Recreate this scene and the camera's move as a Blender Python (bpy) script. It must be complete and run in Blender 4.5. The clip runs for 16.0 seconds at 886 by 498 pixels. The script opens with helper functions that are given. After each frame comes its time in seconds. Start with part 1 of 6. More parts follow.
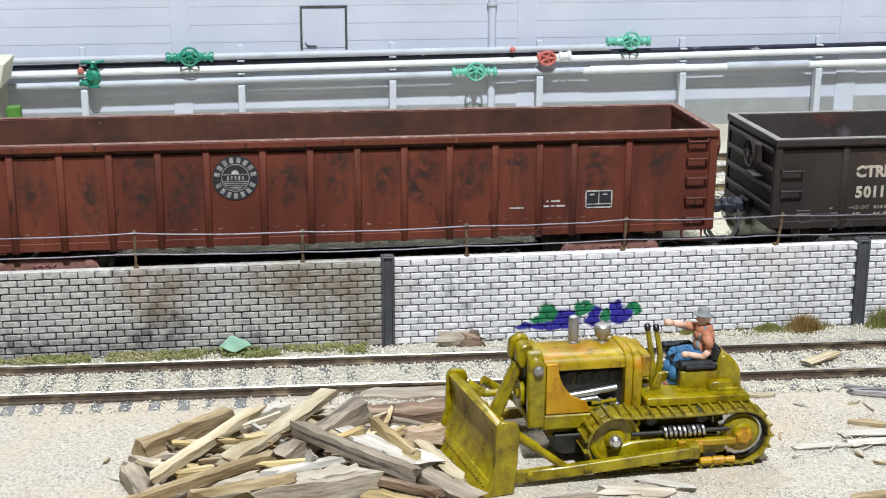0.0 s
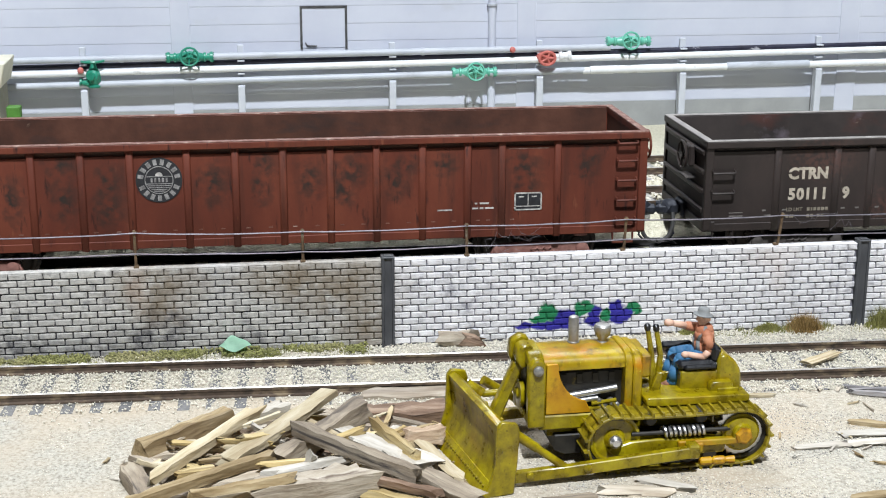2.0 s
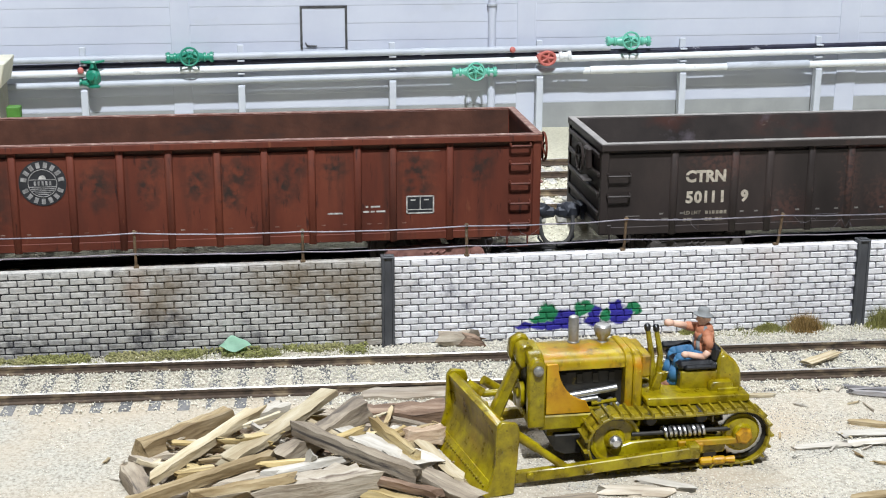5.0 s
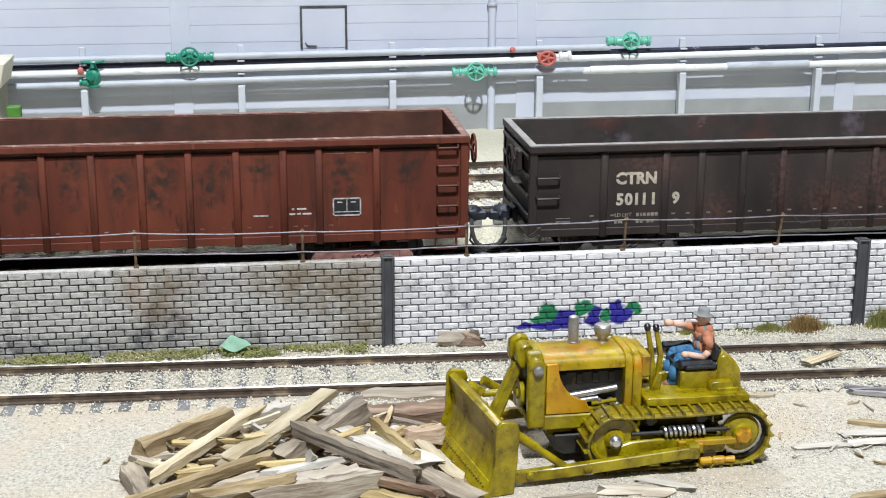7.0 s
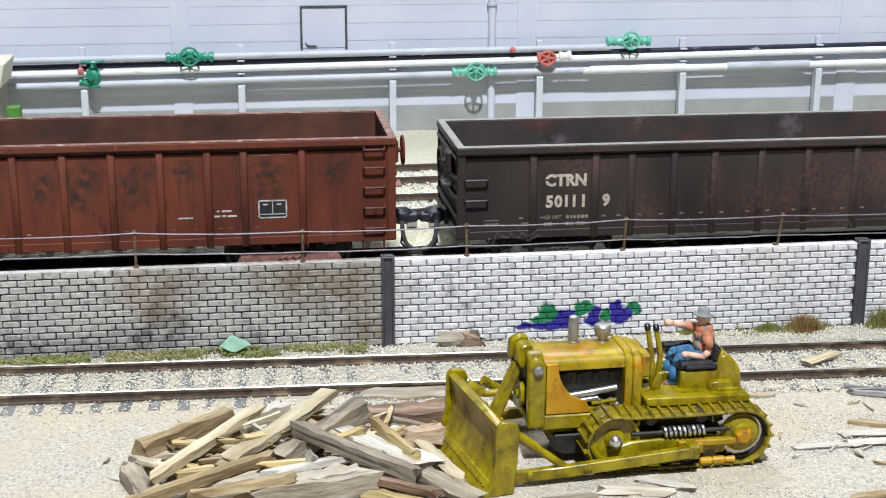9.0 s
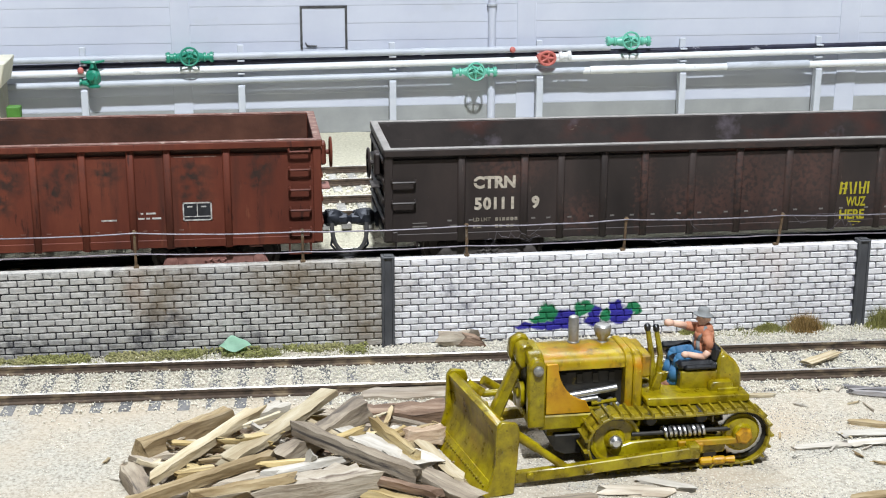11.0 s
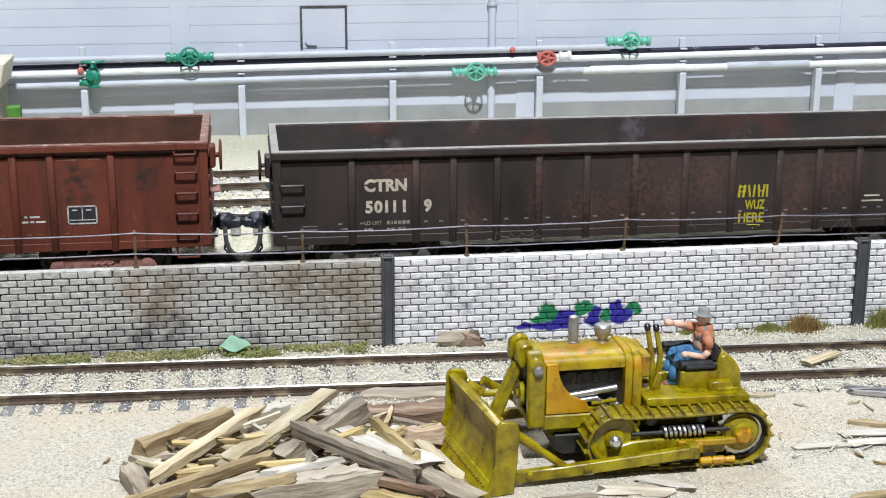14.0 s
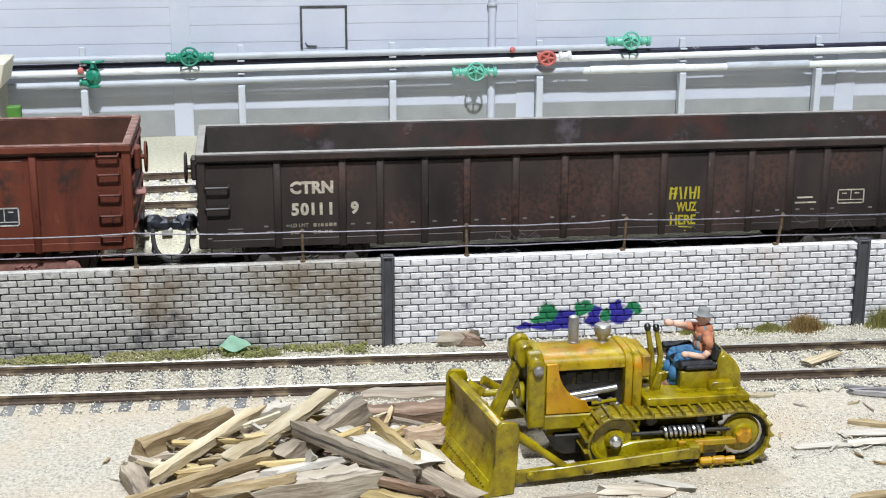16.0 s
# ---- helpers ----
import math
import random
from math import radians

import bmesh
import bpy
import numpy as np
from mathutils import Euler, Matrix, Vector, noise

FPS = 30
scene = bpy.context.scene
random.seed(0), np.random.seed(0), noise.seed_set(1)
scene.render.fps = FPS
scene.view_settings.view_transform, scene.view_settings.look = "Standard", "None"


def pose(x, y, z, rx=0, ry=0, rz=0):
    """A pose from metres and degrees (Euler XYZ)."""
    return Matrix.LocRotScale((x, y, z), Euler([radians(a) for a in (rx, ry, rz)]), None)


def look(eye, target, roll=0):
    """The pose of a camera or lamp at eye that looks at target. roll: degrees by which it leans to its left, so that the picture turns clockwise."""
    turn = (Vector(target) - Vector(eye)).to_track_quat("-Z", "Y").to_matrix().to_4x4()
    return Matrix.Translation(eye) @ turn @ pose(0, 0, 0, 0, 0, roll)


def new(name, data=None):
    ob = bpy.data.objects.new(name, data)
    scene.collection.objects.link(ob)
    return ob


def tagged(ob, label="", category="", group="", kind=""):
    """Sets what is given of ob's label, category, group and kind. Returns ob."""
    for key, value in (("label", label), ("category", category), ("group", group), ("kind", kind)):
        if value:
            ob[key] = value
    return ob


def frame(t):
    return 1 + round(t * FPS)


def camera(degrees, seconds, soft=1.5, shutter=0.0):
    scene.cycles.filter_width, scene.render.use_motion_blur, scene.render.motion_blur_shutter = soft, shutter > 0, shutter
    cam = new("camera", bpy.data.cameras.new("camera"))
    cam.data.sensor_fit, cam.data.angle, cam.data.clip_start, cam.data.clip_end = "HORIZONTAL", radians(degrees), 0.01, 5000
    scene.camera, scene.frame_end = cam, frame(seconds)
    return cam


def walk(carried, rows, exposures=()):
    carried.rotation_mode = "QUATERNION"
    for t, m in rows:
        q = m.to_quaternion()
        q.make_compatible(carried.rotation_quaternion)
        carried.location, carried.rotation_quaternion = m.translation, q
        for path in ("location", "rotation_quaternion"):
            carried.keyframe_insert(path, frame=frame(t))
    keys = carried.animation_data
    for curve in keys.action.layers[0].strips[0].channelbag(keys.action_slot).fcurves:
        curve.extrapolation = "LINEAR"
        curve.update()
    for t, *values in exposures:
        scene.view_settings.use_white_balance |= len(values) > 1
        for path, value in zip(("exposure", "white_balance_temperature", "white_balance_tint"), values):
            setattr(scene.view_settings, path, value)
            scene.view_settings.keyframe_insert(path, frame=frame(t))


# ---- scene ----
# 1:87 model railway diorama. All lengths below are in millimetres; MM turns them into metres.
MM = 0.001
cam = camera(34.79, 16.0, soft=1.1)
EYE = (0.0, 0.0, 109.28)
PITCH, YAW, ROLL = radians(16.046), radians(8.046), 0.225
AIM = (EYE[0] + 1000 * math.sin(YAW) * math.cos(PITCH), EYE[1] + 1000 * math.cos(YAW) * math.cos(PITCH), EYE[2] - 1000 * math.sin(PITCH))
VIEW = look([c * MM for c in EYE], [c * MM for c in AIM], ROLL)
walk(cam, [(0.0, VIEW), (16.0, VIEW)], exposures=[(0.0, 0.0), (16.0, 0.0)])

# ---- light: one compact lamp over the layout, an added unseen lamp behind it, and the pale room that sends its light back ----
world = bpy.data.worlds.new("room_air")
world.use_nodes = True
world.node_tree.nodes["Background"].inputs[0].default_value = (0.9, 0.95, 1.0, 1)
world.node_tree.nodes["Background"].inputs[1].default_value = 0.25
scene.world = world
lamp_data = bpy.data.lights.new("ceiling_spot", "AREA")
lamp_data.shape, lamp_data.size = "DISK", 0.07
lamp_data.energy = 28.0
lamp_data.color = (0.90, 0.945, 1.0)
lamp = new("ceiling_spot", lamp_data)
lamp.matrix_world = look((0.02, -0.32, 1.15), (0.06, 0.36, 0.02))
# unseen fill lamp, added to brighten the ballast beyond the cars
back_data = bpy.data.lights.new("added_back_fill", "AREA")
back_data.shape, back_data.size, back_data.energy, back_data.color = "DISK", 0.60, 9.0, (0.92, 0.95, 1.0)
back_lamp = new("added_back_fill", back_data)
back_lamp.matrix_world = look((0.08, 1.00, 0.90), (0.06, 0.34, 0.0))


# ---- mesh helpers ----
def box(bm, lo, hi, m=None, bevel=0.0):
    x0, y0, z0 = lo
    x1, y1, z1 = hi
    vs = [bm.verts.new(c) for c in ((x0, y0, z0), (x1, y0, z0), (x1, y1, z0), (x0, y1, z0), (x0, y0, z1), (x1, y0, z1), (x1, y1, z1), (x0, y1, z1))]
    fs = [bm.faces.new([vs[i] for i in q]) for q in ((3, 2, 1, 0), (4, 5, 6, 7), (0, 1, 5, 4), (1, 2, 6, 5), (2, 3, 7, 6), (3, 0, 4, 7))]
    if m is not None:
        for v in vs:
            v.co = m @ v.co
    if bevel > 0:
        es = {e for f in fs for e in f.edges}
        bmesh.ops.bevel(bm, geom=list(es), offset=bevel, segments=1, affect="EDGES", profile=0.5)
    return vs


def prism(bm, outline, a, b, axis="y", bevel=0.0):
    """A flat outline of (u, z) points, drawn out from a to b along y, or along x with (y, z) points, or along z with (x, y)."""
    def at(u, w, d):
        return {"y": (u, d, w), "x": (d, u, w), "z": (u, w, d)}[axis]
    lo = [bm.verts.new(at(u, w, a)) for u, w in outline]
    hi = [bm.verts.new(at(u, w, b)) for u, w in outline]
    n = len(outline)
    fs = [bm.faces.new(lo), bm.faces.new(hi[::-1])]
    for i in range(n):
        fs.append(bm.faces.new((lo[i], hi[i], hi[(i + 1) % n], lo[(i + 1) % n])))
    bmesh.ops.recalc_face_normals(bm, faces=fs)
    if bevel > 0:
        es = {e for f in fs for e in f.edges}
        bmesh.ops.bevel(bm, geom=list(es), offset=bevel, segments=1, affect="EDGES", profile=0.5)
    return lo + hi


def rod(bm, p, q, r, r2=None, n=12, caps=True):
    p, q = Vector(p), Vector(q)
    r2 = r if r2 is None else r2
    d = (q - p).normalized()
    a = d.orthogonal().normalized()
    b = d.cross(a)
    rings = []
    for c, rr in ((p, r), (q, r2)):
        rings.append([bm.verts.new(c + rr * (math.cos(2 * math.pi * k / n) * a + math.sin(2 * math.pi * k / n) * b)) for k in range(n)])
    for k in range(n):
        bm.faces.new((rings[0][k], rings[0][(k + 1) % n], rings[1][(k + 1) % n], rings[1][k]))
    if caps:
        bm.faces.new(rings[0][::-1])
        bm.faces.new(rings[1])


def lathe(bm, p, axis, profile, n=20):
    """Rings of (distance along the axis, radius) round an axis through p."""
    p, d = Vector(p), Vector(axis).normalized()
    a = d.orthogonal().normalized()
    b = d.cross(a)
    rings = []
    for h, r in profile:
        rings.append([bm.verts.new(p + h * d + max(r, 1e-4) * (math.cos(2 * math.pi * k / n) * a + math.sin(2 * math.pi * k / n) * b)) for k in range(n)])
    for s, t in zip(rings, rings[1:]):
        for k in range(n):
            bm.faces.new((s[k], s[(k + 1) % n], t[(k + 1) % n], t[k]))
    bm.faces.new(rings[0][::-1])
    bm.faces.new(rings[-1])


def wire(bm, pts, r, n=8, closed=False):
    """A round bar along a line of points."""
    pts = [Vector(c) for c in pts]
    rings, last = [], None
    m = len(pts)
    for i, c in enumerate(pts):
        nxt = pts[(i + 1) % m] if closed or i + 1 < m else c
        prv = pts[i - 1] if closed or i > 0 else c
        d = (nxt - prv).normalized()
        a = d.orthogonal().normalized() if last is None else (last - last.dot(d) * d).normalized()
        last = a
        b = d.cross(a)
        rings.append([bm.verts.new(c + r * (math.cos(2 * math.pi * k / n) * a + math.sin(2 * math.pi * k / n) * b)) for k in range(n)])
    pairs = list(zip(rings, rings[1:])) + ([(rings[-1], rings[0])] if closed else [])
    for s, t in pairs:
        for k in range(n):
            bm.faces.new((s[k], s[(k + 1) % n], t[(k + 1) % n], t[k]))
    if not closed:
        bm.faces.new(rings[0][::-1])
        bm.faces.new(rings[-1])


def blob(bm, c, r, squash=(1, 1, 1), rough=0.0, seed=0, sub=2):
    made = bmesh.ops.create_icosphere(bm, subdivisions=sub, radius=1.0)["verts"]
    for v in made:
        k = 1 + rough * noise.noise(v.co * 1.7 + Vector((seed * 3.1, seed, 0)))
        v.co = Vector((c[0] + v.co.x * r * squash[0] * k, c[1] + v.co.y * r * squash[1] * k, c[2] + v.co.z * r * squash[2] * k))


def mesh_of(name, bm, *mats, smooth=True):
    me = bpy.data.meshes.new(name)
    for v in bm.verts:
        v.co *= MM
    bmesh.ops.recalc_face_normals(bm, faces=bm.faces)
    bm.to_mesh(me)
    bm.free()
    for m in mats:
        me.materials.append(m)
    if smooth:
        me.polygons.foreach_set("use_smooth", [True] * len(me.polygons))
        me.set_sharp_from_angle(angle=radians(35))
    return me


def part(name, bm, material, parent=None, label="", smooth=True):
    mats = material if isinstance(material, (list, tuple)) else [material]
    ob = new(name, mesh_of(name, bm, *mats, smooth=smooth))
    if parent is not None:
        ob.parent = parent
    return tagged(ob, label)


def thing(name, label, category, at=(0, 0, 0), rz=0.0, group="", kind=""):
    ob = new(name)
    ob.empty_display_size = 0.002
    ob.matrix_basis = pose(at[0] * MM, at[1] * MM, at[2] * MM, 0, 0, rz)
    return tagged(ob, label, category, group, kind)


def writing(name, text, size, m, material, parent, depth=0.02, squeeze=1.0, bold=0.0):
    """Letters as a mesh; m puts the text's own plane (x along, y up) into the parent's space, in millimetres."""
    cu = bpy.data.curves.new(name, "FONT")
    cu.body, cu.size, cu.extrude, cu.offset, cu.resolution_u = text, size, depth, bold, 3
    tmp = new(name, cu)
    bpy.context.view_layer.update()
    me = bpy.data.meshes.new_from_object(tmp.evaluated_get(bpy.context.evaluated_depsgraph_get()))
    bpy.data.objects.remove(tmp)
    for v in me.vertices:
        v.co = (m @ Vector((v.co.x * squeeze, v.co.y, v.co.z))) * MM
    me.materials.clear()
    me.materials.append(material)
    ob = new(name, me)
    ob.parent = parent
    return ob


# ---- materials ----
def paint(name, stops, rough=0.6, metal=0.0, scale=300.0, detail=6.0, stretch=(1, 1, 1), bump=0.2, bump_scale=None, bump_mm=0.1,
          second=None, random_value=0.0, spec=0.5, rough_var=0.12, island=0.0, offset=0.0, spots=None):
    """A procedural surface. stops: (position, colour) over a broad noise; second: (scale, colour, low, high, stretch) patches on top,
    one or a list of them; random_value: how far the brightness differs from object to object, island: from piece to piece."""
    mat = bpy.data.materials.new(name)
    mat.use_nodes = True
    nt = mat.node_tree
    nd, ln = nt.nodes, nt.links
    bsdf = nd["Principled BSDF"]
    co = nd.new("ShaderNodeTexCoord")
    mp = nd.new("ShaderNodeMapping")
    mp.inputs["Scale"].default_value = stretch
    mp.inputs["Location"].default_value = (offset, offset, offset)
    ln.new(co.outputs["Object"], mp.inputs["Vector"])
    if random_value > 0:
        info0 = nd.new("ShaderNodeObjectInfo")
        sh = nd.new("ShaderNodeVectorMath")
        sh.operation = "SCALE"
        sh.inputs[0].default_value = (0.7, 0.4, 0.9)
        ln.new(info0.outputs["Random"], sh.inputs["Scale"])
        ad = nd.new("ShaderNodeVectorMath")
        ln.new(mp.outputs[0], ad.inputs[0])
        ln.new(sh.outputs[0], ad.inputs[1])
        base_vec = ad.outputs[0]
    else:
        base_vec = mp.outputs[0]
    nz = nd.new("ShaderNodeTexNoise")
    nz.inputs["Scale"].default_value, nz.inputs["Detail"].default_value, nz.inputs["Roughness"].default_value = scale, detail, 0.62
    ln.new(base_vec, nz.inputs["Vector"])
    ramp = nd.new("ShaderNodeValToRGB")
    while len(ramp.color_ramp.elements) < len(stops):
        ramp.color_ramp.elements.new(0.5)
    for e, (pos, col) in zip(ramp.color_ramp.elements, stops):
        e.position, e.color = pos, (*col, 1)
    ln.new(nz.outputs["Fac"], ramp.inputs[0])
    colour = ramp.outputs[0]
    if second:
        for k, (sc, col, lo, hi, st) in enumerate(second if isinstance(second, list) else [second]):
            m2 = nd.new("ShaderNodeMapping")
            m2.inputs["Scale"].default_value = st
            m2.inputs["Location"].default_value = (0.31 * (k + 1) + offset, 0.17 * k, 0.53)
            ln.new(base_vec, m2.inputs["Vector"])
            n2 = nd.new("ShaderNodeTexNoise")
            n2.inputs["Scale"].default_value, n2.inputs["Detail"].default_value, n2.inputs["Roughness"].default_value = sc, 5, 0.6
            ln.new(m2.outputs[0], n2.inputs["Vector"])
            mr = nd.new("ShaderNodeMapRange")
            mr.inputs[1].default_value, mr.inputs[2].default_value = lo, hi
            ln.new(n2.outputs["Fac"], mr.inputs[0])
            mx = nd.new("ShaderNodeMix")
            mx.data_type = "RGBA"
            mx.inputs[7].default_value = (*col, 1)
            ln.new(mr.outputs[0], mx.inputs[0])
            ln.new(colour, mx.inputs[6])
            colour = mx.outputs[2]
    for places, col, wobble, sc, soft, strength in spots or ():
        # smudges (x, z, half width, half height) in millimetres, with frayed outlines
        n3 = nd.new("ShaderNodeTexNoise")
        n3.inputs["Scale"].default_value, n3.inputs["Detail"].default_value = sc, 5
        ln.new(co.outputs["Object"], n3.inputs["Vector"])
        off = nd.new("ShaderNodeVectorMath")
        off.operation = "SUBTRACT"
        off.inputs[1].default_value = (0.5, 0.5, 0.5)
        ln.new(n3.outputs["Color"], off.inputs[0])
        sca = nd.new("ShaderNodeVectorMath")
        sca.operation = "SCALE"
        sca.inputs["Scale"].default_value = wobble * MM
        ln.new(off.outputs[0], sca.inputs[0])
        moved = nd.new("ShaderNodeVectorMath")
        ln.new(co.outputs["Object"], moved.inputs[0])
        ln.new(sca.outputs[0], moved.inputs[1])
        total = None
        for x, z, rx, rz in places:
            d = nd.new("ShaderNodeVectorMath")
            d.operation = "SUBTRACT"
            d.inputs[1].default_value = (x * MM, 0, z * MM)
            ln.new(moved.outputs[0], d.inputs[0])
            k = nd.new("ShaderNodeVectorMath")
            k.operation = "MULTIPLY"
            k.inputs[1].default_value = (1 / (rx * MM), 0, 1 / (rz * MM))
            ln.new(d.outputs[0], k.inputs[0])
            le = nd.new("ShaderNodeVectorMath")
            le.operation = "LENGTH"
            ln.new(k.outputs[0], le.inputs[0])
            mr = nd.new("ShaderNodeMapRange")
            mr.inputs[1].default_value, mr.inputs[2].default_value, mr.inputs[4].default_value = 1 + soft, 1 - soft, strength
            ln.new(le.outputs["Value"], mr.inputs[0])
            if total is None:
                total = mr.outputs[0]
            else:
                mx = nd.new("ShaderNodeMath")
                mx.operation = "MAXIMUM"
                ln.new(total, mx.inputs[0])
                ln.new(mr.outputs[0], mx.inputs[1])
                total = mx.outputs[0]
        br = nd.new("ShaderNodeMapRange")
        br.inputs[1].default_value, br.inputs[2].default_value = 0.36, 0.56
        ln.new(n3.outputs["Fac"], br.inputs[0])
        mu = nd.new("ShaderNodeMath")
        mu.operation = "MULTIPLY"
        ln.new(total, mu.inputs[0])
        ln.new(br.outputs[0], mu.inputs[1])
        mx = nd.new("ShaderNodeMix")
        mx.data_type = "RGBA"
        mx.inputs[7].default_value = (*col, 1)
        ln.new(mu.outputs[0], mx.inputs[0])
        ln.new(colour, mx.inputs[6])
        colour = mx.outputs[2]
    if random_value > 0 or island > 0:
        if island > 0:
            src = nd.new("ShaderNodeNewGeometry").outputs["Random Per Island"]
        else:
            src = nd.new("ShaderNodeObjectInfo").outputs["Random"]
        amount = island if island > 0 else random_value
        mr = nd.new("ShaderNodeMapRange")
        mr.inputs[3].default_value, mr.inputs[4].default_value = 1 - amount, 1 + amount
        ln.new(src, mr.inputs[0])
        hsv = nd.new("ShaderNodeHueSaturation")
        ln.new(mr.outputs[0], hsv.inputs["Value"])
        ln.new(colour, hsv.inputs["Color"])
        colour = hsv.outputs[0]
    ln.new(colour, bsdf.inputs["Base Color"])
    bsdf.inputs["Metallic"].default_value = metal
    bsdf.inputs["Specular IOR Level"].default_value = spec
    rr = nd.new("ShaderNodeMapRange")
    rr.inputs[3].default_value, rr.inputs[4].default_value = max(rough - rough_var, 0.05), min(rough + rough_var, 1)
    ln.new(nz.outputs["Fac"], rr.inputs[0])
    ln.new(rr.outputs[0], bsdf.inputs["Roughness"])
    if bump > 0:
        nb = nd.new("ShaderNodeTexNoise")
        nb.inputs["Scale"].default_value, nb.inputs["Detail"].default_value = bump_scale or scale * 4, 4
        ln.new(base_vec, nb.inputs["Vector"])
        bp = nd.new("ShaderNodeBump")
        bp.inputs["Strength"].default_value, bp.inputs["Distance"].default_value = bump, bump_mm * MM
        ln.new(nb.outputs["Fac"], bp.inputs["Height"])
        ln.new(bp.outputs[0], bsdf.inputs["Normal"])
    return mat


WHITE = [(0.3, (0.74, 0.76, 0.78)), (0.7, (0.82, 0.84, 0.86))]
m_wall = paint("white_siding_paint", [(0.3, (0.54, 0.57, 0.665)), (0.7, (0.60, 0.63, 0.715))], 0.5, scale=60, bump=0.06, second=(25, (0.48, 0.50, 0.53), 0.62, 0.8, (1, 1, 1.5)))
m_found = paint("grey_foundation_paint", [(0.3, (0.27, 0.28, 0.28)), (0.7, (0.35, 0.36, 0.36))], 0.8, scale=90, bump=0.2)
m_room = paint("pale_room_paint", [(0.3, (0.075, 0.078, 0.085)), (0.7, (0.09, 0.093, 0.1))], 0.9, scale=2, bump=0.0)
m_floor = paint("room_floor_vinyl", [(0.3, (0.10, 0.095, 0.09)), (0.7, (0.14, 0.13, 0.12))], 0.6, scale=3, bump=0.0)
m_pipe_white = paint("glossy_white_pipe_paint", WHITE, 0.28, scale=120, bump=0.05, second=(160, (0.55, 0.55, 0.54), 0.66, 0.74, (1, 1, 1)))
m_pipe_grey = paint("silver_grey_pipe_paint", [(0.3, (0.42, 0.45, 0.50)), (0.7, (0.52, 0.55, 0.60))], 0.5, metal=0.0, scale=120, bump=0.05, second=(140, (0.3, 0.31, 0.33), 0.62, 0.78, (0.4, 1, 1)))
m_pipe_navy = paint("dark_navy_pipe_paint", [(0.3, (0.008, 0.009, 0.018)), (0.7, (0.03, 0.03, 0.06))], 0.4, scale=200, bump=0.05, second=(260, (0.45, 0.45, 0.48), 0.66, 0.7, (0.4, 1, 1)))
m_post = paint("white_post_paint", [(0.3, (0.52, 0.55, 0.61)), (0.7, (0.60, 0.63, 0.68))], 0.5, scale=150, bump=0.1)
m_green = paint("sea_green_valve_plastic", [(0.3, (0.012, 0.19, 0.12)), (0.7, (0.03, 0.30, 0.2))], 0.35, scale=500, bump=0.1)
m_pale_green = paint("pale_sea_green_valve_plastic", [(0.3, (0.10, 0.42, 0.30)), (0.7, (0.16, 0.5, 0.38))], 0.35, scale=500, bump=0.1)
m_valve_red = paint("faded_red_valve_paint", [(0.3, (0.45, 0.10, 0.08)), (0.7, (0.62, 0.2, 0.17))], 0.5, scale=700, bump=0.1)
m_white_fit = paint("white_fitting_plastic", WHITE, 0.4, scale=400, bump=0.05)
m_trim_dark = paint("dark_frame_wash", [(0.35, (0.02, 0.02, 0.022)), (0.6, (0.10, 0.10, 0.10))], 0.8, scale=900, bump=0.1)
m_sand = paint("cream_sand_ground", [(0.32, (0.22, 0.20, 0.165)), (0.5, (0.44, 0.415, 0.35)), (0.68, (0.56, 0.535, 0.47))], 0.95, scale=1400, detail=8, bump=0.7, bump_scale=2200, bump_mm=0.5,
               second=[(22, (0.50, 0.41, 0.30), 0.45, 0.7, (1, 1, 1)), (14, (0.42, 0.43, 0.44), 0.52, 0.66, (1, 1, 1)), (900, (0.25, 0.24, 0.22), 0.66, 0.75, (1, 1, 1))])
m_ballast = paint("pale_limestone_ballast", [(0.3, (0.60, 0.56, 0.465)), (0.7, (0.75, 0.71, 0.61))], 0.95, scale=900, bump=0.4, second=(60, (0.46, 0.44, 0.40), 0.62, 0.76, (1, 1, 1)), island=0.10)
m_ballast_back = paint("yellowish_ballast", [(0.3, (0.40, 0.375, 0.28)), (0.5, (0.53, 0.505, 0.39)), (0.7, (0.64, 0.615, 0.49))], 0.95, scale=1200, bump=0.7, bump_scale=1800, bump_mm=0.5)
m_rail = paint("rusty_rail_side_paint", [(0.3, (0.050, 0.034, 0.024)), (0.7, (0.12, 0.085, 0.06))], 0.7, scale=500, bump=0.2, second=[(240, (0.30, 0.23, 0.14), 0.52, 0.68, (0.5, 1, 1)), (500, (0.03, 0.022, 0.016), 0.56, 0.7, (0.5, 1, 1))])
m_rail_top = paint("polished_rail_head", [(0.3, (0.50, 0.48, 0.45)), (0.7, (0.68, 0.66, 0.63))], 0.38, metal=1.0, scale=400, bump=0.05)
# dark rail; the shade under the cars is put into its black
m_rail_black = paint("dark_rail_with_car_shade", [(0.3, (0.006, 0.006, 0.007)), (0.7, (0.022, 0.021, 0.021))], 0.5, scale=400, bump=0.2, second=(500, (0.16, 0.15, 0.14), 0.68, 0.72, (0.5, 1, 1)))
m_tie = paint("dusty_grey_tie_plastic", [(0.3, (0.11, 0.11, 0.11)), (0.7, (0.20, 0.197, 0.195))], 0.9, scale=900, bump=0.4, second=(700, (0.5, 0.48, 0.43), 0.62, 0.72, (1, 1, 1)), random_value=0.2)
m_tie_back = paint("pale_dusted_tie", [(0.3, (0.26, 0.25, 0.23)), (0.7, (0.42, 0.41, 0.38))], 0.9, scale=900, bump=0.4, second=(500, (0.6, 0.58, 0.52), 0.5, 0.65, (1, 1, 1)), random_value=0.2)
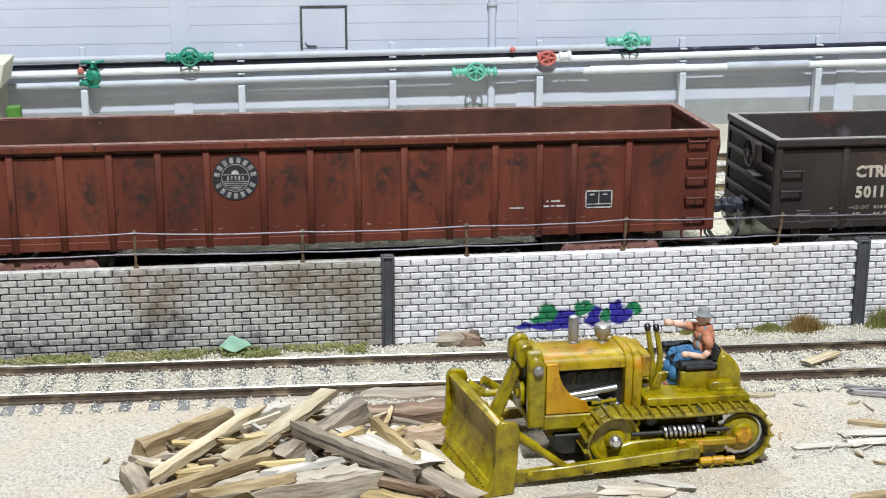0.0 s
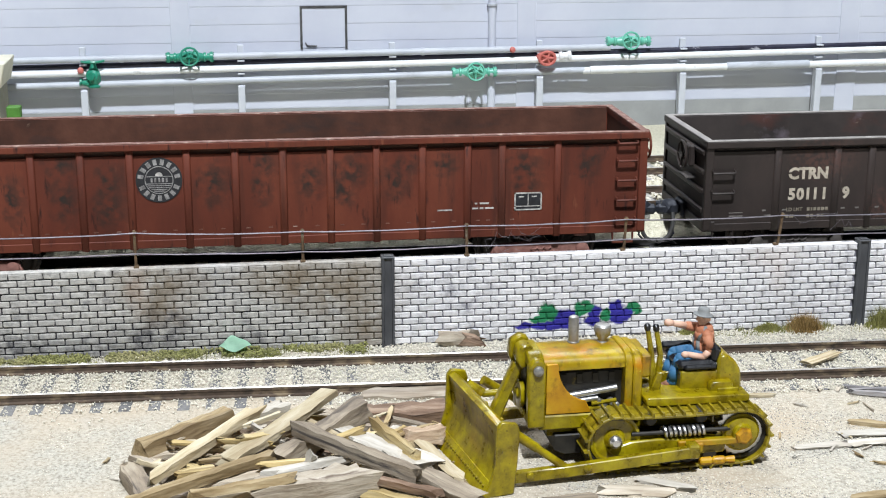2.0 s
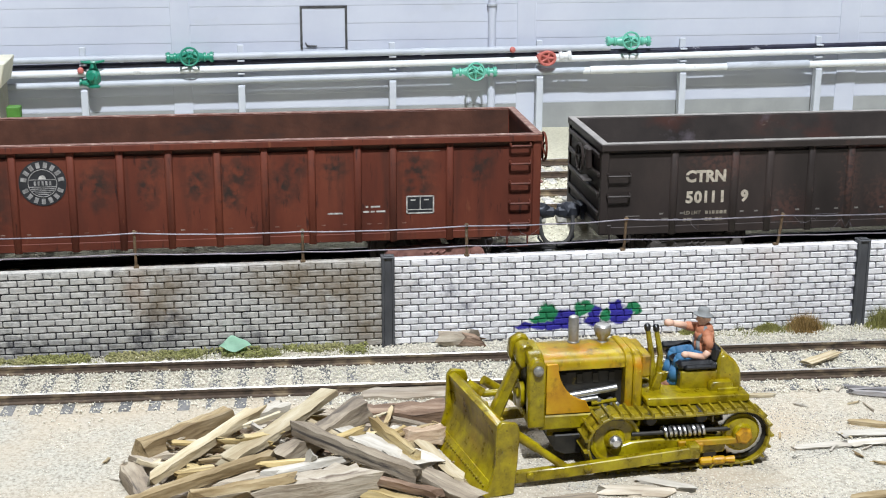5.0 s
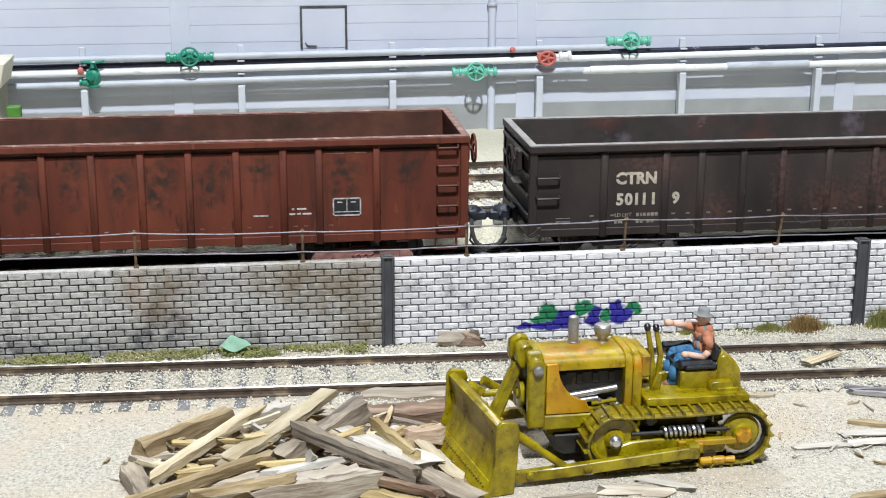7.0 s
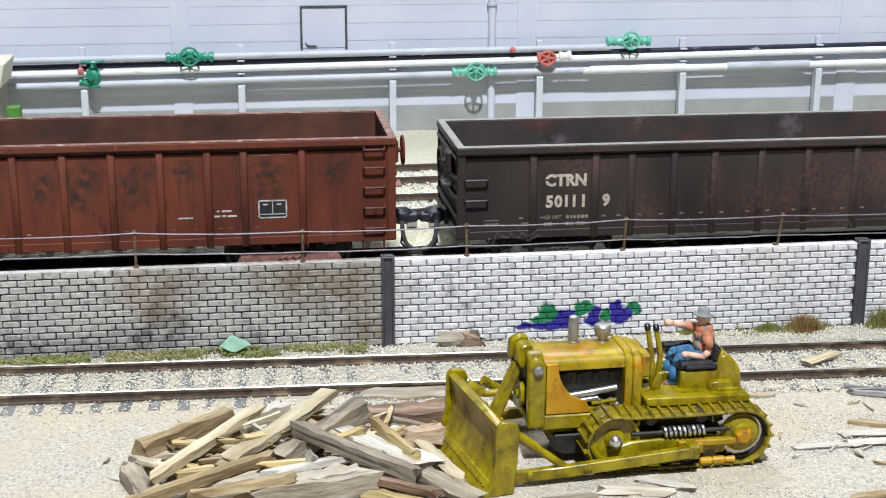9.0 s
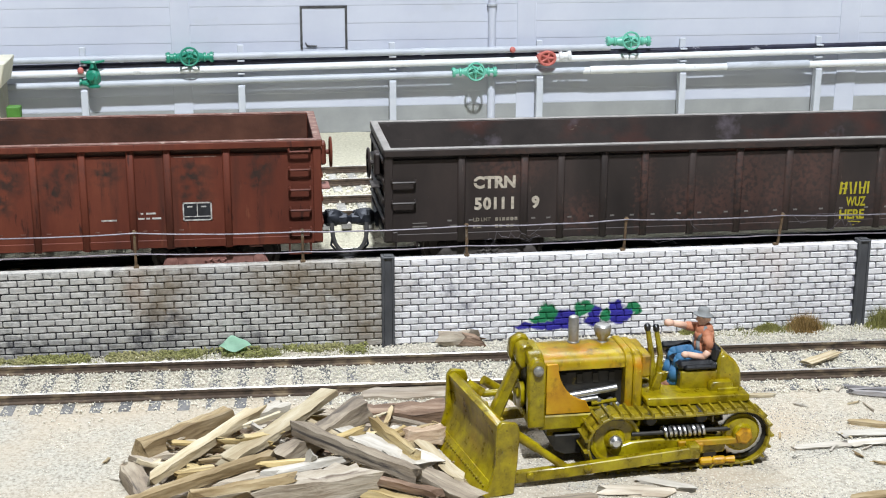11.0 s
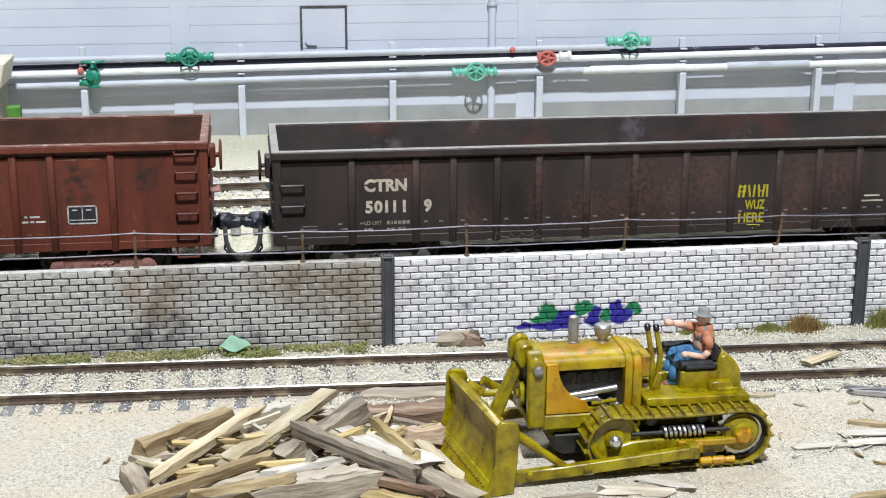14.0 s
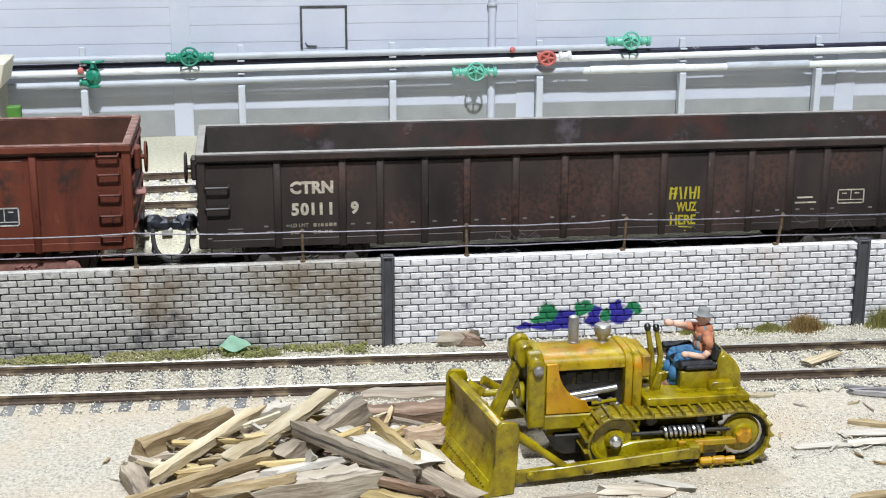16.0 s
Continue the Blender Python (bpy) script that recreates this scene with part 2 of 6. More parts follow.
# near-black colour that stands in for the shade under the cars
m_car_shade = paint("black_car_shade", [(0.3, (0.006, 0.006, 0.006)), (0.7, (0.018, 0.017, 0.016))], 0.8, scale=700, bump=0.4, second=(800, (0.2, 0.18, 0.15), 0.68, 0.75, (0.6, 1, 1)))
m_mortar = paint("dark_mortar_wash", [(0.3, (0.014, 0.014, 0.016)), (0.7, (0.055, 0.053, 0.055))], 0.95, scale=700, bump=0.4)


# ---- the room round the layout ----
def slab(name, lo, hi, material, label):
    bm = bmesh.new()
    box(bm, lo, hi)
    return tagged(part(name, bm, material, smooth=False), label, kind="structure")


slab("room_floor", (-1000, -700, -340), (1100, 1300, -300), m_floor, "plain dark floor of the room")
slab("room_ceiling", (-1000, -700, 1300), (1100, 1300, 1340), m_room, "plain grey ceiling of the room")
slab("room_wall_west", (-1040, -700, -300), (-1000, 1300, 1300), m_room, "plain grey wall of the room")
slab("room_wall_east", (1100, -700, -300), (1140, 1300, 1300), m_room, "plain grey wall of the room")
slab("room_wall_north", (-1000, 1300, -300), (1100, 1340, 1300), m_room, "plain grey wall of the room")
slab("room_wall_south", (-1000, -740, -300), (1100, -700, 1300), m_room, "plain grey wall of the room")

# ---- the ground: a low yard in front, a bank behind the brick wall ----
WALL_Y, BANK, LOW, BACK_Y = 300.0, 13.2, 6.9, 479.0


def ground_height(x, y):
    z = 0.45 * noise.noise(Vector((x * 0.05, y * 0.05, 0.3))) + 0.22 * noise.noise(Vector((x * 0.19, y * 0.19, 2.3)))
    near = max(0.0, min(1.0, (262 - y) / 25)) + max(0.0, min(1.0, (y - 293) / 3))
    lift = 0.22 if 263 < y < 298 else 0.0
    return 0.9 * z * min(1.0, 0.25 + near) - 0.25 + lift


def build_ground():
    xs = np.concatenate([np.linspace(-800, -75, 14), np.arange(-72, 172, 1.1), np.linspace(175, 900, 14)])
    ys = np.concatenate([np.linspace(60, 196, 8), np.arange(199, 299.5, 1.1), [302.0]])
    bm = bmesh.new()
    grid = [[bm.verts.new((x, y, ground_height(x, y))) for x in xs] for y in ys]
    for r0, r1 in zip(grid, grid[1:]):
        for i in range(len(xs) - 1):
            bm.faces.new((r0[i], r0[i + 1], r1[i + 1], r1[i]))
    return tagged(part("ground", bm, m_sand), "cream sandy ground of the yard with grey patches", kind="structure")


build_ground()


def bank_height(y):
    if y < 303:
        return 3.0
    return LOW + float(np.interp(y, (348.6, 350.5, 355.0, 359.5), (0.0, 1.5, 3.0, BANK - LOW)))


def build_bank():
    bm = bmesh.new()
    xs = np.concatenate([np.linspace(-800, -75, 8), np.arange(-72, 260, 3.0), np.linspace(265, 900, 8)])
    ys = np.concatenate([[302.2, 306, 312, 318], np.arange(322, 481, 0.8)])
    grid = [[bm.verts.new((x, y, bank_height(y) + 0.35 * noise.noise(Vector((x * 0.13, y * 0.13, 0))))) for x in xs] for y in ys]
    for r0, r1 in zip(grid, grid[1:]):
        for i in range(len(xs) - 1):
            bm.faces.new((r0[i], r0[i + 1], r1[i + 1], r1[i]))
    return tagged(part("ground_bank", bm, m_ballast_back), "raised bank of pale yellowish ballast behind the brick wall", kind="structure")


build_bank()
slab("baseboard", (-800, 60, -300), (900, 700, -4), m_room, "plain board under the layout")


# ---- tracks ----
def rail_mesh(length, side, top, tall=2.0, foot=1.7):
    bm = bmesh.new()
    h = length / 2
    web = [(-foot / 2, 0), (foot / 2, 0), (foot / 2, 0.3), (0.25, 0.5), (0.25, tall - 0.75), (0.42, tall - 0.6), (0.42, tall - 0.12), (-0.42, tall - 0.12), (-0.42, tall - 0.6), (-0.25, tall - 0.75), (-0.25, 0.5), (-foot / 2, 0.3)]
    prism(bm, web, -h, h, "x")
    body = mesh_of("rail", bm, side)
    bm = bmesh.new()
    box(bm, (-h, -0.34, tall - 0.12), (h, 0.30, tall), bevel=0.1)
    head = mesh_of("rail_head", bm, top)
    return body, head


def track(label, at, rz, length, tie_mat, side, top, spacing=5.75, tie_len=29.0, first=None, last=None, rail_z=0.0):
    t = thing("railway_track", label, "railway track", at, rz)
    body, head = rail_mesh(length, side, top)
    for s in (-1, 1):
        r = new("rail", body)
        r.parent, r.location = t, (0, s * 8.25 * MM, rail_z * MM)
        k = new("rail_head", head)
        k.parent = r
        tagged(k, "polished bright rail head")
    tie = None
    a = first if first is not None else -length / 2
    b = last if last is not None else length / 2
    n = int((b - a) / spacing)
    for i in range(n):
        if tie is None:
            bm = bmesh.new()
            box(bm, (-1.3, -tie_len / 2, -1.6), (1.3, tie_len / 2, 0.0), bevel=0.15)
            tie = mesh_of("tie", bm, tie_mat)
        o = new("tie", tie)
        o.parent = t
        o.location = ((a + (i + 0.5) * spacing) * MM, random.uniform(-0.25, 0.25) * MM, (rail_z + random.uniform(-0.08, 0.02)) * MM)
        o.rotation_euler = (0, 0, random.uniform(-0.012, 0.012))
    return t


near_track = track("rusty yard siding with polished rails half buried in pale ballast", (41, 279.5, 0.05), -2.4, 500, m_tie, m_rail, m_rail_top, first=-150, last=170)
main_track = track("black-sided main track under the gondola cars", (100, 340.2, 7.2), 0, 900, m_tie, m_rail_black, m_rail_top, first=-170, last=190)
back_track_a = track("pale dusty track with bright rails behind the gondolas", (100, 371.0, BANK + 0.5), 0.4, 900, m_tie_back, m_rail, m_rail_top, first=-170, last=190)
back_track_b = track("pale dusty track with bright rails next to the white building", (100, 409.5, BANK + 0.5), 2.0, 900, m_tie_back, m_rail, m_rail_top, first=-170, last=190)
# black strip added for the shade between the wall top and the cars
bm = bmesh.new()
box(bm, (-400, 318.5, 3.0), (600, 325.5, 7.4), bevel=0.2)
tagged(part("shade_strip", bm, m_car_shade), "black strip standing in for the shade under the cars", kind="structure")


# ---- gondola cars ----
m_red = paint("oxide_red_car_paint", [(0.25, (0.072, 0.020, 0.013)), (0.5, (0.128, 0.032, 0.018)), (0.75, (0.195, 0.053, 0.028))], 0.6, spec=0.3, scale=70, stretch=(1, 1, 0.35), bump=0.1, bump_scale=1500,
              spots=[([(-68, 19, 2.4, 3), (-55.5, 17, 1.8, 4), (-44, 25, 3, 2), (-44, 17, 2.4, 4), (-34, 21, 2.6, 3), (-34, 15, 2.8, 4), (-10, 20, 3, 4), (1.7, 24.5, 2.2, 2), (0.7, 18, 2, 2.4), (12.4, 20, 2.4, 3.4), (21.8, 22, 3.2, 3), (20, 17, 2, 3), (32, 19, 3, 3), (35, 23, 2.4, 2), (44, 23, 2.6, 1.8), (63.4, 22.5, 3.4, 2), (64, 17.5, 2.6, 1.6), (79.5, 24, 1.8, 2.2), (78.3, 21, 1.8, 2)], (0.022, 0.020, 0.017), 9.0, 420, 0.9, 0.95)],
              second=[(420, (0.24, 0.085, 0.045), 0.66, 0.80, (1, 1, 0.6)), (150, (0.035, 0.018, 0.014), 0.54, 0.78, (1, 1, 0.3)), (700, (0.03, 0.012, 0.01), 0.60, 0.72, (1, 1, 0.5))])
m_red_in = paint("worn_red_interior_paint", [(0.25, (0.040, 0.017, 0.011)), (0.5, (0.088, 0.032, 0.018)), (0.75, (0.135, 0.052, 0.03))], 0.7, scale=90, bump=0.25, bump_scale=700, bump_mm=0.3,
                 second=[(60, (0.02, 0.018, 0.018), 0.55, 0.72, (0.6, 1, 1.6)), (420, (0.3, 0.2, 0.14), 0.70, 0.78, (0.5, 1, 1.4))])
# pale flecked red; on the rim its paleness is a painted highlight
m_red_rim = paint("pale_red_flecks_and_rim_highlight", [(0.40, (0.13, 0.046, 0.030)), (0.56, (0.20, 0.10, 0.075)), (0.72, (0.42, 0.32, 0.27))], 0.6, scale=400, bump=0.1)
m_black = paint("sooty_black_brown_car_paint", [(0.25, (0.019, 0.015, 0.0135)), (0.5, (0.034, 0.026, 0.0235)), (0.75, (0.056, 0.040, 0.035))], 0.5, spec=0.4, scale=80, stretch=(1, 1, 0.4), bump=0.1, bump_scale=1500,
                spots=[([(-62, 22, 6, 3), (-29, 17, 1.6, 8), (-17, 12, 5, 4), (-10, 12, 3, 4), (-3, 16, 5, 8), (4, 14, 3, 6), (13, 18, 5, 6), (36, 14, 4, 7), (46, 18, 4, 6), (66, 21, 4, 2.5), (-45, 10, 3, 3), (84, 15, 4, 8)], (0.15, 0.066, 0.05), 11.0, 900, 0.95, 0.45)],
                second=[(700, (0.13, 0.09, 0.075), 0.70, 0.76, (1, 1, 0.4))])
m_black_in = paint("dusty_black_interior_paint", [(0.25, (0.025, 0.021, 0.02)), (0.75, (0.06, 0.047, 0.042))], 0.7, scale=90, bump=0.2, bump_scale=700, bump_mm=0.3,
                   second=[(30, (0.12, 0.036, 0.024), 0.50, 0.68, (0.7, 1, 1)), (70, (0.19, 0.16, 0.19), 0.58, 0.76, (1, 1, 1)), (420, (0.2, 0.15, 0.12), 0.68, 0.76, (0.6, 1, 1.4))])
# grey that paints the highlight on the black car's rim
m_black_rim = paint("grey_rim_highlight", [(0.3, (0.17, 0.16, 0.15)), (0.7, (0.32, 0.30, 0.28))], 0.5, scale=400, bump=0.1)
m_truck = paint("dusty_brown_truck_plastic", [(0.3, (0.16, 0.065, 0.054)), (0.7, (0.33, 0.165, 0.135))], 0.8, scale=500, bump=0.2)
m_truck_black = paint("dark_truck_plastic", [(0.3, (0.035, 0.031, 0.029)), (0.7, (0.10, 0.086, 0.078))], 0.7, scale=500, bump=0.2)
m_coupler = paint("blued_metal_coupler", [(0.3, (0.018, 0.02, 0.026)), (0.7, (0.05, 0.055, 0.07))], 0.45, metal=0.4, scale=600, bump=0.1)
m_hose = paint("grey_rubber_hose", [(0.3, (0.03, 0.03, 0.03)), (0.7, (0.075, 0.072, 0.07))], 0.6, scale=500, bump=0.1)
m_wheel = paint("oily_steel_wheel", [(0.3, (0.03, 0.025, 0.022)), (0.7, (0.08, 0.06, 0.05))], 0.5, metal=0.3, scale=500, bump=0.1)
m_mark_white = paint("faded_white_marking", [(0.35, (0.33, 0.31, 0.29)), (0.6, (0.62, 0.60, 0.56))], 0.7, scale=900, bump=0.0)
m_mark_grey = paint("rubbed_grey_marking", [(0.35, (0.14, 0.135, 0.13)), (0.6, (0.36, 0.35, 0.34))], 0.7, scale=700, bump=0.0)
m_mark_cream = paint("worn_cream_marking", [(0.35, (0.36, 0.31, 0.24)), (0.6, (0.58, 0.52, 0.42))], 0.7, scale=900, bump=0.0)
m_mark_black = paint("black_marking", [(0.3, (0.012, 0.013, 0.016)), (0.7, (0.03, 0.031, 0.035))], 0.6, scale=900, bump=0.0)
m_graffiti = paint("dull_yellow_graffiti", [(0.3, (0.36, 0.30, 0.012)), (0.7, (0.52, 0.45, 0.03))], 0.6, scale=900, bump=0.0)
m_faint_cream = paint("faint_cream_marking", [(0.35, (0.17, 0.145, 0.11)), (0.65, (0.36, 0.32, 0.25))], 0.7, scale=1100, bump=0.0)
m_faint = paint("faint_grey_marking", [(0.3, (0.13, 0.12, 0.11)), (0.7, (0.24, 0.22, 0.2))], 0.7, scale=900, bump=0.0)

HALF, LEN = 17.5, 92.5
SIDE = Matrix(((1, 0, 0, 0), (0, 0, -1, 0), (0, 1, 0, 0), (0, 0, 0, 1)))  # writing plane on the near side


def on_side(x, z, y=-HALF + 0.02):
    return Matrix.Translation((x, y, z)) @ SIDE


def bar(name, x0, z0, x1, z1, material, parent, y=-HALF - 0.0, thick=0.05, label=""):
    bm = bmesh.new()
    box(bm, (x0, y - thick, z0), (x1, y + 0.1, z1))
    return part(name, bm, material, parent, label, smooth=False)


def grab_iron(parent, x0, x1, z, material, drop=0.42, y=-HALF):
    bm = bmesh.new()
    wire(bm, [(x0, y + 0.1, z + drop), (x0, y - 0.75, z + drop * 0.85), (x0, y - 0.75, z), (x0 + 0.3, y - 0.8, z - 0.1), (x1 - 0.3, y - 0.8, z - 0.1), (x1, y - 0.75, z), (x1, y - 0.75, z + drop * 0.85), (x1, y + 0.1, z + drop)], 0.3, 6)
    return part("grab_iron", bm, material, parent)


wheelsets = []


def truck(parent, x, material):
    t = new("truck")
    t.parent = parent
    t.location = (x * MM, 0, -3.8 * MM)
    for s in (-1, 1):
        bm = bmesh.new()
        y0, y1 = (s * 13.6, s * 15.3)
        a, b = min(y0, y1), max(y0, y1)
        prism(bm, [(-12.5, 3.6), (-11.5, 6.2), (-8.5, 6.3), (-4, 6.6), (4, 6.6), (8.5, 6.3), (11.5, 6.2), (12.5, 3.6), (9.5, 3.0), (7.0, 4.2), (4.6, 1.5), (-4.6, 1.5), (-7.0, 4.2), (-9.5, 3.0)], a, b, "y", bevel=0.25)
        for xx in (-10.2, 10.2):
            lathe(bm, (xx, s * 15.1, 4.8), (0, s, 0), [(0, 1.6), (0.7, 1.45), (0.9, 0.9)], 12)
        part("sideframe", bm, material, t)
        for k in (-1, 0, 1):
            bm = bmesh.new()
            wire(bm, [(k * 1.7 + 0.75 * math.cos(u), s * 15.3 + 0.75 * math.sin(u), 1.8 + 3.6 * u / (8 * math.pi)) for u in np.linspace(0, 8 * math.pi, 41)], 0.22, 5)
            part("spring", bm, material, t)
    for xx in (-10.2, 10.2):
        bm = bmesh.new()
        rod(bm, (0, -8, 0), (0, 8, 0), 1.0)
        for s in (-1, 1):
            lathe(bm, (0, s * 7.2, 0), (0, s, 0), [(0, 5.4), (0.5, 5.35), (0.7, 4.8), (2.4, 4.75), (2.5, 4.0), (2.0, 3.4), (2.0, 1.4), (2.5, 1.2)], 28)
        w = part("wheelset", bm, m_wheel, t)
        w.location = (xx * MM, 0, 4.8 * MM)
        wheelsets.append(w)
    bm = bmesh.new()
    box(bm, (-2.4, -11, 3.2), (2.4, 11, 6.2), bevel=0.3)
    part("bolster", bm, material, t)
    return t


def coupler(parent, x, s):
    """A knuckle coupler with its shank, at the end x, pointing along s."""
    c = new("coupler")
    c.parent = parent
    bm = bmesh.new()
    box(bm, (min(x - s * 6, x + s * 3.5), -1.4, 5.2), (max(x - s * 6, x + s * 3.5), 1.4, 7.6), bevel=0.3)
    box(bm, (min(x, x + s * 2.2), -3.0, 4.6), (max(x, x + s * 2.2), 3.0, 8.6), bevel=0.4)
    part("shank", bm, m_coupler, c)
    bm = bmesh.new()
    pts = [(x + s * 3.2, -1.3), (x + s * 5.0, -2.6), (x + s * 7.8, -2.2), (x + s * 8.3, -0.6), (x + s * 7.0, -0.4), (x + s * 6.4, -1.2), (x + s * 5.6, -0.4), (x + s * 6.0, 1.0), (x + s * 7.6, 2.4), (x + s * 6.6, 3.2), (x + s * 3.4, 1.6)]
    if s < 0:
        pts = pts[::-1]
    prism(bm, pts, 5.3, 7.7, "z", bevel=0.4)
    box(bm, (min(x + s * 2.0, x + s * 6.6), -2.6, 4.8), (max(x + s * 2.0, x + s * 6.6), 1.6, 8.7), bevel=1.1)
    blob(bm, (x + s * 5.6, -1.4, 6.8), 2.3, (1.0, 0.8, 0.85), 0.5, 3 * s)
    box(bm, (min(x + s * 5.4, x + s * 8.6), -2.9, 5.4), (max(x + s * 5.4, x + s * 8.6), -1.0, 8.0), bevel=0.7)
    part("knuckle", bm, m_coupler, c)
    bm = bmesh.new()
    wire(bm, [(x + s * 4.2, -2.2, 5.2), (x + s * 4.4, -2.6, 2.6), (x + s * 4.0, -3.0, 0.4), (x + s * 5.0, -3.2, -0.8)], 0.3, 6)
    part("trip_pin", bm, m_coupler, c)
    bm = bmesh.new()
    wire(bm, [(x + s * 4.3, -2.6, 5.8), (x + s * 4.3, -3.3, 4.2), (x + s * 4.5, -3.6, 2.4), (x + s * 5.0, -3.7, 0.8), (x + s * 5.8, -3.7, -0.4), (x + s * 6.9, -3.7, -1.1), (x + s * 8.3, -3.7, -1.4)], 0.55, 8)
    part("air_hose", bm, m_hose, c)
    return c


def brake_wheel(parent, x, s, y, z, material):
    bm = bmesh.new()
    n = 28
    wire(bm, [(x + s * 3.0, y + 3.4 * math.cos(2 * math.pi * k / n), z + 3.4 * math.sin(2 * math.pi * k / n)) for k in range(n)], 0.32, 6, closed=True)
    for k in range(5):
        u = 2 * math.pi * k / 5
        rod(bm, (x + s * 2.7, y, z), (x + s * 3.0, y + 3.3 * math.cos(u), z + 3.3 * math.sin(u)), 0.26, n=6)
    rod(bm, (x, y, z), (x + s * 3.1, y, z), 0.6, n=8)
    w = part("brake_wheel", bm, material, parent)
    bm = bmesh.new()
    box(bm, (min(x, x + s * 1.8), y - 2.1, z - 2.8), (max(x, x + s * 1.8), y + 2.1, z + 2.6), bevel=0.4)
    part("brake_housing", bm, material, parent)
    return w


def gondola(label, x, top, ribs, paint_out, paint_in, rim_mat, truck_mat, chord, grab_x, grab_z, brake_end, rib_w=2.9, slot=1.3, bottom=5.4):
    car = thing("gondola_car", label, "gondola car", (x, 322.66 + HALF, 13.0), group="gondola cars of the train")
    # sides, ends and floor, each a plate with thickness
    for s in (-1, 1):
        bm = bmesh.new()
        y = s * (HALF - 0.6)
        box(bm, (-LEN + 0.2, min(y, y - s * 0.6), bottom), (LEN - 0.2, max(y, y - s * 0.6), top - chord - slot), bevel=0.1)
        side = part("side_panel", bm, [paint_out], car)
        bm = bmesh.new()
        y2 = s * (HALF - 1.35)
        box(bm, (-LEN + 1.6, min(y2, y2 - s * 0.3), 8), (LEN - 1.6, max(y2, y2 - s * 0.3), top - 0.35))
        part("inner_lining", bm, paint_in, side)
        # top chord: a wide bar that stands out over the panels, with a highlight painted on its upper face
        bm = bmesh.new()
        ya, yb = s * (HALF + 0.6), s * (HALF - 1.25)
        box(bm, (-LEN - 0.3, min(ya, yb), top - chord), (LEN + 0.3, max(ya, yb), top - 0.25), bevel=0.15)
        ch = part("top_chord", bm, paint_out, car)
        bm = bmesh.new()
        box(bm, (-LEN - 0.25, min(ya - s * 0.1, yb), top - 0.26), (LEN + 0.25, max(ya - s * 0.1, yb), top), bevel=0.1)
        part("rim_highlight", bm, rim_mat, ch, "pale upper face of the rim with a painted highlight")
        # side sill
        bm = bmesh.new()
        ya, yb = s * (HALF - 0.35), s * (HALF - 1.6)
        box(bm, (-LEN + 0.1, min(ya, yb), bottom - 0.35), (LEN - 0.1, max(ya, yb), bottom + 1.6), bevel=0.12)
        part("side_sill", bm, paint_out, car)
        for rx in ribs:
            bm = bmesh.new()
            prism(bm, [(rx - rib_w / 2, s * (HALF - 0.65)), (rx - rib_w / 2 + 0.35, s * (HALF - 0.05)), (rx + rib_w / 2 - 0.35, s * (HALF - 0.05)), (rx + rib_w / 2, s * (HALF - 0.65))], bottom - 0.6, top - chord + 0.05, "z", bevel=0.08)
            part("rib", bm, paint_out, car)
    for s in (-1, 1):
        bm = bmesh.new()
        xa, xb = s * (LEN - 0.2), s * (LEN - 1.4)
        box(bm, (min(xa, xb), -HALF + 1.8, 7), (max(xa, xb), HALF - 1.8, top - 0.3), bevel=0.1)
        end = part("end_panel", bm, [paint_in], car)
        for k in range(4):
            bm = bmesh.new()
            zz = 9 + k * (top - 13) / 3
            box(bm, (min(s * (LEN - 0.3), s * (LEN + 0.6)), -HALF + 1.2, zz), (max(s * (LEN - 0.3), s * (LEN + 0.6)), HALF - 1.2, zz + 1.3), bevel=0.3)
            part("end_rib", bm, paint_out, end)
        bm = bmesh.new()
        box(bm, (min(s * (LEN + 0.4), s * (LEN - 1.5)), -HALF - 0.5, top - 1.8), (max(s * (LEN + 0.4), s * (LEN - 1.5)), HALF + 0.5, top - 0.24), bevel=0.15)
        ec = part("end_chord", bm, paint_out, car)
        bm = bmesh.new()
        box(bm, (min(s * (LEN + 0.35), s * (LEN - 1.5)), -HALF - 0.45, top - 0.25), (max(s * (LEN + 0.35), s * (LEN - 1.5)), HALF + 0.45, top + 0.02), bevel=0.1)
        part("rim_highlight", bm, rim_mat, ec, "pale upper face of the rim with a painted highlight")
        bm = bmesh.new()
        box(bm, (min(s * (LEN + 0.3), s * (LEN - 3)), -HALF + 0.3, bottom - 0.3), (max(s * (LEN + 0.3), s * (LEN - 3)), HALF - 0.3, bottom + 2.2), bevel=0.2)
        part("end_sill", bm, paint_out, car)
        for t in (-1, 1):
            bm = bmesh.new()
            box(bm, (min(s * (LEN + 0.2), s * (LEN - 1.8)), min(t * (HALF + 0.1), t * (HALF - 1.6)), bottom), (max(s * (LEN + 0.2), s * (LEN - 1.8)), max(t * (HALF + 0.1), t * (HALF - 1.6)), top - 1.7), bevel=0.2)
            part("corner_post", bm, paint_out, car)
            # stirrup step under the corner
            bm = bmesh.new()
            x0, x1 = s * (LEN - 2.6), s * (LEN - 7.6)
            wire(bm, [(x0, t * (HALF - 0.8), bottom), (x0, t * (HALF - 0.6), 2.6), (x1, t * (HALF - 0.6), 2.6), (x1, t * (HALF - 0.8), bottom)], 0.32, 6)
            part("stirrup_step", bm, paint_out, car)
        coupler(car, s * (LEN - 1), s)
        truck(car, s * 67.5, truck_mat)
        for z in grab_z:
            for t in (-1, 1):
                g = grab_iron(car, *sorted((s * grab_x[0], s * grab_x[1])), z, paint_out)
                if t > 0:
                    g.rotation_euler = (0, 0, math.pi)
                    g.location = (0, 0, 0)
        bm = bmesh.new()
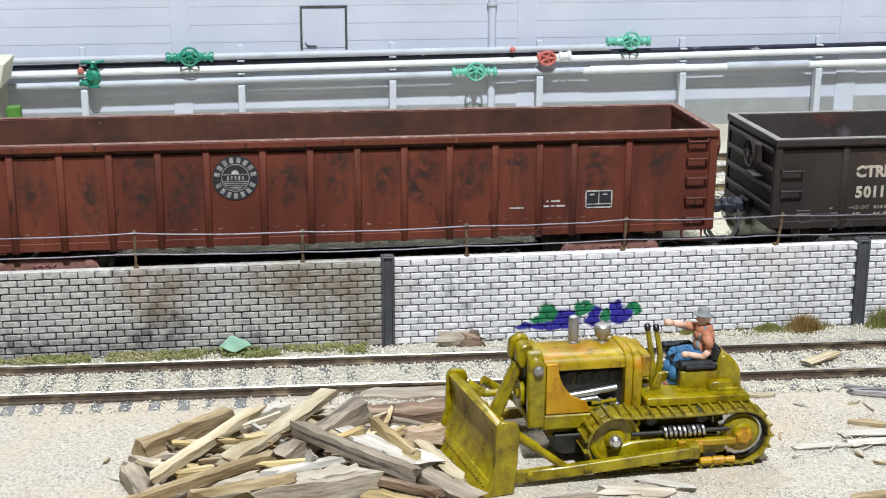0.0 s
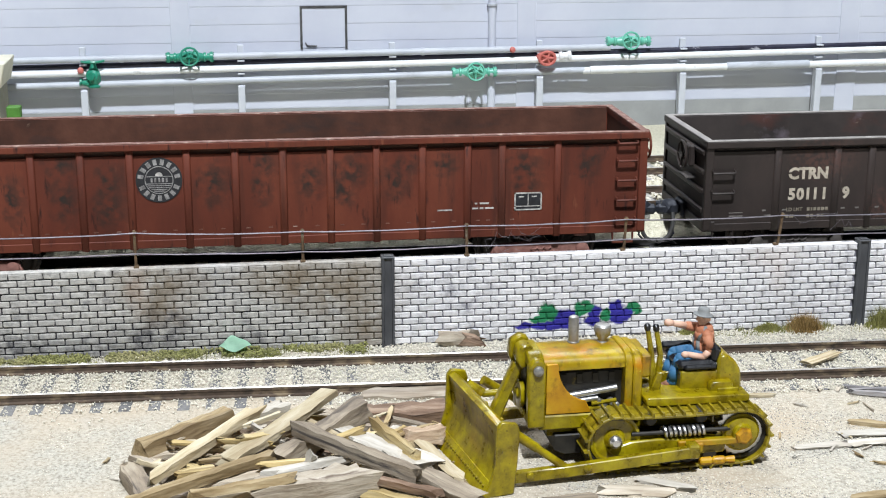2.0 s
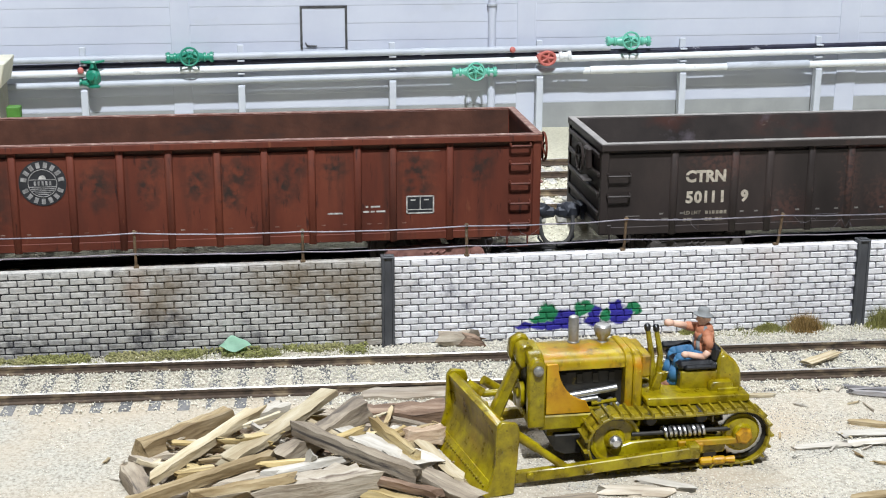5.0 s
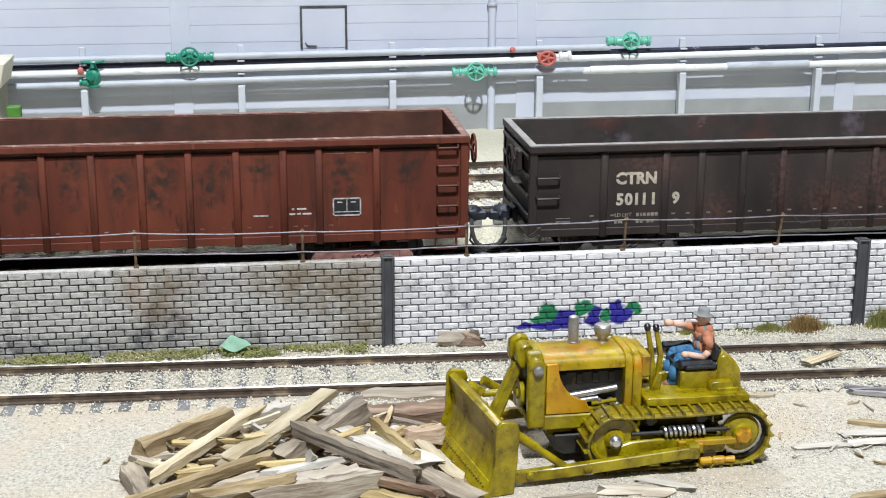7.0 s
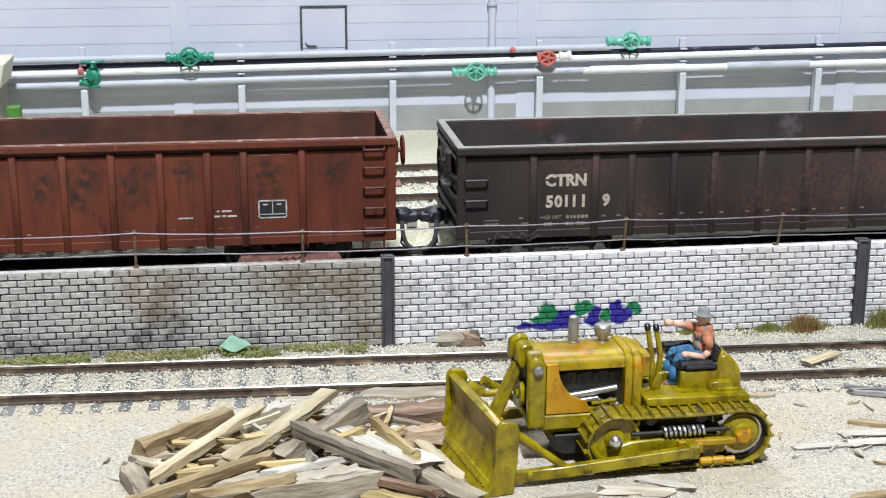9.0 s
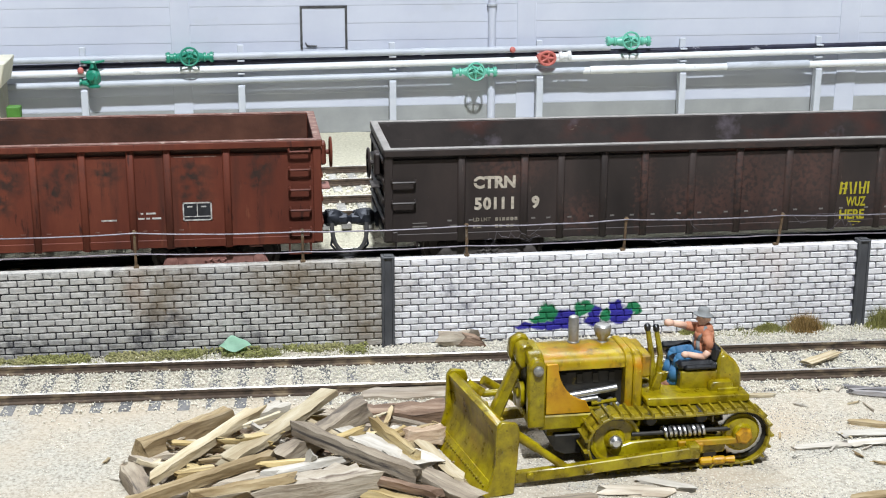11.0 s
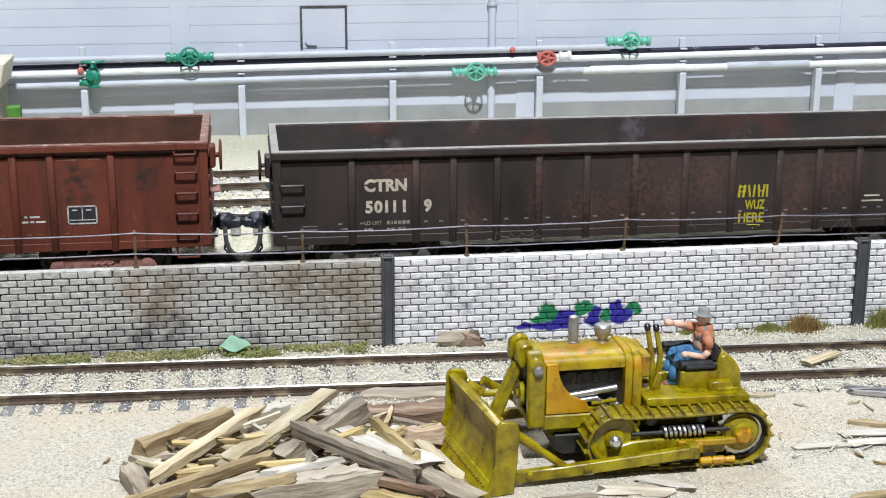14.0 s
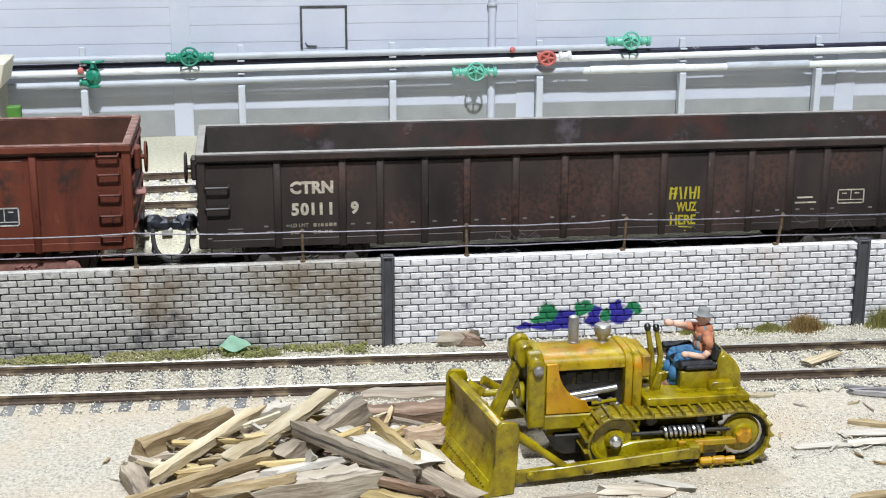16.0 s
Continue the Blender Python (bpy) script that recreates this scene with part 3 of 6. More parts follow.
        box(bm, (s * 77 - 1.6, -HALF + 0.6, 4.5), (s * 77 + 1.6, -HALF + 1.6, 6.2), bevel=0.2)
        part("jacking_pad", bm, truck_mat, car)
    brake_wheel(car, brake_end * LEN, brake_end, -7.0, top - 5.4, paint_out)
    bm = bmesh.new()
    box(bm, (min(brake_end * LEN, brake_end * (LEN + 2.6)), -9.5, 16.2), (max(brake_end * LEN, brake_end * (LEN + 2.6)), -3.0, 16.6), bevel=0.1)
    part("brake_step", bm, truck_mat, car, "small end platform under the brake wheel")
    bm = bmesh.new()
    box(bm, (-LEN + 1.4, -HALF + 1.6, 7.2), (LEN - 1.4, HALF - 1.6, 8.2))
    part("car_floor", bm, paint_in, car)
    bm = bmesh.new()
    box(bm, (-LEN + 8, -4, 5.0), (LEN - 8, 4, 7.2), bevel=0.3)
    part("centre_sill", bm, truck_mat, car)
    for rx in ribs:
        bm = bmesh.new()
        box(bm, (rx - 0.6, -HALF + 2, 5.8), (rx + 0.6, HALF - 2, 7.2))
        part("cross_bearer", bm, truck_mat, car)
    return car


RED_RIBS = [-84.4, -73.4, -62.4, -51.4, -40.4, -29.4, -16.5, -5.5, 5.5, 16.5, 27.3, 38.2, 49.0, 57.3, 70.8]
BLACK_RIBS = [-74.3, -59.1, -50.2, -39.6, -29.5, -17.7, -5.8, 6.8, 18.7, 30.5, 40.7, 50.9, 59.9, 75.0]
red_car = gondola("weathered oxide-red gondola car with ribbed sides and black smudges", 19.9, 30.2, RED_RIBS, m_red, m_red_in, m_red_rim, m_truck, 1.8, (90.0, 85.2), (27.5, 23.2, 18.4, 13.5, 8.6), 1, rib_w=2.0)
black_car = gondola("sooty black-brown gondola car with rusty patches and yellow graffiti", 220.0, 27.3, BLACK_RIBS, m_black, m_black_in, m_black_rim, m_truck_black, 1.9, (91.0, 85.5), (19.4, 14.4), -1, rib_w=2.1, slot=1.0, bottom=4.8)


def round_emblem(car, x, z, r):
    bm = bmesh.new()
    lathe(bm, (x, -HALF + 0.6, z), (0, -1, 0), [(0, r), (0.12, r)], 40)
    e = part("round_emblem", bm, m_mark_black, car, "round black emblem with a pale ring and sunset")
    y = -HALF + 0.47
    n = 40
    bm = bmesh.new()
    wire(bm, [(x + r * 0.60 * math.cos(2 * math.pi * k / n), y, z + r * 0.60 * math.sin(2 * math.pi * k / n)) for k in range(n)], 0.11, 5, closed=True)
    part("pale_ring", bm, m_mark_grey, e)
    # lettering of the rim as short bars
    for count, a0, a1 in ((8, 168, 12), (7, 204, 336)):
        for k in range(count):
            a = radians(a0 + (a1 - a0) * k / (count - 1))
            m = Matrix.Translation((x + 0.80 * r * math.cos(a), y, z + 0.80 * r * math.sin(a))) @ Matrix.Rotation(-(a - math.pi / 2), 4, "Y")
            bm = bmesh.new()
            box(bm, (-0.44, -0.05, -0.66), (0.44, 0.1, 0.66), m)
            part("letter_bar", bm, m_mark_grey, e, smooth=False)
    bm = bmesh.new()
    prism(bm, [(x + 0.85 * math.cos(a), z + 1.0 + 0.85 * math.sin(a)) for a in np.linspace(0, math.pi, 10)], y - 0.05, y + 0.1, "y")
    part("pale_sun", bm, m_mark_white, e, smooth=False)
    for k, (w, h) in enumerate(((3.0, 0.85), (3.0, -0.85), (2.7, -1.3), (2.4, -1.75), (1.8, -2.2), (1.2, -2.6))):
        bar("emblem_line", x - w, z + h - 0.09, x + w, z + h + 0.09, m_mark_grey, e, y=y)
    for k in range(5):
        bar("emblem_bar", x - 1.9 + k * 0.85, z - 0.5, x - 1.45 + k * 0.85, z + 0.5, m_mark_grey, e, y=y)


round_emblem(red_car, -22.9, 21.3, 5.3)
YP = -HALF + 0.58


def data_box(car, x0, x1, z0, z1, frame_mat, fill):
    bm = bmesh.new()
    box(bm, (x0, YP - 0.06, z0), (x1, YP + 0.1, z1))
    d = part("data_panel", bm, fill, car, "small framed data panel", smooth=False)
    w = 0.32
    for a in ((x0, z0, x1, z0 + w), (x0, z1 - w, x1, z1), (x0, z0, x0 + w, z1), (x1 - w, z0, x1, z1), ((x0 + x1) / 2 - 0.1, z0 + 1.0, (x0 + x1) / 2 + 0.1, z1), (x0, z0 + 0.9, x1, z0 + 1.1)):
        bar("frame_line", *a, frame_mat, d, y=YP - 0.05)
    for k in (0.25, 0.72):
        bar("print_bar", x0 + (x1 - x0) * k - 0.6, z1 - 1.2, x0 + (x1 - x0) * k + 0.6, z1 - 0.9, frame_mat, d, y=YP - 0.05)


data_box(red_car, 60.4, 67.1, 11.4, 15.8, m_mark_white, m_mark_black)
for x0, z0, x1, z1 in ((41.8, 11.8, 45.3, 12.15), (50.8, 13.2, 51.4, 13.6), (52.0, 13.2, 54.2, 13.6), (50.2, 12.0, 51.6, 12.4), (52.0, 12.0, 52.9, 12.4), (53.3, 12.0, 55.4, 12.4)):
    bar("print_bar", x0, z0, x1, z1, m_mark_white, red_car, y=YP)
bar("bright_scratch", 58.9, 26.4, 68.6, 26.7, m_red_rim, red_car, y=YP)
for rx in RED_RIBS[:-1]:
    for dx in (-3.2, 2.6):
        bar("rivet_chip", rx + dx - 0.5, 9.1, rx + dx + 0.5, 9.35, m_red_rim, red_car, y=YP + 0.02)

writing("car_lettering", "CTRN", 3.9, on_side(-71.4, 17.2, YP - 0.01), m_mark_cream, black_car, squeeze=0.98, bold=0.17)
for digit, left in (("5", -71.1), ("0", -69.0), ("1", -66.4), ("1", -64.5), ("1", -62.2), ("9", -57.2)):
    o = writing("car_digit", digit, 3.9, on_side(0.0, 12.0, YP - 0.01), m_mark_cream, black_car, squeeze=0.95, bold=0.17)
    start = min(v.co.x for v in o.data.vertices)
    for v in o.data.vertices:
        v.co.x += left * MM - start
bar("lettering_chip", -71.4, 18.45, -70.4, 18.85, m_black, black_car, y=YP - 0.03, label="bare patch where the lettering is worn away")
writing("load_lettering", "LD LMT", 1.25, on_side(-71.4, 9.0, YP - 0.01), m_faint_cream, black_car, squeeze=1.0, bold=0.03)
for x0, x1, z in ((-66.0, -65.3, 9.0), (-65.0, -64.6, 9.0), (-64.3, -63.6, 9.0), (-63.3, -62.6, 9.0), (-62.3, -61.6, 9.0), (-61.3, -60.6, 9.0), (-71.4, -70.8, 7.3), (-70.5, -69.4, 7.3), (-66.0, -65.3, 7.3), (-65.0, -64.3, 7.3), (-63.3, -62.6, 7.3), (-62.3, -61.6, 7.3)):
    bar("print_bar", x0, z, x1, z + 0.8, m_faint_cream, black_car, y=YP)
for x0, z0, x1, z1 in ((-86, 8.9, -82.5, 9.1), (-86, 8.0, -82.5, 8.3), (-77, 8.0, -74.8, 8.3)):
    bar("print_bar", x0, z0, x1, z1, m_faint, black_car, y=YP)
for rx in BLACK_RIBS:
    for dx in (-2.8, 2.4):
        bar("rivet_chip", rx + dx - 0.5, 9.2, rx + dx + 0.5, 9.6, m_faint, black_car, y=YP + 0.02)
data_box(black_car, 63.4, 70.4, 10.5, 14.2, m_mark_cream, m_black)
bar("print_bar", 53.0, 12.2, 57.0, 12.6, m_mark_cream, black_car, y=YP)
bar("print_bar", 52.5, 10.9, 58.0, 11.3, m_mark_cream, black_car, y=YP)
# hand-drawn graffiti: strokes for the tag, two plain words under it
tag = new("graffiti")
tag.parent = black_car
tagged(tag, "dull yellow hand-drawn graffiti")
for x0, x1, lean in ((20.4, 21.0, 0.1), (21.6, 22.2, 0.2), (23.0, 23.5, -0.2), (24.2, 24.7, 0.15), (25.4, 25.9, -0.1), (26.6, 27.1, 0.2), (27.5, 28.0, 0.0)):
    bm = bmesh.new()
    prism(bm, [(x0 - lean, 12.9), (x1 - lean, 12.9), (x1 + lean, 16.0), (x0 + lean, 16.0)], YP - 0.06, YP + 0.1, "y")
    part("stroke", bm, m_graffiti, tag, smooth=False)
for x0, z0, x1, z1 in ((20.6, 15.4, 22.4, 15.75), (20.6, 14.2, 22.4, 14.5), (25.4, 14.3, 26.8, 14.6)):
    bar("stroke", x0, z0, x1, z1, m_graffiti, tag, y=YP)
writing("graffiti_word", "WUZ", 3.2, on_side(22.4, 9.9, YP - 0.01), m_graffiti, tag, squeeze=0.64, bold=0.1)
writing("graffiti_word", "HERE", 3.3, on_side(20.7, 6.6, YP - 0.01), m_graffiti, tag, squeeze=0.86, bold=0.1)
bm = bmesh.new()
wire(bm, [(23.0, YP - 0.05, 6.0), (26.4, YP - 0.05, 5.8), (24.4, YP - 0.05, 4.9)], 0.25, 5)
part("stroke", bm, m_graffiti, tag)


# ---- the white factory wall at the back ----
def back_wall():
    w = thing("factory_wall", "white clapboard factory wall on a grey foundation", "factory wall", kind="structure")
    bm = bmesh.new()
    box(bm, (-300, BACK_Y + 0.6, BANK), (480, BACK_Y + 6, 87))
    part("wall_core", bm, m_wall, w, smooth=False)
    # boards, one by one, each with its lower edge proud; they stop at the pilasters and round the hatch
    spans = [(-300, -130), (-130, -23.9), (-17.6, 93.1), (99.6, 209.4), (216.7, 330), (336, 480)]
    courses = [22.0, 26.9, 32.8, 38.7, 44.55, 50.4, 56.4, 62.3, 68.2, 74, 80, 86]
    for z0, z1 in zip(courses, courses[1:]):
        for x0, x1 in spans:
            cuts = [(x0, x1)]
            if x0 < 26 < x1 and z0 > 40 and z1 < 57:
                cuts = [(x0, 19.0), (34.7, x1)]
            for a, b in cuts:
                bm = bmesh.new()
                prism(bm, [(BACK_Y + 0.7, z0), (BACK_Y + 0.16, z0), (BACK_Y + 0.07, z0 + 0.2), (BACK_Y + 0.06, z0 + 0.5), (BACK_Y + 0.16, z1), (BACK_Y + 0.7, z1)], a, b, "x")
                part("siding_board", bm, m_wall, w, smooth=False)
    for x0, x1 in ((-23.9, -17.6), (93.1, 99.6), (209.4, 216.7), (330, 336)):
        bm = bmesh.new()
        box(bm, (x0, BACK_Y - 0.25, BANK), (x1, BACK_Y + 0.7, 87), bevel=0.12)
        part("pilaster", bm, m_wall, w)
    bm = bmesh.new()
    box(bm, (-300, BACK_Y + 0.0, BANK), (480, BACK_Y + 0.6, 22.0), bevel=0.05)
    part("foundation", bm, m_found, w, "grey painted foundation")
    bm = bmesh.new()
    rod(bm, (84.2, BACK_Y - 1.0, BANK), (84.2, BACK_Y - 1.0, 85), 1.35, n=14)
    dp = part("downpipe", bm, m_wall, w)
    for z in (56.0, 78.0):
        bm = bmesh.new()
        lathe(bm, (84.2, BACK_Y - 1.0, z), (0, 0, 1), [(0, 1.3), (0, 1.75), (0.7, 1.75), (0.7, 1.3)], 14)
        part("pipe_clip", bm, m_pipe_grey, dp)
    # hatch with a dark frame
    bm = bmesh.new()
    box(bm, (19.6, BACK_Y - 0.1, 42.4), (34.2, BACK_Y + 0.55, 55.7), bevel=0.1)
    h = part("hatch", bm, m_wall, w, "small white hatch with a dark worn frame")
    for a in ((18.9, 42.0, 19.7, 56.5), (34.0, 42.0, 34.8, 56.5), (19.7, 55.7, 34.0, 56.5)):
        bm = bmesh.new()
        box(bm, (a[0], BACK_Y - 0.32, a[1]), (a[2], BACK_Y + 0.6, a[3]), bevel=0.08)
        part("hatch_frame", bm, m_trim_dark, h)
    bm = bmesh.new()
    wire(bm, [(20.6, BACK_Y - 0.3, 44.3), (21.2, BACK_Y - 0.5, 43.2), (24.4, BACK_Y - 0.5, 43.1)], 0.2, 6)
    part("hatch_handle", bm, m_trim_dark, h)
    return w


back_wall()

# ---- the pipe rack ----
PIPE_Y = 474.6


def pipe_run(name, label, x0, x1, z0, slope, r, material, y, joints=()):
    bm = bmesh.new()
    rod(bm, (x0, y, z0 + slope * x0), (x1, y, z0 + slope * x1), r, n=20)
    p = part(name, bm, material)
    tagged(p, label, "pipe", "pipes along the factory wall")
    for jx, w, mat in joints:
        bm = bmesh.new()
        z = z0 + slope * jx
        lathe(bm, (jx - w / 2, y, z), (1, 0, slope), [(0, r), (0.05, r * 1.18), (w, r * 1.18), (w + 0.05, r)], 20)
        part("sleeve", bm, mat, p)
    return p


pipe_run("upper_pipe", "silver grey upper pipe on the rack", -79, 125, 40.75, 0.0075, 1.12, m_pipe_grey, PIPE_Y, [(-40, 1.2, m_pipe_grey), (60, 1.2, m_pipe_grey)])
pipe_run("middle_pipe", "glossy white middle pipe on the rack", -79, 330, 36.55, 0.0128, 1.12, m_pipe_white, PIPE_Y)
pipe_run("lower_pipe", "silver grey lower pipe on the rack", -79, 116, 32.55, 0.011, 1.15, m_pipe_grey, PIPE_Y)
pipe_run("lower_white_pipe", "white lower pipe with peeling paint and drips", 115.5, 330, 32.4, 0.0108, 1.2, m_pipe_white, PIPE_Y, [(135, 34, m_pipe_white), (182, 30, m_pipe_grey)])
pipe_run("thin_dark_pipe", "thin dark navy pipe behind the others", -79, 330, 38.55, 0.0108, 0.95, m_pipe_navy, PIPE_Y + 1.5)


def pipe_stand(x, z_top):
    s = thing("pipe_stand", "white pipe stand with three cross arms", "pipe stand", (x, 0, 0), group="pipe stands along the wall")
    bm = bmesh.new()
    box(bm, (-1.0, PIPE_Y + 1.2, BANK - 0.5), (1.0, PIPE_Y + 2.6, z_top), bevel=0.15)
    part("post", bm, m_post, s)
    for z in (30.6, 34.5, 38.8):
        bm = bmesh.new()
        box(bm, (-1.1, PIPE_Y - 0.5, z + 0.011 * x), (1.25, PIPE_Y + 1.2, z + 0.5 + 0.011 * x), bevel=0.1)
        part("cross_arm", bm, m_post, s)
    bm = bmesh.new()
    box(bm, (-1.15, PIPE_Y - 1.0, BANK - 0.5), (1.15, PIPE_Y + 0.6, 30.7 + 0.011 * x), bevel=0.15)
    part("front_post", bm, m_post, s)
    return s


for x in (-103, -52.6, -1.2, 49.6, 100.4, 151.2, 200.8, 251):
    pipe_stand(x, 44.2)


def valve(x, z, material, label, facing=0.0, big=1.0):
    v = thing("gate_valve", label, "valve", (x, PIPE_Y, z), group="valves on the pipes")
    v.rotation_euler = (facing, 0, 0)
    bm = bmesh.new()
    for s in (-1, 1):
        lathe(bm, (s * 7.6 * big, 0, 0), (-s, 0, 0), [(0, 1.3), (0.1, 1.75), (1.0, 1.75), (1.1, 1.25), (2.2, 1.15), (2.4, 1.55), (3.0, 1.55), (3.3, 1.2), (5.2, 1.7), (7.6, 2.0)], 18)
        for k in range(8):
            a = 2 * math.pi * k / 8
            rod(bm, (s * 7.9 * big, 1.35 * math.cos(a), 1.35 * math.sin(a)), (s * 6.4 * big, 1.35 * math.cos(a), 1.35 * math.sin(a)), 0.2, n=6)
    blob(bm, (0, 0, 0), 2.1, (1.1, 1.0, 1.0))
    part("valve_body", bm, material, v)
    bm = bmesh.new()
    lathe(bm, (0, -1.4, 0.2), (0, -1, 0.25), [(0, 1.3), (0.6, 1.3), (0.7, 0.8), (2.6, 0.55), (2.8, 0.35)], 14)
    part("bonnet", bm, material, v)
    bm = bmesh.new()
    c, ax = Vector((0, -3.9, 0.7)), Vector((0, -1, 0.25)).normalized()
    up = Vector((1, 0, 0)).cross(ax).normalized()
    n = 28
    wire(bm, [c + 2.9 * (math.cos(2 * math.pi * k / n) * Vector((1, 0, 0)) + math.sin(2 * math.pi * k / n) * up) for k in range(n)], 0.36, 6, closed=True)
    for k in range(5):
        a = 2 * math.pi * k / 5 + 0.4
        rod(bm, c, c + 2.8 * (math.cos(a) * Vector((1, 0, 0)) + math.sin(a) * up), 0.28, n=6)
    lathe(bm, c - 0.5 * ax, ax, [(0, 0.6), (1.0, 0.6), (1.2, 0.3)], 10)
    part("valve_wheel", bm, material, v)
    return v


valve(-17.8, 40.6, m_green, "sea green gate valve with a spoked wheel")
valve(77.6, 33.9, m_pale_green, "pale sea green gate valve with a spoked wheel")
valve(131.3, 43.6, m_pale_green, "sea green gate valve at the end of a pipe")


def upright_valve(x, z):
    v = thing("angle_valve", "sea green valve turned upright on the pipe", "valve", (x, PIPE_Y, z), group="valves on the pipes")
    bm = bmesh.new()
    lathe(bm, (0, -0.4, -3.8), (0, 0, 1), [(0, 2.0), (0.6, 2.2), (0.9, 1.5), (2.4, 2.3), (5.0, 2.2), (6.4, 1.2), (7.0, 1.0), (9.0, 0.6)], 18)
    lathe(bm, (0, -0.6, 0.2), (-0.3, -1, 0), [(0, 2.2), (1.6, 2.1), (2.0, 1.4), (2.8, 1.3)], 18)
    part("valve_body", bm, m_green, v)
    bm = bmesh.new()
    n = 28
    wire(bm, [(3.6 * math.cos(2 * math.pi * k / n), -0.4 + 3.2 * math.sin(2 * math.pi * k / n), 4.9 + 0.1 * math.cos(2 * math.pi * k / n)) for k in range(n)], 0.45, 6, closed=True)
    for k in range(5):
        a = 2 * math.pi * k / 5
        rod(bm, (0, -0.4, 4.9), (3.5 * math.cos(a), -0.4 + 3.1 * math.sin(a), 4.9), 0.4, n=6)
    part("valve_wheel", bm, m_green, v)
    bm = bmesh.new()
    lathe(bm, (-1.4, -1.0, -2.4), (-1, 0, 0.15), [(0, 1.2), (2.4, 0.7), (2.6, 1.2), (3.2, 1.2)], 14)
    part("side_outlet", bm, m_green, v)
    return v


upright_valve(-49.2, 35.0)

# red valve with a white outlet, and two rusty plugs
v = thing("globe_valve", "faded red globe valve with a white outlet", "valve", (102.4, PIPE_Y, 38.6), group="valves on the pipes")
bm = bmesh.new()
blob(bm, (0, -0.6, 0), 2.9, (1.15, 0.8, 0.9), 0.25, 2)
n = 24
wire(bm, [(2.7 * math.cos(2 * math.pi * k / n), -2.9, 2.2 * math.sin(2 * math.pi * k / n)) for k in range(n)], 0.5, 6, closed=True)
for k in range(5):
    a = 2 * math.pi * k / 5
    rod(bm, (0, -2.9, 0), (2.6 * math.cos(a), -2.9, 2.1 * math.sin(a)), 0.4, n=6)
part("valve_body", bm, m_valve_red, v)
bm = bmesh.new()
lathe(bm, (3.0, -0.4, 0.2), (1, 0, 0.06), [(0, 1.0), (1.4, 0.9), (1.6, 1.6), (2.6, 1.7), (2.8, 1.2), (4.4, 1.3), (4.6, 1.8), (5.6, 1.8)], 16)
part("outlet", bm, m_white_fit, v, "white outlet pipe")
for x, z in ((-53.3, 36.9), (90.4, 41.4)):
    bm = bmesh.new()
    lathe(bm, (x, PIPE_Y - 1.0, z), (0.2, -1, 0.2), [(0, 0.9), (0.6, 1.1), (1.2, 0.9), (1.5, 0.4)], 10)
    tagged(part("pipe_plug", bm, m_valve_red), "small rusty red plug on the pipe", "plug")

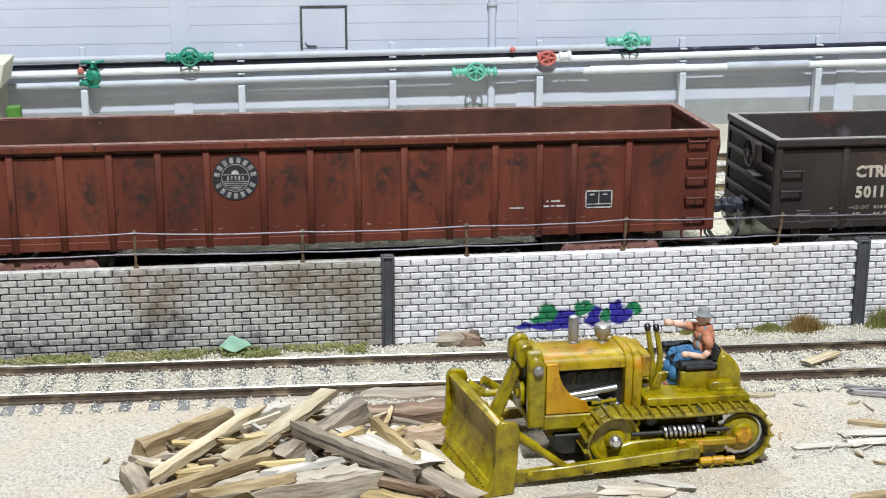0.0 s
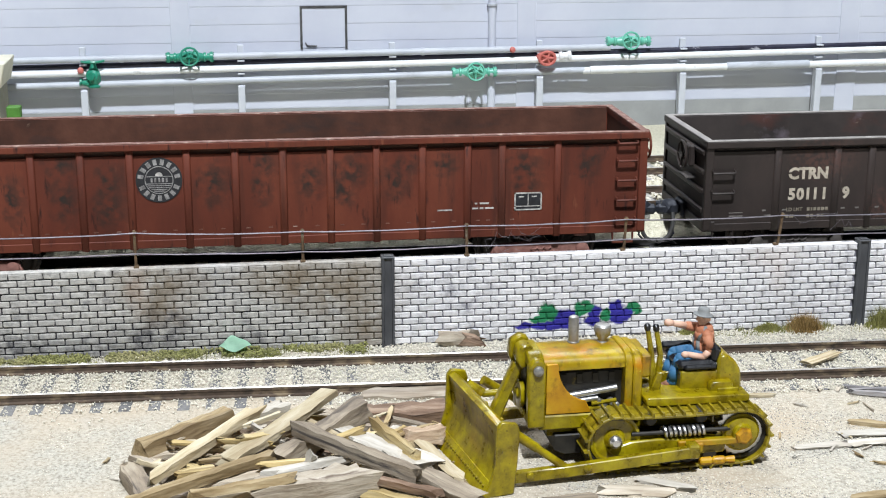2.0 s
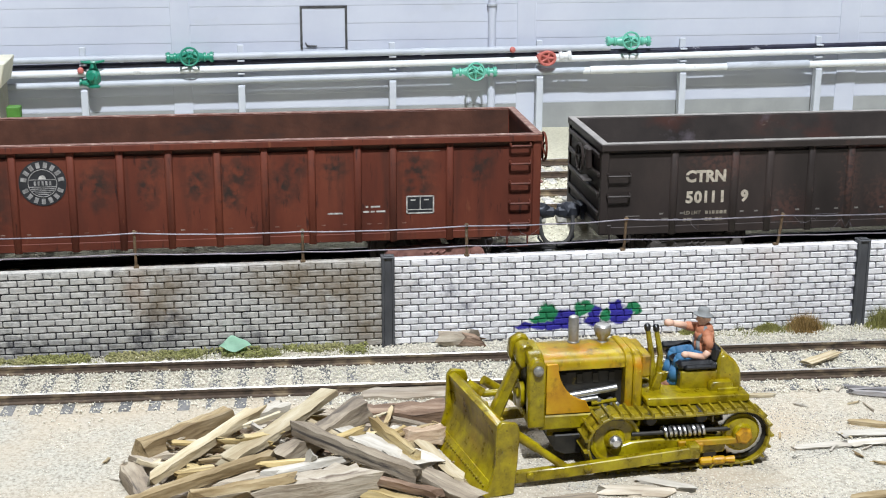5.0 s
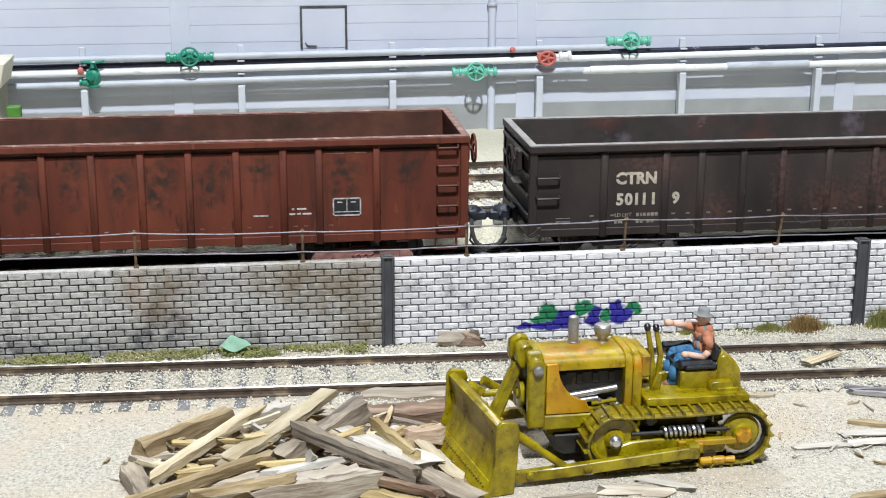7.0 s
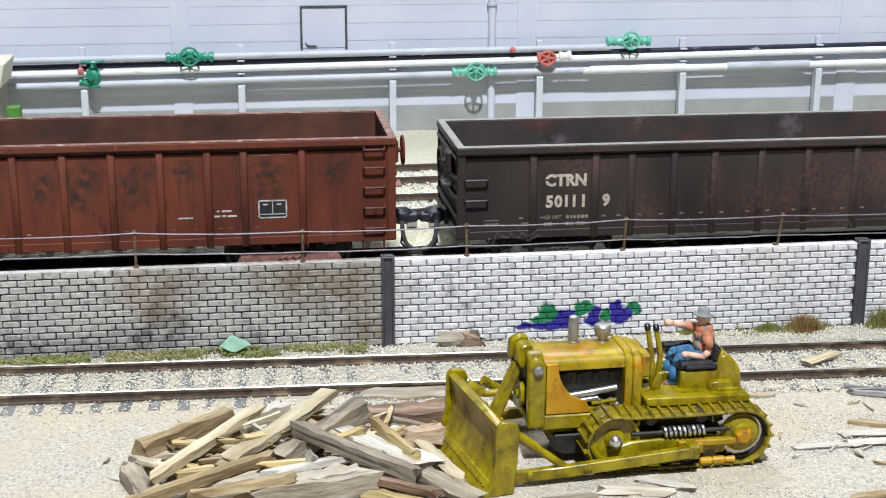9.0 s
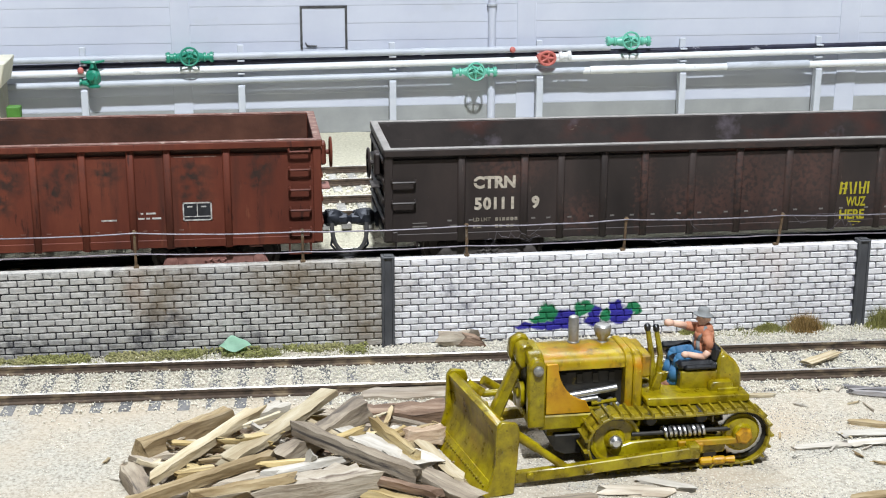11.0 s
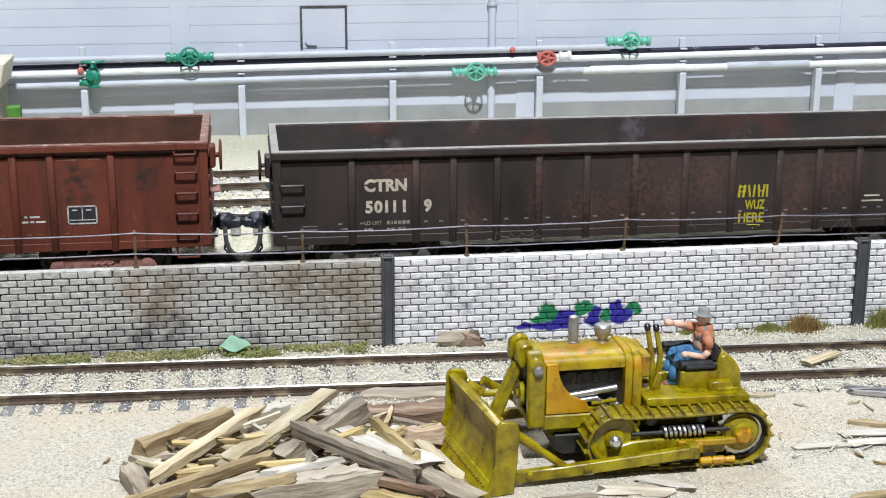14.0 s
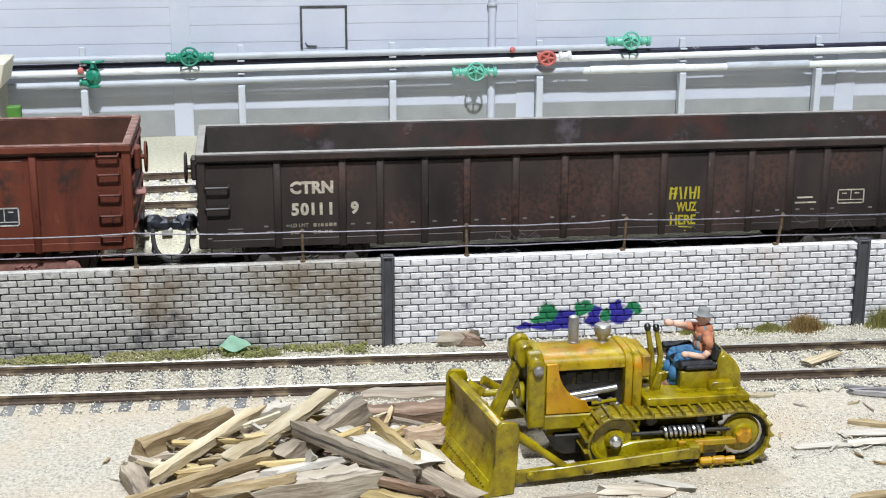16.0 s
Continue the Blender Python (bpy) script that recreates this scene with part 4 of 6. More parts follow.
# ---- brick retaining wall ----
def brick_paint(name, light, dark, rough):
    """Whitewashed brick: broad stains and sprayed patches lie on the wall as a whole, and cross from brick to brick."""
    mat = bpy.data.materials.new(name)
    mat.use_nodes = True
    nt = mat.node_tree
    nd, ln = nt.nodes, nt.links
    bsdf = nd["Principled BSDF"]
    pos = nd.new("ShaderNodeNewGeometry").outputs["Position"]

    def noise_at(scale, detail=5.0, rough_=0.62, stretch=None):
        n = nd.new("ShaderNodeTexNoise")
        n.inputs["Scale"].default_value, n.inputs["Detail"].default_value, n.inputs["Roughness"].default_value = scale, detail, rough_
        ln.new(pos, n.inputs["Vector"])
        return n

    def ramp(src, lo, hi):
        m = nd.new("ShaderNodeMapRange")
        m.inputs[1].default_value, m.inputs[2].default_value = lo, hi
        ln.new(src, m.inputs[0])
        return m.outputs[0]

    def math_(op, a, b):
        m = nd.new("ShaderNodeMath")
        m.operation = op
        for i, v in enumerate((a, b)):
            if isinstance(v, (int, float)):
                m.inputs[i].default_value = v
            else:
                ln.new(v, m.inputs[i])
        return m.outputs[0]

    def mix(fac, a, b):
        m = nd.new("ShaderNodeMix")
        m.data_type = "RGBA"
        ln.new(fac, m.inputs[0])
        for i, v in ((6, a), (7, b)):
            if isinstance(v, tuple):
                m.inputs[i].default_value = (*v, 1)
            else:
                ln.new(v, m.inputs[i])
        return m.outputs[2]

    def patches(spots, wobble, scale, soft):
        """A mask of ellipses (x, z, half width, half height) in millimetres with a frayed outline."""
        n = noise_at(scale)
        off = nd.new("ShaderNodeVectorMath")
        off.operation = "SUBTRACT"
        off.inputs[1].default_value = (0.5, 0.5, 0.5)
        ln.new(n.outputs["Color"], off.inputs[0])
        sc = nd.new("ShaderNodeVectorMath")
        sc.operation = "SCALE"
        sc.inputs["Scale"].default_value = wobble * MM
        ln.new(off.outputs[0], sc.inputs[0])
        moved = nd.new("ShaderNodeVectorMath")
        ln.new(pos, moved.inputs[0])
        ln.new(sc.outputs[0], moved.inputs[1])
        total = None
        for x, z, rx, rz in spots:
            d = nd.new("ShaderNodeVectorMath")
            d.operation = "SUBTRACT"
            d.inputs[1].default_value = (x * MM, 0, z * MM)
            ln.new(moved.outputs[0], d.inputs[0])
            k = nd.new("ShaderNodeVectorMath")
            k.operation = "MULTIPLY"
            k.inputs[1].default_value = (1 / (rx * MM), 0, 1 / (rz * MM))
            ln.new(d.outputs[0], k.inputs[0])
            l = nd.new("ShaderNodeVectorMath")
            l.operation = "LENGTH"
            ln.new(k.outputs[0], l.inputs[0])
            m = ramp(l.outputs["Value"], 1 + soft, 1 - soft)
            total = m if total is None else math_("MAXIMUM", total, m)
        return total

    sep = nd.new("ShaderNodeSeparateXYZ")
    ln.new(pos, sep.inputs[0])
    grain = noise_at(620, 7, 0.75)
    right = ramp(sep.outputs[0], 29.9 * MM, 30.1 * MM)
    base = mix(right, mix(ramp(grain.outputs["Fac"], 0.3, 0.7), tuple(c * 0.5 for c in light[0]), light[0]), mix(ramp(grain.outputs["Fac"], 0.3, 0.6), tuple(c * 0.82 for c in light[1]), light[1]))
    info = nd.new("ShaderNodeObjectInfo")
    grime = ramp(noise_at(260, 6, 0.7).outputs["Fac"], 0.54, 0.72)
    left_more = nd.new("ShaderNodeMapRange")
    left_more.inputs[3].default_value, left_more.inputs[4].default_value = 0.75, 0.45
    ln.new(right, left_more.inputs[0])
    base = mix(math_("MULTIPLY", grime, left_more.outputs[0]), base, dark)
    broad = ramp(noise_at(34, 4).outputs["Fac"], 0.48, 0.72)
    base = mix(math_("MULTIPLY", broad, 0.22), base, (0.30, 0.30, 0.33))
    tan = patches([(-20, 16, 7, 4.5), (-20, 11, 4, 4), (20, 14, 10, 6), (9, 16.5, 9, 4), (25, 5, 5, 6)], 12, 240, 0.8)
    base = mix(math_("MULTIPLY", math_("MULTIPLY", tan, ramp(noise_at(200).outputs["Fac"], 0.28, 0.5)), 0.85), base, (0.20, 0.155, 0.10))
    soot = patches([(-24, 3.0, 9, 3.8), (-19, 6, 5, 3), (-52, 2, 14, 2.6), (-36, 2, 8, 2), (0, 2, 7, 1.8)], 12, 260, 0.8)
    base = mix(math_("MULTIPLY", math_("MULTIPLY", soot, ramp(noise_at(300, 6, 0.7).outputs["Fac"], 0.34, 0.60)), 0.8), base, (0.028, 0.028, 0.042))
    cool = patches([(47, 9, 9, 8), (43, 14, 7, 4), (136, 10, 8, 9), (100, 17, 5, 2)], 8, 140, 0.6)
    base = mix(math_("MULTIPLY", math_("MULTIPLY", cool, ramp(noise_at(260, 6, 0.7).outputs["Fac"], 0.44, 0.66)), 0.45), base, (0.18, 0.18, 0.25))
    pink = patches([(119, 17.5, 6, 3), (121, 14, 2, 5), (-25, 16, 2, 5)], 5, 160, 0.6)
    base = mix(math_("MULTIPLY", pink, 0.2), base, (0.42, 0.25, 0.17))
    green = patches([(66.6, 6.2, 2.2, 2.2), (64.6, 4.7, 2.4, 0.9), (75.0, 7.3, 2.2, 1.5), (74.2, 6.0, 1.2, 0.9), (80.2, 5.0, 1.2, 1.6), (86.4, 6.9, 1.7, 1.2), (87.6, 5.6, 1.1, 1.1)], 2.6, 520, 0.16)
    blue = patches([(70.8, 4.5, 3.6, 2.5), (62.8, 3.2, 4.2, 0.7), (67.5, 3.0, 4.2, 1.1), (77.4, 5.8, 1.7, 1.8), (77.0, 3.8, 1.9, 1.2), (82.6, 6.8, 1.8, 1.7), (83.4, 4.6, 2.6, 1.8), (85.4, 5.4, 1.4, 1.4)], 2.6, 520, 0.16)
    base = mix(blue, base, (0.022, 0.017, 0.27))
    green = math_("MULTIPLY", green, ramp(noise_at(150, 3).outputs["Fac"], 0.32, 0.40))
    base = mix(green, base, (0.008, 0.19, 0.07))
    hsv = nd.new("ShaderNodeHueSaturation")
    val = nd.new("ShaderNodeMapRange")
    val.inputs[3].default_value, val.inputs[4].default_value = 0.9, 1.1
    ln.new(info.outputs["Random"], val.inputs[0])
    ln.new(val.outputs[0], hsv.inputs["Value"])
    ln.new(base, hsv.inputs["Color"])
    ln.new(hsv.outputs[0], bsdf.inputs["Base Color"])
    bsdf.inputs["Roughness"].default_value = rough
    nb = noise_at(1100, 6, 0.7)
    bp = nd.new("ShaderNodeBump")
    bp.inputs["Strength"].default_value, bp.inputs["Distance"].default_value = 0.9, 0.45 * MM
    ln.new(nb.outputs["Fac"], bp.inputs["Height"])
    ln.new(bp.outputs[0], bsdf.inputs["Normal"])
    return mat


m_brick = brick_paint("whitewashed_stained_brick", ((0.67, 0.65, 0.605), (0.83, 0.82, 0.83)), (0.13, 0.13, 0.14), 0.8)
m_mortar_wall = brick_paint("dark_mortar_with_wash", ((0.03, 0.029, 0.03), (0.22, 0.22, 0.25)), (0.008, 0.008, 0.009), 0.9)
m_wallpost = paint("dark_grey_wall_post_paint", [(0.3, (0.035, 0.037, 0.042)), (0.7, (0.085, 0.088, 0.095))], 0.55, scale=300, stretch=(1, 1, 0.3), bump=0.15, second=(250, (0.16, 0.165, 0.175), 0.6, 0.75, (1, 1, 0.2)))
BRICK_L, COURSE, GAP = 3.66, 1.52, 0.3


def brick_wall():
    w = thing("brick_wall", "whitewashed brick retaining wall with dark mortar and sprayed graffiti", "brick wall", kind="structure")
    bm = bmesh.new()
    box(bm, (-180, WALL_Y + 0.22, -1.5), (28.6, WALL_Y + 2.2, 19.85))
    box(bm, (31.4, WALL_Y + 0.22, -1.5), (139.8, WALL_Y + 2.2, 19.95))
    box(bm, (142.9, WALL_Y + 0.22, -1.5), (260, WALL_Y + 2.2, 19.85))
    part("mortar", bm, m_mortar_wall, w, "dark grey mortar", smooth=False)
    bm = bmesh.new()
    for x0, x1 in ((-180, 28.6), (31.4, 139.8), (142.9, 260)):
        box(bm, (x0, WALL_Y - 0.12, 19.78), (x1, WALL_Y + 2.25, 20.05), bevel=0.08)
    part("coping", bm, m_brick, w, "thin whitewashed coping")
    # one bevelled brick serves as the pattern of all
    bm = bmesh.new()
    h = (COURSE - GAP) / 2
    box(bm, (-1, -0.22, -h), (1, 0.35, h), bevel=0.13)
    bm.verts.index_update()
    pattern_v = [tuple(v.co) for v in bm.verts]
    pattern_f = [[v.index for v in f.verts] for f in bm.faces]
    bm.free()

    def brick_verts(half, key):
        """The pattern drawn out to a half length, with corners that are a little off."""
        out = []
        for x, y, z in pattern_v:
            n = noise.noise_vector(Vector((x * 2.3 + key * 1.9, y * 3.0, z * 2.1 + key)))
            out.append((math.copysign(half - 1 + abs(x), x) + 0.22 * n.x, y + 0.07 * n.y, z + 0.2 * n.z))
        return out

    shapes = {}

    def shape(half, key):
        tag_ = (round(half, 2), key)
        if tag_ not in shapes:
            me = bpy.data.meshes.new("brick")
            me.from_pydata([(x * MM, y * MM, z * MM) for x, y, z in brick_verts(half, key)], [], pattern_f)
            me.materials.append(m_brick)
            shapes[tag_] = me
        return shapes[tag_]

    rest_v, rest_f, count = [], [], 0
    for a, b in ((-180, 28.6), (31.4, 139.8), (142.9, 260)):
        for row in range(13):
            zc = 0.15 + row * COURSE + COURSE / 2
            x = a - (row % 2) * BRICK_L / 2
            i = 0
            while x < b:
                x0, x1 = max(x + GAP / 2, a), min(x + BRICK_L - GAP / 2, b)
                x += BRICK_L
                i += 1
                if x1 - x0 < 0.6:
                    continue
                y = WALL_Y + 0.1 * noise.noise(Vector((x * 2.1, zc * 3.3, 0)))
                mid, half, key = (x0 + x1) / 2, (x1 - x0) / 2, (i * 7 + row * 3) % 8
                if 31 < mid < 114.5 and count < 300:
                    o = new("brick", shape(half, key))
                    o.parent = w
                    o.location = (mid * MM, y * MM, zc * MM)
                    count += 1
                else:
                    base = len(rest_v)
                    rest_v += [((mid + vx) * MM, (y + vy) * MM, (zc + vz) * MM) for vx, vy, vz in brick_verts(half, key)]
                    rest_f += [[base + k for k in f] for f in pattern_f]
    me = bpy.data.meshes.new("far_bricks")
    me.from_pydata(rest_v, [], rest_f)
    me.materials.append(m_brick)
    o = new("far_bricks", me)
    o.parent = w
    tagged(o, kind="stuff")
    return w


brick_wall()


def wall_post(x):
    p = thing("wall_post", "dark grey flanged steel post between brick panels", "wall post", (x, WALL_Y, 0), group="posts of the brick wall")
    bm = bmesh.new()
    prism(bm, [(-1.45, -0.9), (-0.95, -0.9), (-0.85, -0.55), (0.85, -0.55), (0.95, -0.9), (1.45, -0.9), (1.45, 1.8), (-1.45, 1.8)], -1.0, 20.6, "z", bevel=0.06)
    part("post", bm, m_wallpost, p)
    bm = bmesh.new()
    box(bm, (-1.5, -0.95, 20.5), (1.5, 1.9, 20.9), bevel=0.12)
    box(bm, (-0.9, -0.4, 20.85), (1.0, 1.2, 21.15), bevel=0.1)
    part("cap", bm, m_wallpost, p)
    return p


wall_post(30.0)
wall_post(141.3)

# ---- wire fence along the top of the wall ----
m_fence = paint("rusty_fence_post", [(0.3, (0.07, 0.045, 0.025)), (0.7, (0.2, 0.13, 0.07))], 0.8, metal=0.2, scale=600, bump=0.3, second=(500, (0.34, 0.31, 0.26), 0.6, 0.72, (1, 1, 1)))
m_wire = paint("dull_steel_wire", [(0.3, (0.14, 0.13, 0.15)), (0.7, (0.30, 0.28, 0.31))], 0.45, metal=0.6, scale=600, bump=0.1)
FENCE = [(-61.5, 28.0, 0.0), (-24.9, 28.0, 0.1), (11.3, 27.1, 0.0), (47.8, 27.2, 0.15), (84.4, 27.4, -0.5), (121.4, 27.2, -1.2), (160, 27.0, 0.3)]
fence = thing("wire_fence", "sagging wire fence with thin rusty posts on the wall", "fence")
for x, top, lean in FENCE:
    bm = bmesh.new()
    wire(bm, [(x + lean, WALL_Y + 1.0, 18.5), (x + lean * 0.6, WALL_Y + 0.7, 21), (x + lean * 0.2, WALL_Y + 0.75, 25), (x, WALL_Y + 0.8, top + 0.5)], 0.33, 6)
    box(bm, (x + lean - 0.55, WALL_Y + 0.4, 19.7), (x + lean + 0.55, WALL_Y + 1.6, 20.6), bevel=0.15)
    blob(bm, (x, WALL_Y + 0.7, top), 0.6, (1, 1, 0.8), 0.4, x, 1)
    part("post", bm, m_fence, fence)
for lift, sag, r in ((0.0, 0.35, 0.17), (-4.6, 0.25, 0.15)):
    bm = bmesh.new()
    pts = []
    for (xa, za, _), (xb, zb, _) in zip(FENCE, FENCE[1:]):
        for u in np.linspace(0, 1, 9)[:-1]:
            pts.append((xa + (xb - xa) * u, WALL_Y + 0.3, (za + (zb - za) * u + lift) - sag * 4 * u * (1 - u) + 0.15 * noise.noise(Vector((xa + u * 9, lift, 0)))))
    wire(bm, pts, r, 5)
    part("wire_strand", bm, m_wire, fence)
rng = random.Random(5)
for k in range(11):
    x = rng.choice((48, 52, 58, 62, 88, 94, 99, 124, 128, 133))
    bm = bmesh.new()
    z = rng.uniform(22, 27)
    pts = []
    for u in range(7):
        pts.append((x, WALL_Y + 0.6 + rng.uniform(-0.3, 0.3), z))
        x += rng.uniform(0.4, 2.0)
        z = min(27.2, max(20.4, z + rng.uniform(-2.2, 2.0)))
    wire(bm, pts, 0.045, 4)
    part("loose_wire", bm, m_wire, fence)


# ---- the bulldozer ----
m_yellow = paint("olive_yellow_washed_paint", [(0.34, (0.13, 0.094, 0.002)), (0.5, (0.25, 0.192, 0.002)), (0.66, (0.37, 0.302, 0.004))], 0.30, scale=300, bump=0.15, bump_scale=1200,
                 second=[(1300, (0.06, 0.045, 0.005), 0.60, 0.72, (1, 1, 0.7)), (420, (0.12, 0.08, 0.004), 0.54, 0.80, (1, 1, 0.4)), (120, (0.34, 0.20, 0.003), 0.58, 0.80, (1, 1, 1)), (900, (0.62, 0.55, 0.06), 0.68, 0.78, (1, 1, 1))])
m_orange = paint("ochre_orange_washed_paint", [(0.25, (0.30, 0.125, 0.003)), (0.5, (0.48, 0.24, 0.004)), (0.75, (0.55, 0.36, 0.008))], 0.4, scale=190, bump=0.12, bump_scale=1200, second=[(300, (0.14, 0.055, 0.004), 0.56, 0.74, (1, 1, 0.7))])
m_hood = paint("mustard_washed_paint", [(0.3, (0.16, 0.098, 0.003)), (0.5, (0.31, 0.21, 0.003)), (0.7, (0.41, 0.30, 0.006))], 0.33, scale=150, bump=0.1, bump_scale=1200, second=[(150, (0.42, 0.17, 0.004), 0.48, 0.66, (1, 1, 1)), (420, (0.09, 0.06, 0.006), 0.54, 0.72, (1, 1, 0.8)), (900, (0.5, 0.43, 0.03), 0.62, 0.74, (1, 1, 1))])
m_silver = paint("bright_silver_paint", [(0.3, (0.45, 0.45, 0.46)), (0.7, (0.75, 0.75, 0.76))], 0.3, metal=0.9, scale=500, bump=0.15, second=(400, (0.08, 0.08, 0.08), 0.62, 0.72, (1, 1, 1)))
m_dull_silver = paint("dull_silver_exhaust_paint", [(0.3, (0.26, 0.26, 0.25)), (0.7, (0.46, 0.45, 0.43))], 0.42, metal=0.7, scale=500, bump=0.1)
m_dark = paint("oily_black_engine_paint", [(0.3, (0.008, 0.007, 0.006)), (0.7, (0.03, 0.027, 0.02))], 0.6, scale=500, bump=0.2, second=(400, (0.16, 0.12, 0.01), 0.64, 0.74, (1, 1, 1)))
m_vinyl = paint("black_vinyl_seat", [(0.3, (0.004, 0.005, 0.007)), (0.7, (0.012, 0.013, 0.017))], 0.3, scale=500, bump=0.2)
m_track_y = paint("brown_washed_yellow_track", [(0.25, (0.065, 0.048, 0.003)), (0.5, (0.19, 0.142, 0.004)), (0.75, (0.35, 0.27, 0.01))], 0.42, scale=500, bump=0.2, random_value=0.15, second=(700, (0.05, 0.04, 0.008), 0.6, 0.72, (1, 1, 1)))

dozer = thing("bulldozer", "olive-yellow crawler bulldozer with a dark wash and raised blade", "bulldozer", (74.35, 239.5, 0.0), 1.8)


def track_line():
    """The closed line of a crawler track as (u, z) with even steps."""
    f, r = (-12.0, 5.65, 5.15), (11.8, 5.5, 5.05)
    pts = []
    for a in np.linspace(90, 270, 30):
        pts.append((f[0] + f[2] * math.cos(radians(a)), f[1] + f[2] * math.sin(radians(a))))
    for u in np.linspace(-11, 11, 30):
        pts.append((u, 0.48))
    for a in np.linspace(-90, 90, 30):
        pts.append((r[0] + r[2] * math.cos(radians(a)), r[1] + r[2] * math.sin(radians(a))))
    for u in np.linspace(11, -11, 30):
        pts.append((u, 10.6 - 0.25 * math.sin((u + 11) / 22 * math.pi)))
    return pts


def even(pts, n):
    p = np.array(pts + [pts[0]])
    s = np.concatenate([[0], np.cumsum(np.linalg.norm(np.diff(p, axis=0), axis=1))])
    out = []
    for k in range(n):
        d = s[-1] * k / n
        x, z = np.interp(d, s, p[:, 0]), np.interp(d, s, p[:, 1])
        x2, z2 = np.interp(min(d + 0.4, s[-1]), s, p[:, 0]), np.interp(min(d + 0.4, s[-1]), s, p[:, 1])
        x1, z1 = np.interp(max(d - 0.4, 0), s, p[:, 0]), np.interp(max(d - 0.4, 0), s, p[:, 1])
        out.append((x, z, math.atan2(z2 - z1, x2 - x1)))
    return out


def crawler(y, s):
    """One crawler with its frame; y is the middle of the shoes, s the outer side."""
    c = new("crawler")
    c.parent = dozer
    c.location.x = 0.9 * MM
    bm = bmesh.new()
    box(bm, (-1.05, -2.75, -0.22), (0.9, 2.75, 0.22), bevel=0.08)
    prism(bm, [(-1.1, -0.2), (-0.5, -0.2), (-0.62, -0.85), (-1.0, -0.85)], -2.75, 2.75, "y")
    prism(bm, [(-0.5, -0.2), (1.15, -0.2), (1.15, -0.4), (-0.5, -0.34)], -1.3, 1.3, "y")
    shoe = mesh_of("track_shoe", bm, m_track_y)
    for x, z, a in even(track_line(), 41):
        o = new("track_shoe", shoe)
        o.parent = c
        o.matrix_basis = Matrix.Translation((x * MM, y * MM, z * MM)) @ Matrix.Rotation(-a, 4, "Y")
    # inner chain
    bm = bmesh.new()
    line = [(-12 + (u + 12) * 0.99, y, 6.1 + (z - 6.1) * 0.88) for u, z in track_line()[::2]]
    for dy in (-1.1, 1.1):
        wire(bm, [(p[0], p[1] + dy, p[2]) for p in line], 0.5, 5, closed=True)
    part("chain", bm, m_dark, c)
    out = y + s * 1.6
    bm = bmesh.new()
    lathe(bm, (-12, y - s * 2.0, 6.2), (0, s, 0), [(0, 4.7), (3.6, 4.7), (3.7, 4.2), (3.2, 3.8), (3.2, 2.0), (4.0, 1.5), (4.3, 1.4)], 28)
    w = part("idler_wheel", bm, m_yellow, c)
    bm = bmesh.new()
    lathe(bm, (-12.2, y + s * 2.0, 6.2), (0, s, 0), [(0, 1.25), (0.9, 1.2), (1.3, 0.7)], 12)
    part("hub_bolt", bm, m_silver, w, "bright silver hub")
    bm = bmesh.new()
    n = 20
    out_line = []
    for k in range(n * 2):
        a = math.pi * k / n
        rr = 4.9 if (k % 2) else 4.2
        out_line.append((11.8 + rr * math.cos(a), 6.0 + rr * math.sin(a)))
    prism(bm, out_line, y - 1.0, y + 1.0, "y")
    w = part("sprocket", bm, m_silver, c, "worn silver toothed sprocket")
    bm = bmesh.new()
    lathe(bm, (11.8, y, 6.0), (0, s, 0), [(0, 3.6), (1.4, 3.6), (1.6, 3.2), (2.0, 3.0), (2.1, 2.0), (2.9, 1.8), (3.0, 1.0)], 24)
    part("sprocket_hub", bm, m_yellow, w)
    bm = bmesh.new()
    lathe(bm, (11.8, y + s * 2.6, 6.0), (0, s, 0), [(0, 1.7), (0.8, 1.6), (1.2, 1.1)], 6)
    part("hub_cap", bm, m_orange, w)
    # track frame, tapering to the idler
    bm = bmesh.new()
    prism(bm, [(-13.5, 4.6), (-12.5, 3.4), (-6, 2.6), (8.5, 2.6), (9.0, 5.4), (2, 5.6), (-4, 6.0), (-9, 5.8)], y - s * 1.6 if s > 0 else y - 2.2, y + 2.2 if s > 0 else y + 1.6, "y", bevel=0.2)
    part("track_frame", bm, m_yellow, c)
    bm = bmesh.new()
    box(bm, (-0.5, min(y + s * 1.8, y + s * 3.0), 4.4), (11.4, max(y + s * 1.8, y + s * 3.0), 5.6), bevel=0.2)
    box(bm, (1.0, min(y + s * 1.8, y + s * 3.3), 3.4), (4.2, max(y + s * 1.8, y + s * 3.3), 5.2), bevel=0.25)
    part("frame_rail", bm, m_hood, c)
    for u in (-6.5, -2.4, 1.7, 5.8):
        bm = bmesh.new()
        lathe(bm, (u, y - 2.2, 2.3), (0, 1, 0), [(0, 1.2), (0.5, 1.5), (1.2, 1.5), (1.4, 1.1), (3.0, 1.1), (3.2, 1.5), (3.9, 1.5), (4.4, 1.2)], 14)
        part("track_roller", bm, m_dark, c)
    for u in (-5.5, 4.0):
        bm = bmesh.new()
        lathe(bm, (u, y - 2.0, 9.6), (0, 1, 0), [(0, 0.9), (0.5, 1.2), (3.6, 1.2), (4.1, 0.9)], 14)
        part("carrier_roller", bm, m_dark, c)
    bm = bmesh.new()
    wire(bm, [(-3.2 + 7.9 * k / 90, y + s * 1.7 + 0.85 * math.cos(k * 0.62), 7.2 + 0.85 * math.sin(k * 0.62)) for k in range(91)], 0.32, 6)
    part("recoil_spring", bm, m_silver, c, "bright silver coil spring")
    bm = bmesh.new()
